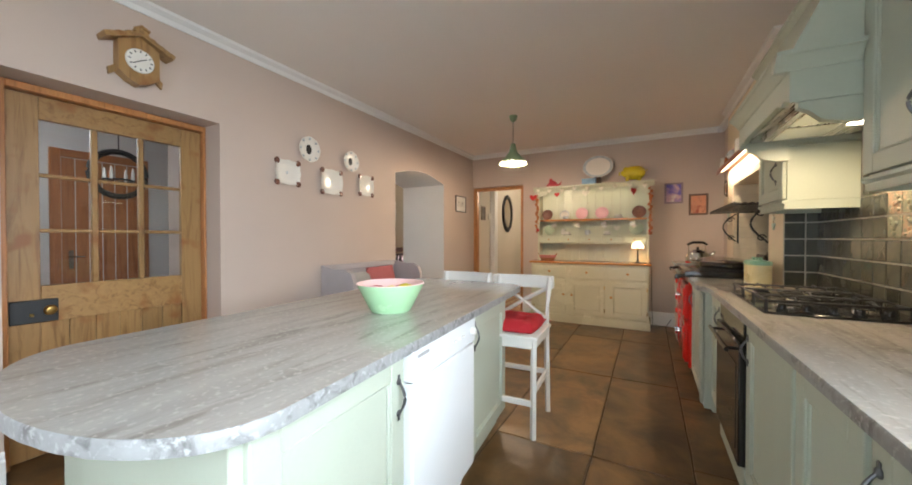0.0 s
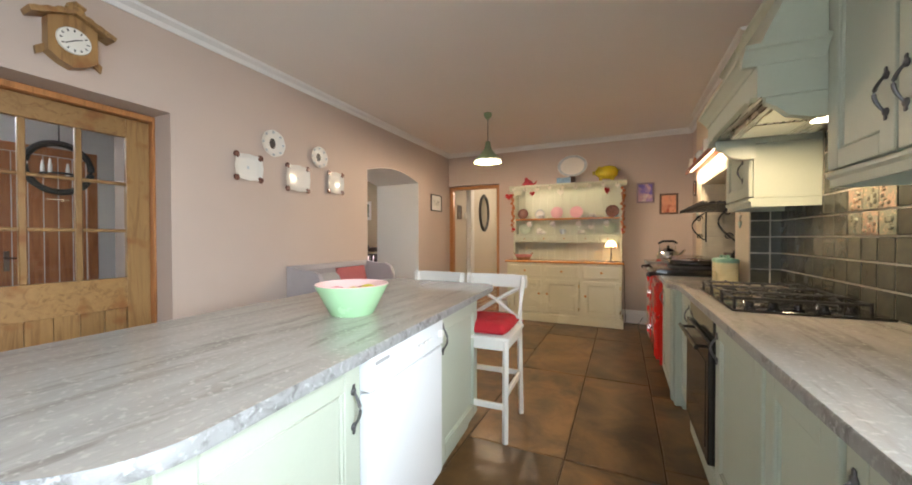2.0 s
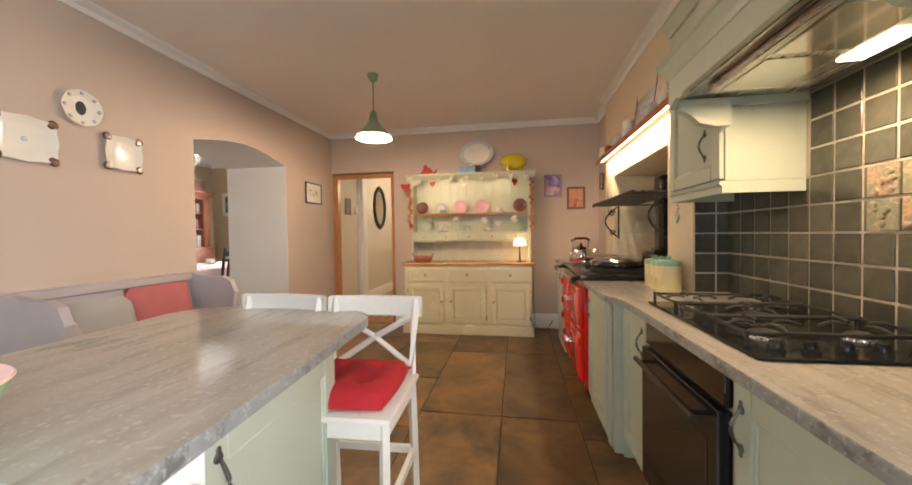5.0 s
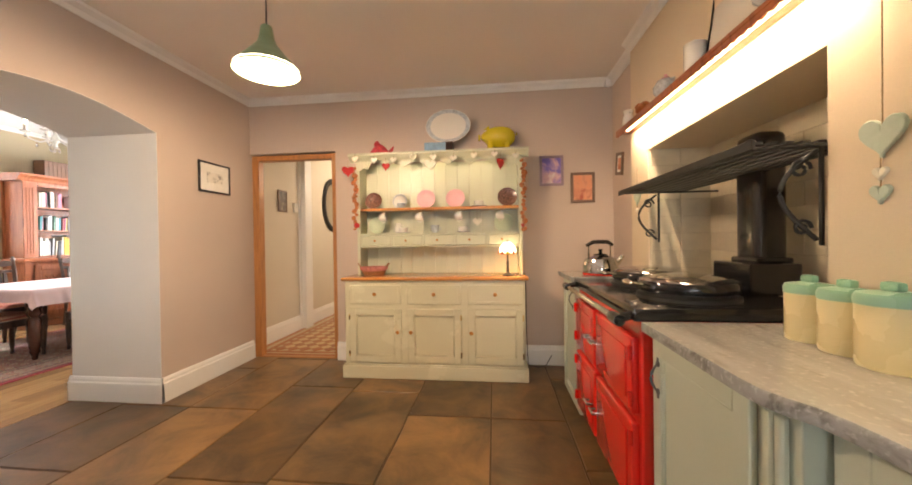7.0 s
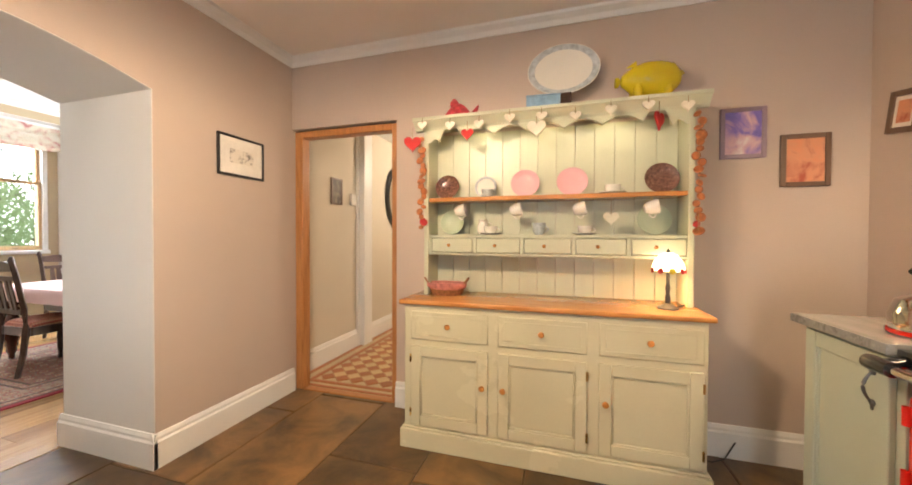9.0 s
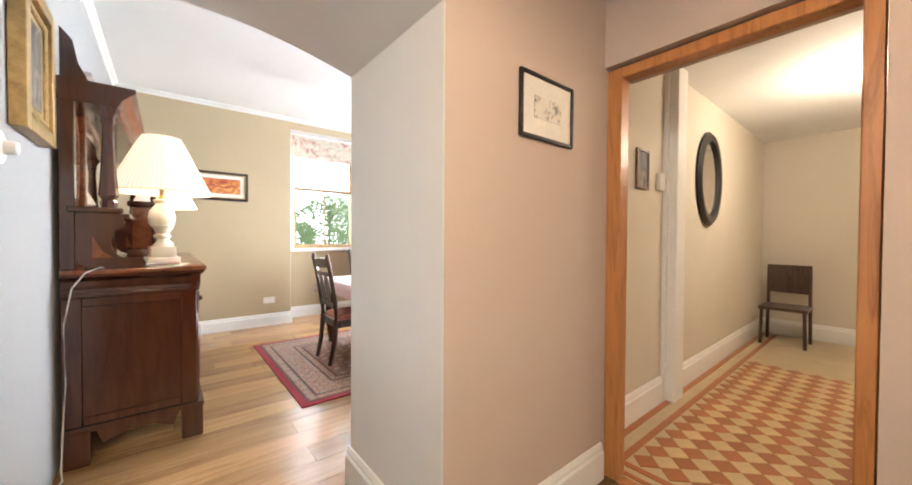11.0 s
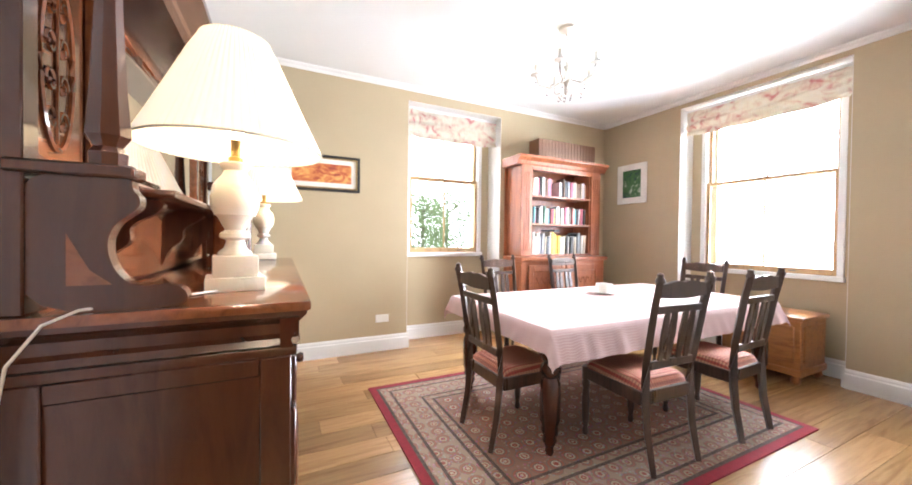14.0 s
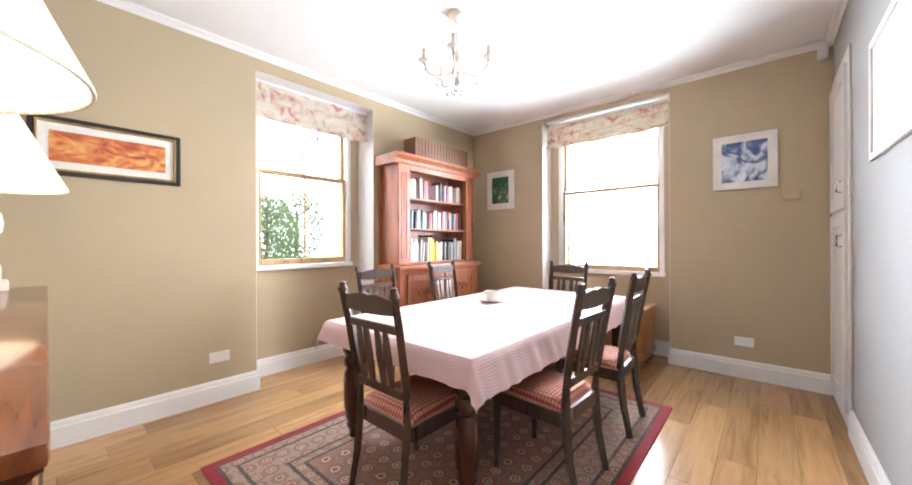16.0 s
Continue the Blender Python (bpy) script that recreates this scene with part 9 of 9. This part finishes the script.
# oak boards along the dining room
floor_d = bpy.data.objects["floor_dining"]
bw = 0.185
x = -7.66
meshes = {}
while x < DX1 + 0.02:
    w = min(bw, DX1 + 0.02 - x)
    y = DY0 - rng.uniform(0.0, 1.6)
    while y < 9.06:
        ln = rng.choice((1.2, 1.5, 1.8, 2.1))
        y0, y1 = max(y, DY0 - 0.02), min(y + ln, 9.06)
        if y1 - y0 > 0.05:
            key = (round(w, 3), round(y1 - y0, 3))
            if key not in meshes:
                meshes[key] = mesh_of("floorboard", box(bm_new(), 0.0008, w - 0.0008, 0.0008, y1 - y0 - 0.0008, -0.012, 0.0, 0.0012), "oak")
            piece("floorboard", meshes[key], floor_d, pose(x, y0, 0.0005 * rng.random()))
        y += ln
    x += bw

# diagonal hall tiles
floor_h = bpy.data.objects["floor_hall"]
ts = 0.105
me_t = mesh_of("tile", box(bm_new(), -ts / 2 + 0.001, ts / 2 - 0.001, -ts / 2 + 0.001, ts / 2 - 0.001, 0, 0.006, 0.001), "tile_t")
me_y = mesh_of("tile", box(bm_new(), -ts / 2 + 0.001, ts / 2 - 0.001, -ts / 2 + 0.001, ts / 2 - 0.001, 0, 0.006, 0.001), "tile_y")
q = ts * math.sqrt(2) / 2
for i in range(-2, 60):
    for k in range(0, 30):
        px, py = -2.60 + k * q, 6.36 + i * q
        if (i + k) % 2 == 0 and px < -1.35 and py < 8.9 and py > 6.33 and (px < -1.82 or py > 6.42):
            piece("tile", me_t if (i % 2 == 0) else me_y, floor_h, pose(px, py, 0, 0, 0, 45))
bm = bm_new()
for xa, xb, ya, yb in ((-2.84, -2.80, 6.15, 10.5), (-2.72, -2.68, 6.23, 10.5), (-2.68, -1.77, 6.23, 6.27), (-2.80, -1.77, 6.15, 6.18)):
    box(bm, xa, xb, ya, yb, 0, 0.005)
tagged(part("tile_border", bm, "tile_t", floor_h), "terracotta border strips")

# glazed wall tiles behind the worktop
TP = 0.1125
wt = thing("splashback", "grey-green glazed tile splashback with pale grout", "splashback", KX1, 0, 0.9, 0, kind="structure")
boxpart("grout_bed", (-0.006, -0.0005, 1.05, 3.404, 0.006, 1.26), "grout", wt, 0)
boxpart("grout_bed", (-0.183, -0.006, 3.398, 3.4095, 0.006, 0.60), "grout", wt, 0)
me_w = mesh_of("tile", box(bm_new(), -0.006, 0, -TP / 2 + 0.0045, TP / 2 - 0.0045, -TP / 2 + 0.0045, TP / 2 - 0.0045, 0.0025), "tile_g")
me_r = mesh_of("tile", box(bm_new(), -TP / 2 + 0.0045, TP / 2 - 0.0045, -0.006, 0, -TP / 2 + 0.0045, TP / 2 - 0.0045, 0.0025), "tile_g")
ty = 3.398 - TP / 2
while ty > 1.0:
    rows = 11 if 1.95 < ty < 2.90 else 6
    for r in range(rows):
        tz = 0.010 + TP * (r + 0.5)
        if tz > 0.62 and not (1.98 < ty < 2.86):
            continue
        ob = piece("tile", me_w, wt, pose(-0.006, ty, tz, rng.uniform(-0.4, 0.4), 0, rng.uniform(-0.4, 0.4)))
    ty -= TP
for k in range(2):
    for r in range(6):
        if 0.010 + TP * (r + 0.5) < 0.60:
            piece("tile", me_r, wt, pose(-0.183 + TP * (k + 0.5), 3.398, 0.010 + TP * (r + 0.5)))
# moulded fruit tiles
fruit = [art("relief_fruit_a", [(0.13, 0.14, 0.10), (0.16, 0.16, 0.11), (0.19, 0.18, 0.12), (0.36, 0.27, 0.18)], 40), art("relief_fruit_b", [(0.15, 0.155, 0.11), (0.18, 0.17, 0.12), (0.38, 0.23, 0.15), (0.17, 0.19, 0.12)], 36)]
for k in range(3):
    for r in range(2):
        py, pz = 2.594 - TP * (k + 0.5), 0.010 + TP * (3.5 + r)
        t = bm_new()
        box(t, -0.004, 0, -TP / 2 + 0.004, TP / 2 - 0.004, -TP / 2 + 0.004, TP / 2 - 0.004, 0.002)
        rg_ = random.Random(k * 7 + r)
        for q_ in range(7):
            lathe(t, [(0, -0.010), (0.010, -0.007), (0.014, 0)], 8, (-0.004, rg_.uniform(-0.035, 0.035), rg_.uniform(-0.035, 0.035)), "x", rg_.uniform(0.6, 1.2), rg_.uniform(0.6, 1.2))
        ob = part("relief_tile", t, fruit[(k + r) % 2], wt, "relief tile with moulded fruit", smooth=True)
        ob.matrix_local = pose(-0.0125, py, pz)

# cream tiles in the stove alcove
at = thing("alcove_tiling", "cream glazed tiles lining the stove alcove", "tiling", 1.36, 3.76, 0.9, 0, kind="structure")
boxpart("grout_bed", (-0.004, -0.0005, 0.0, 1.35, 0.0, 0.94), "grout_c", at, 0)
boxpart("grout_bed", (-0.40, -0.004, 1.346, 1.3495, 0.0, 0.94), "grout_c", at, 0)
cw, chh = 0.30, 0.118
me_c = mesh_of("tile", box(bm_new(), -0.005, 0, 0.0015, cw - 0.0015, 0.0015, chh - 0.0015, 0.002), "tile_c")
me_d = mesh_of("tile", box(bm_new(), 0.0015, 0.197, -0.005, 0, 0.0015, chh - 0.0015, 0.002), "tile_c")
for r in range(8):
    off = 0.15 if r % 2 else 0.0
    for k in range(-1, 5):
        py = k * cw + off
        if py < -0.02 or py + cw > 1.36:
            continue
        piece("tile", me_c, at, pose(-0.004, py, r * chh))
    for k in range(2):
        piece("tile", me_d, at, pose(-0.40 + 0.198 * k, 1.346, r * chh))
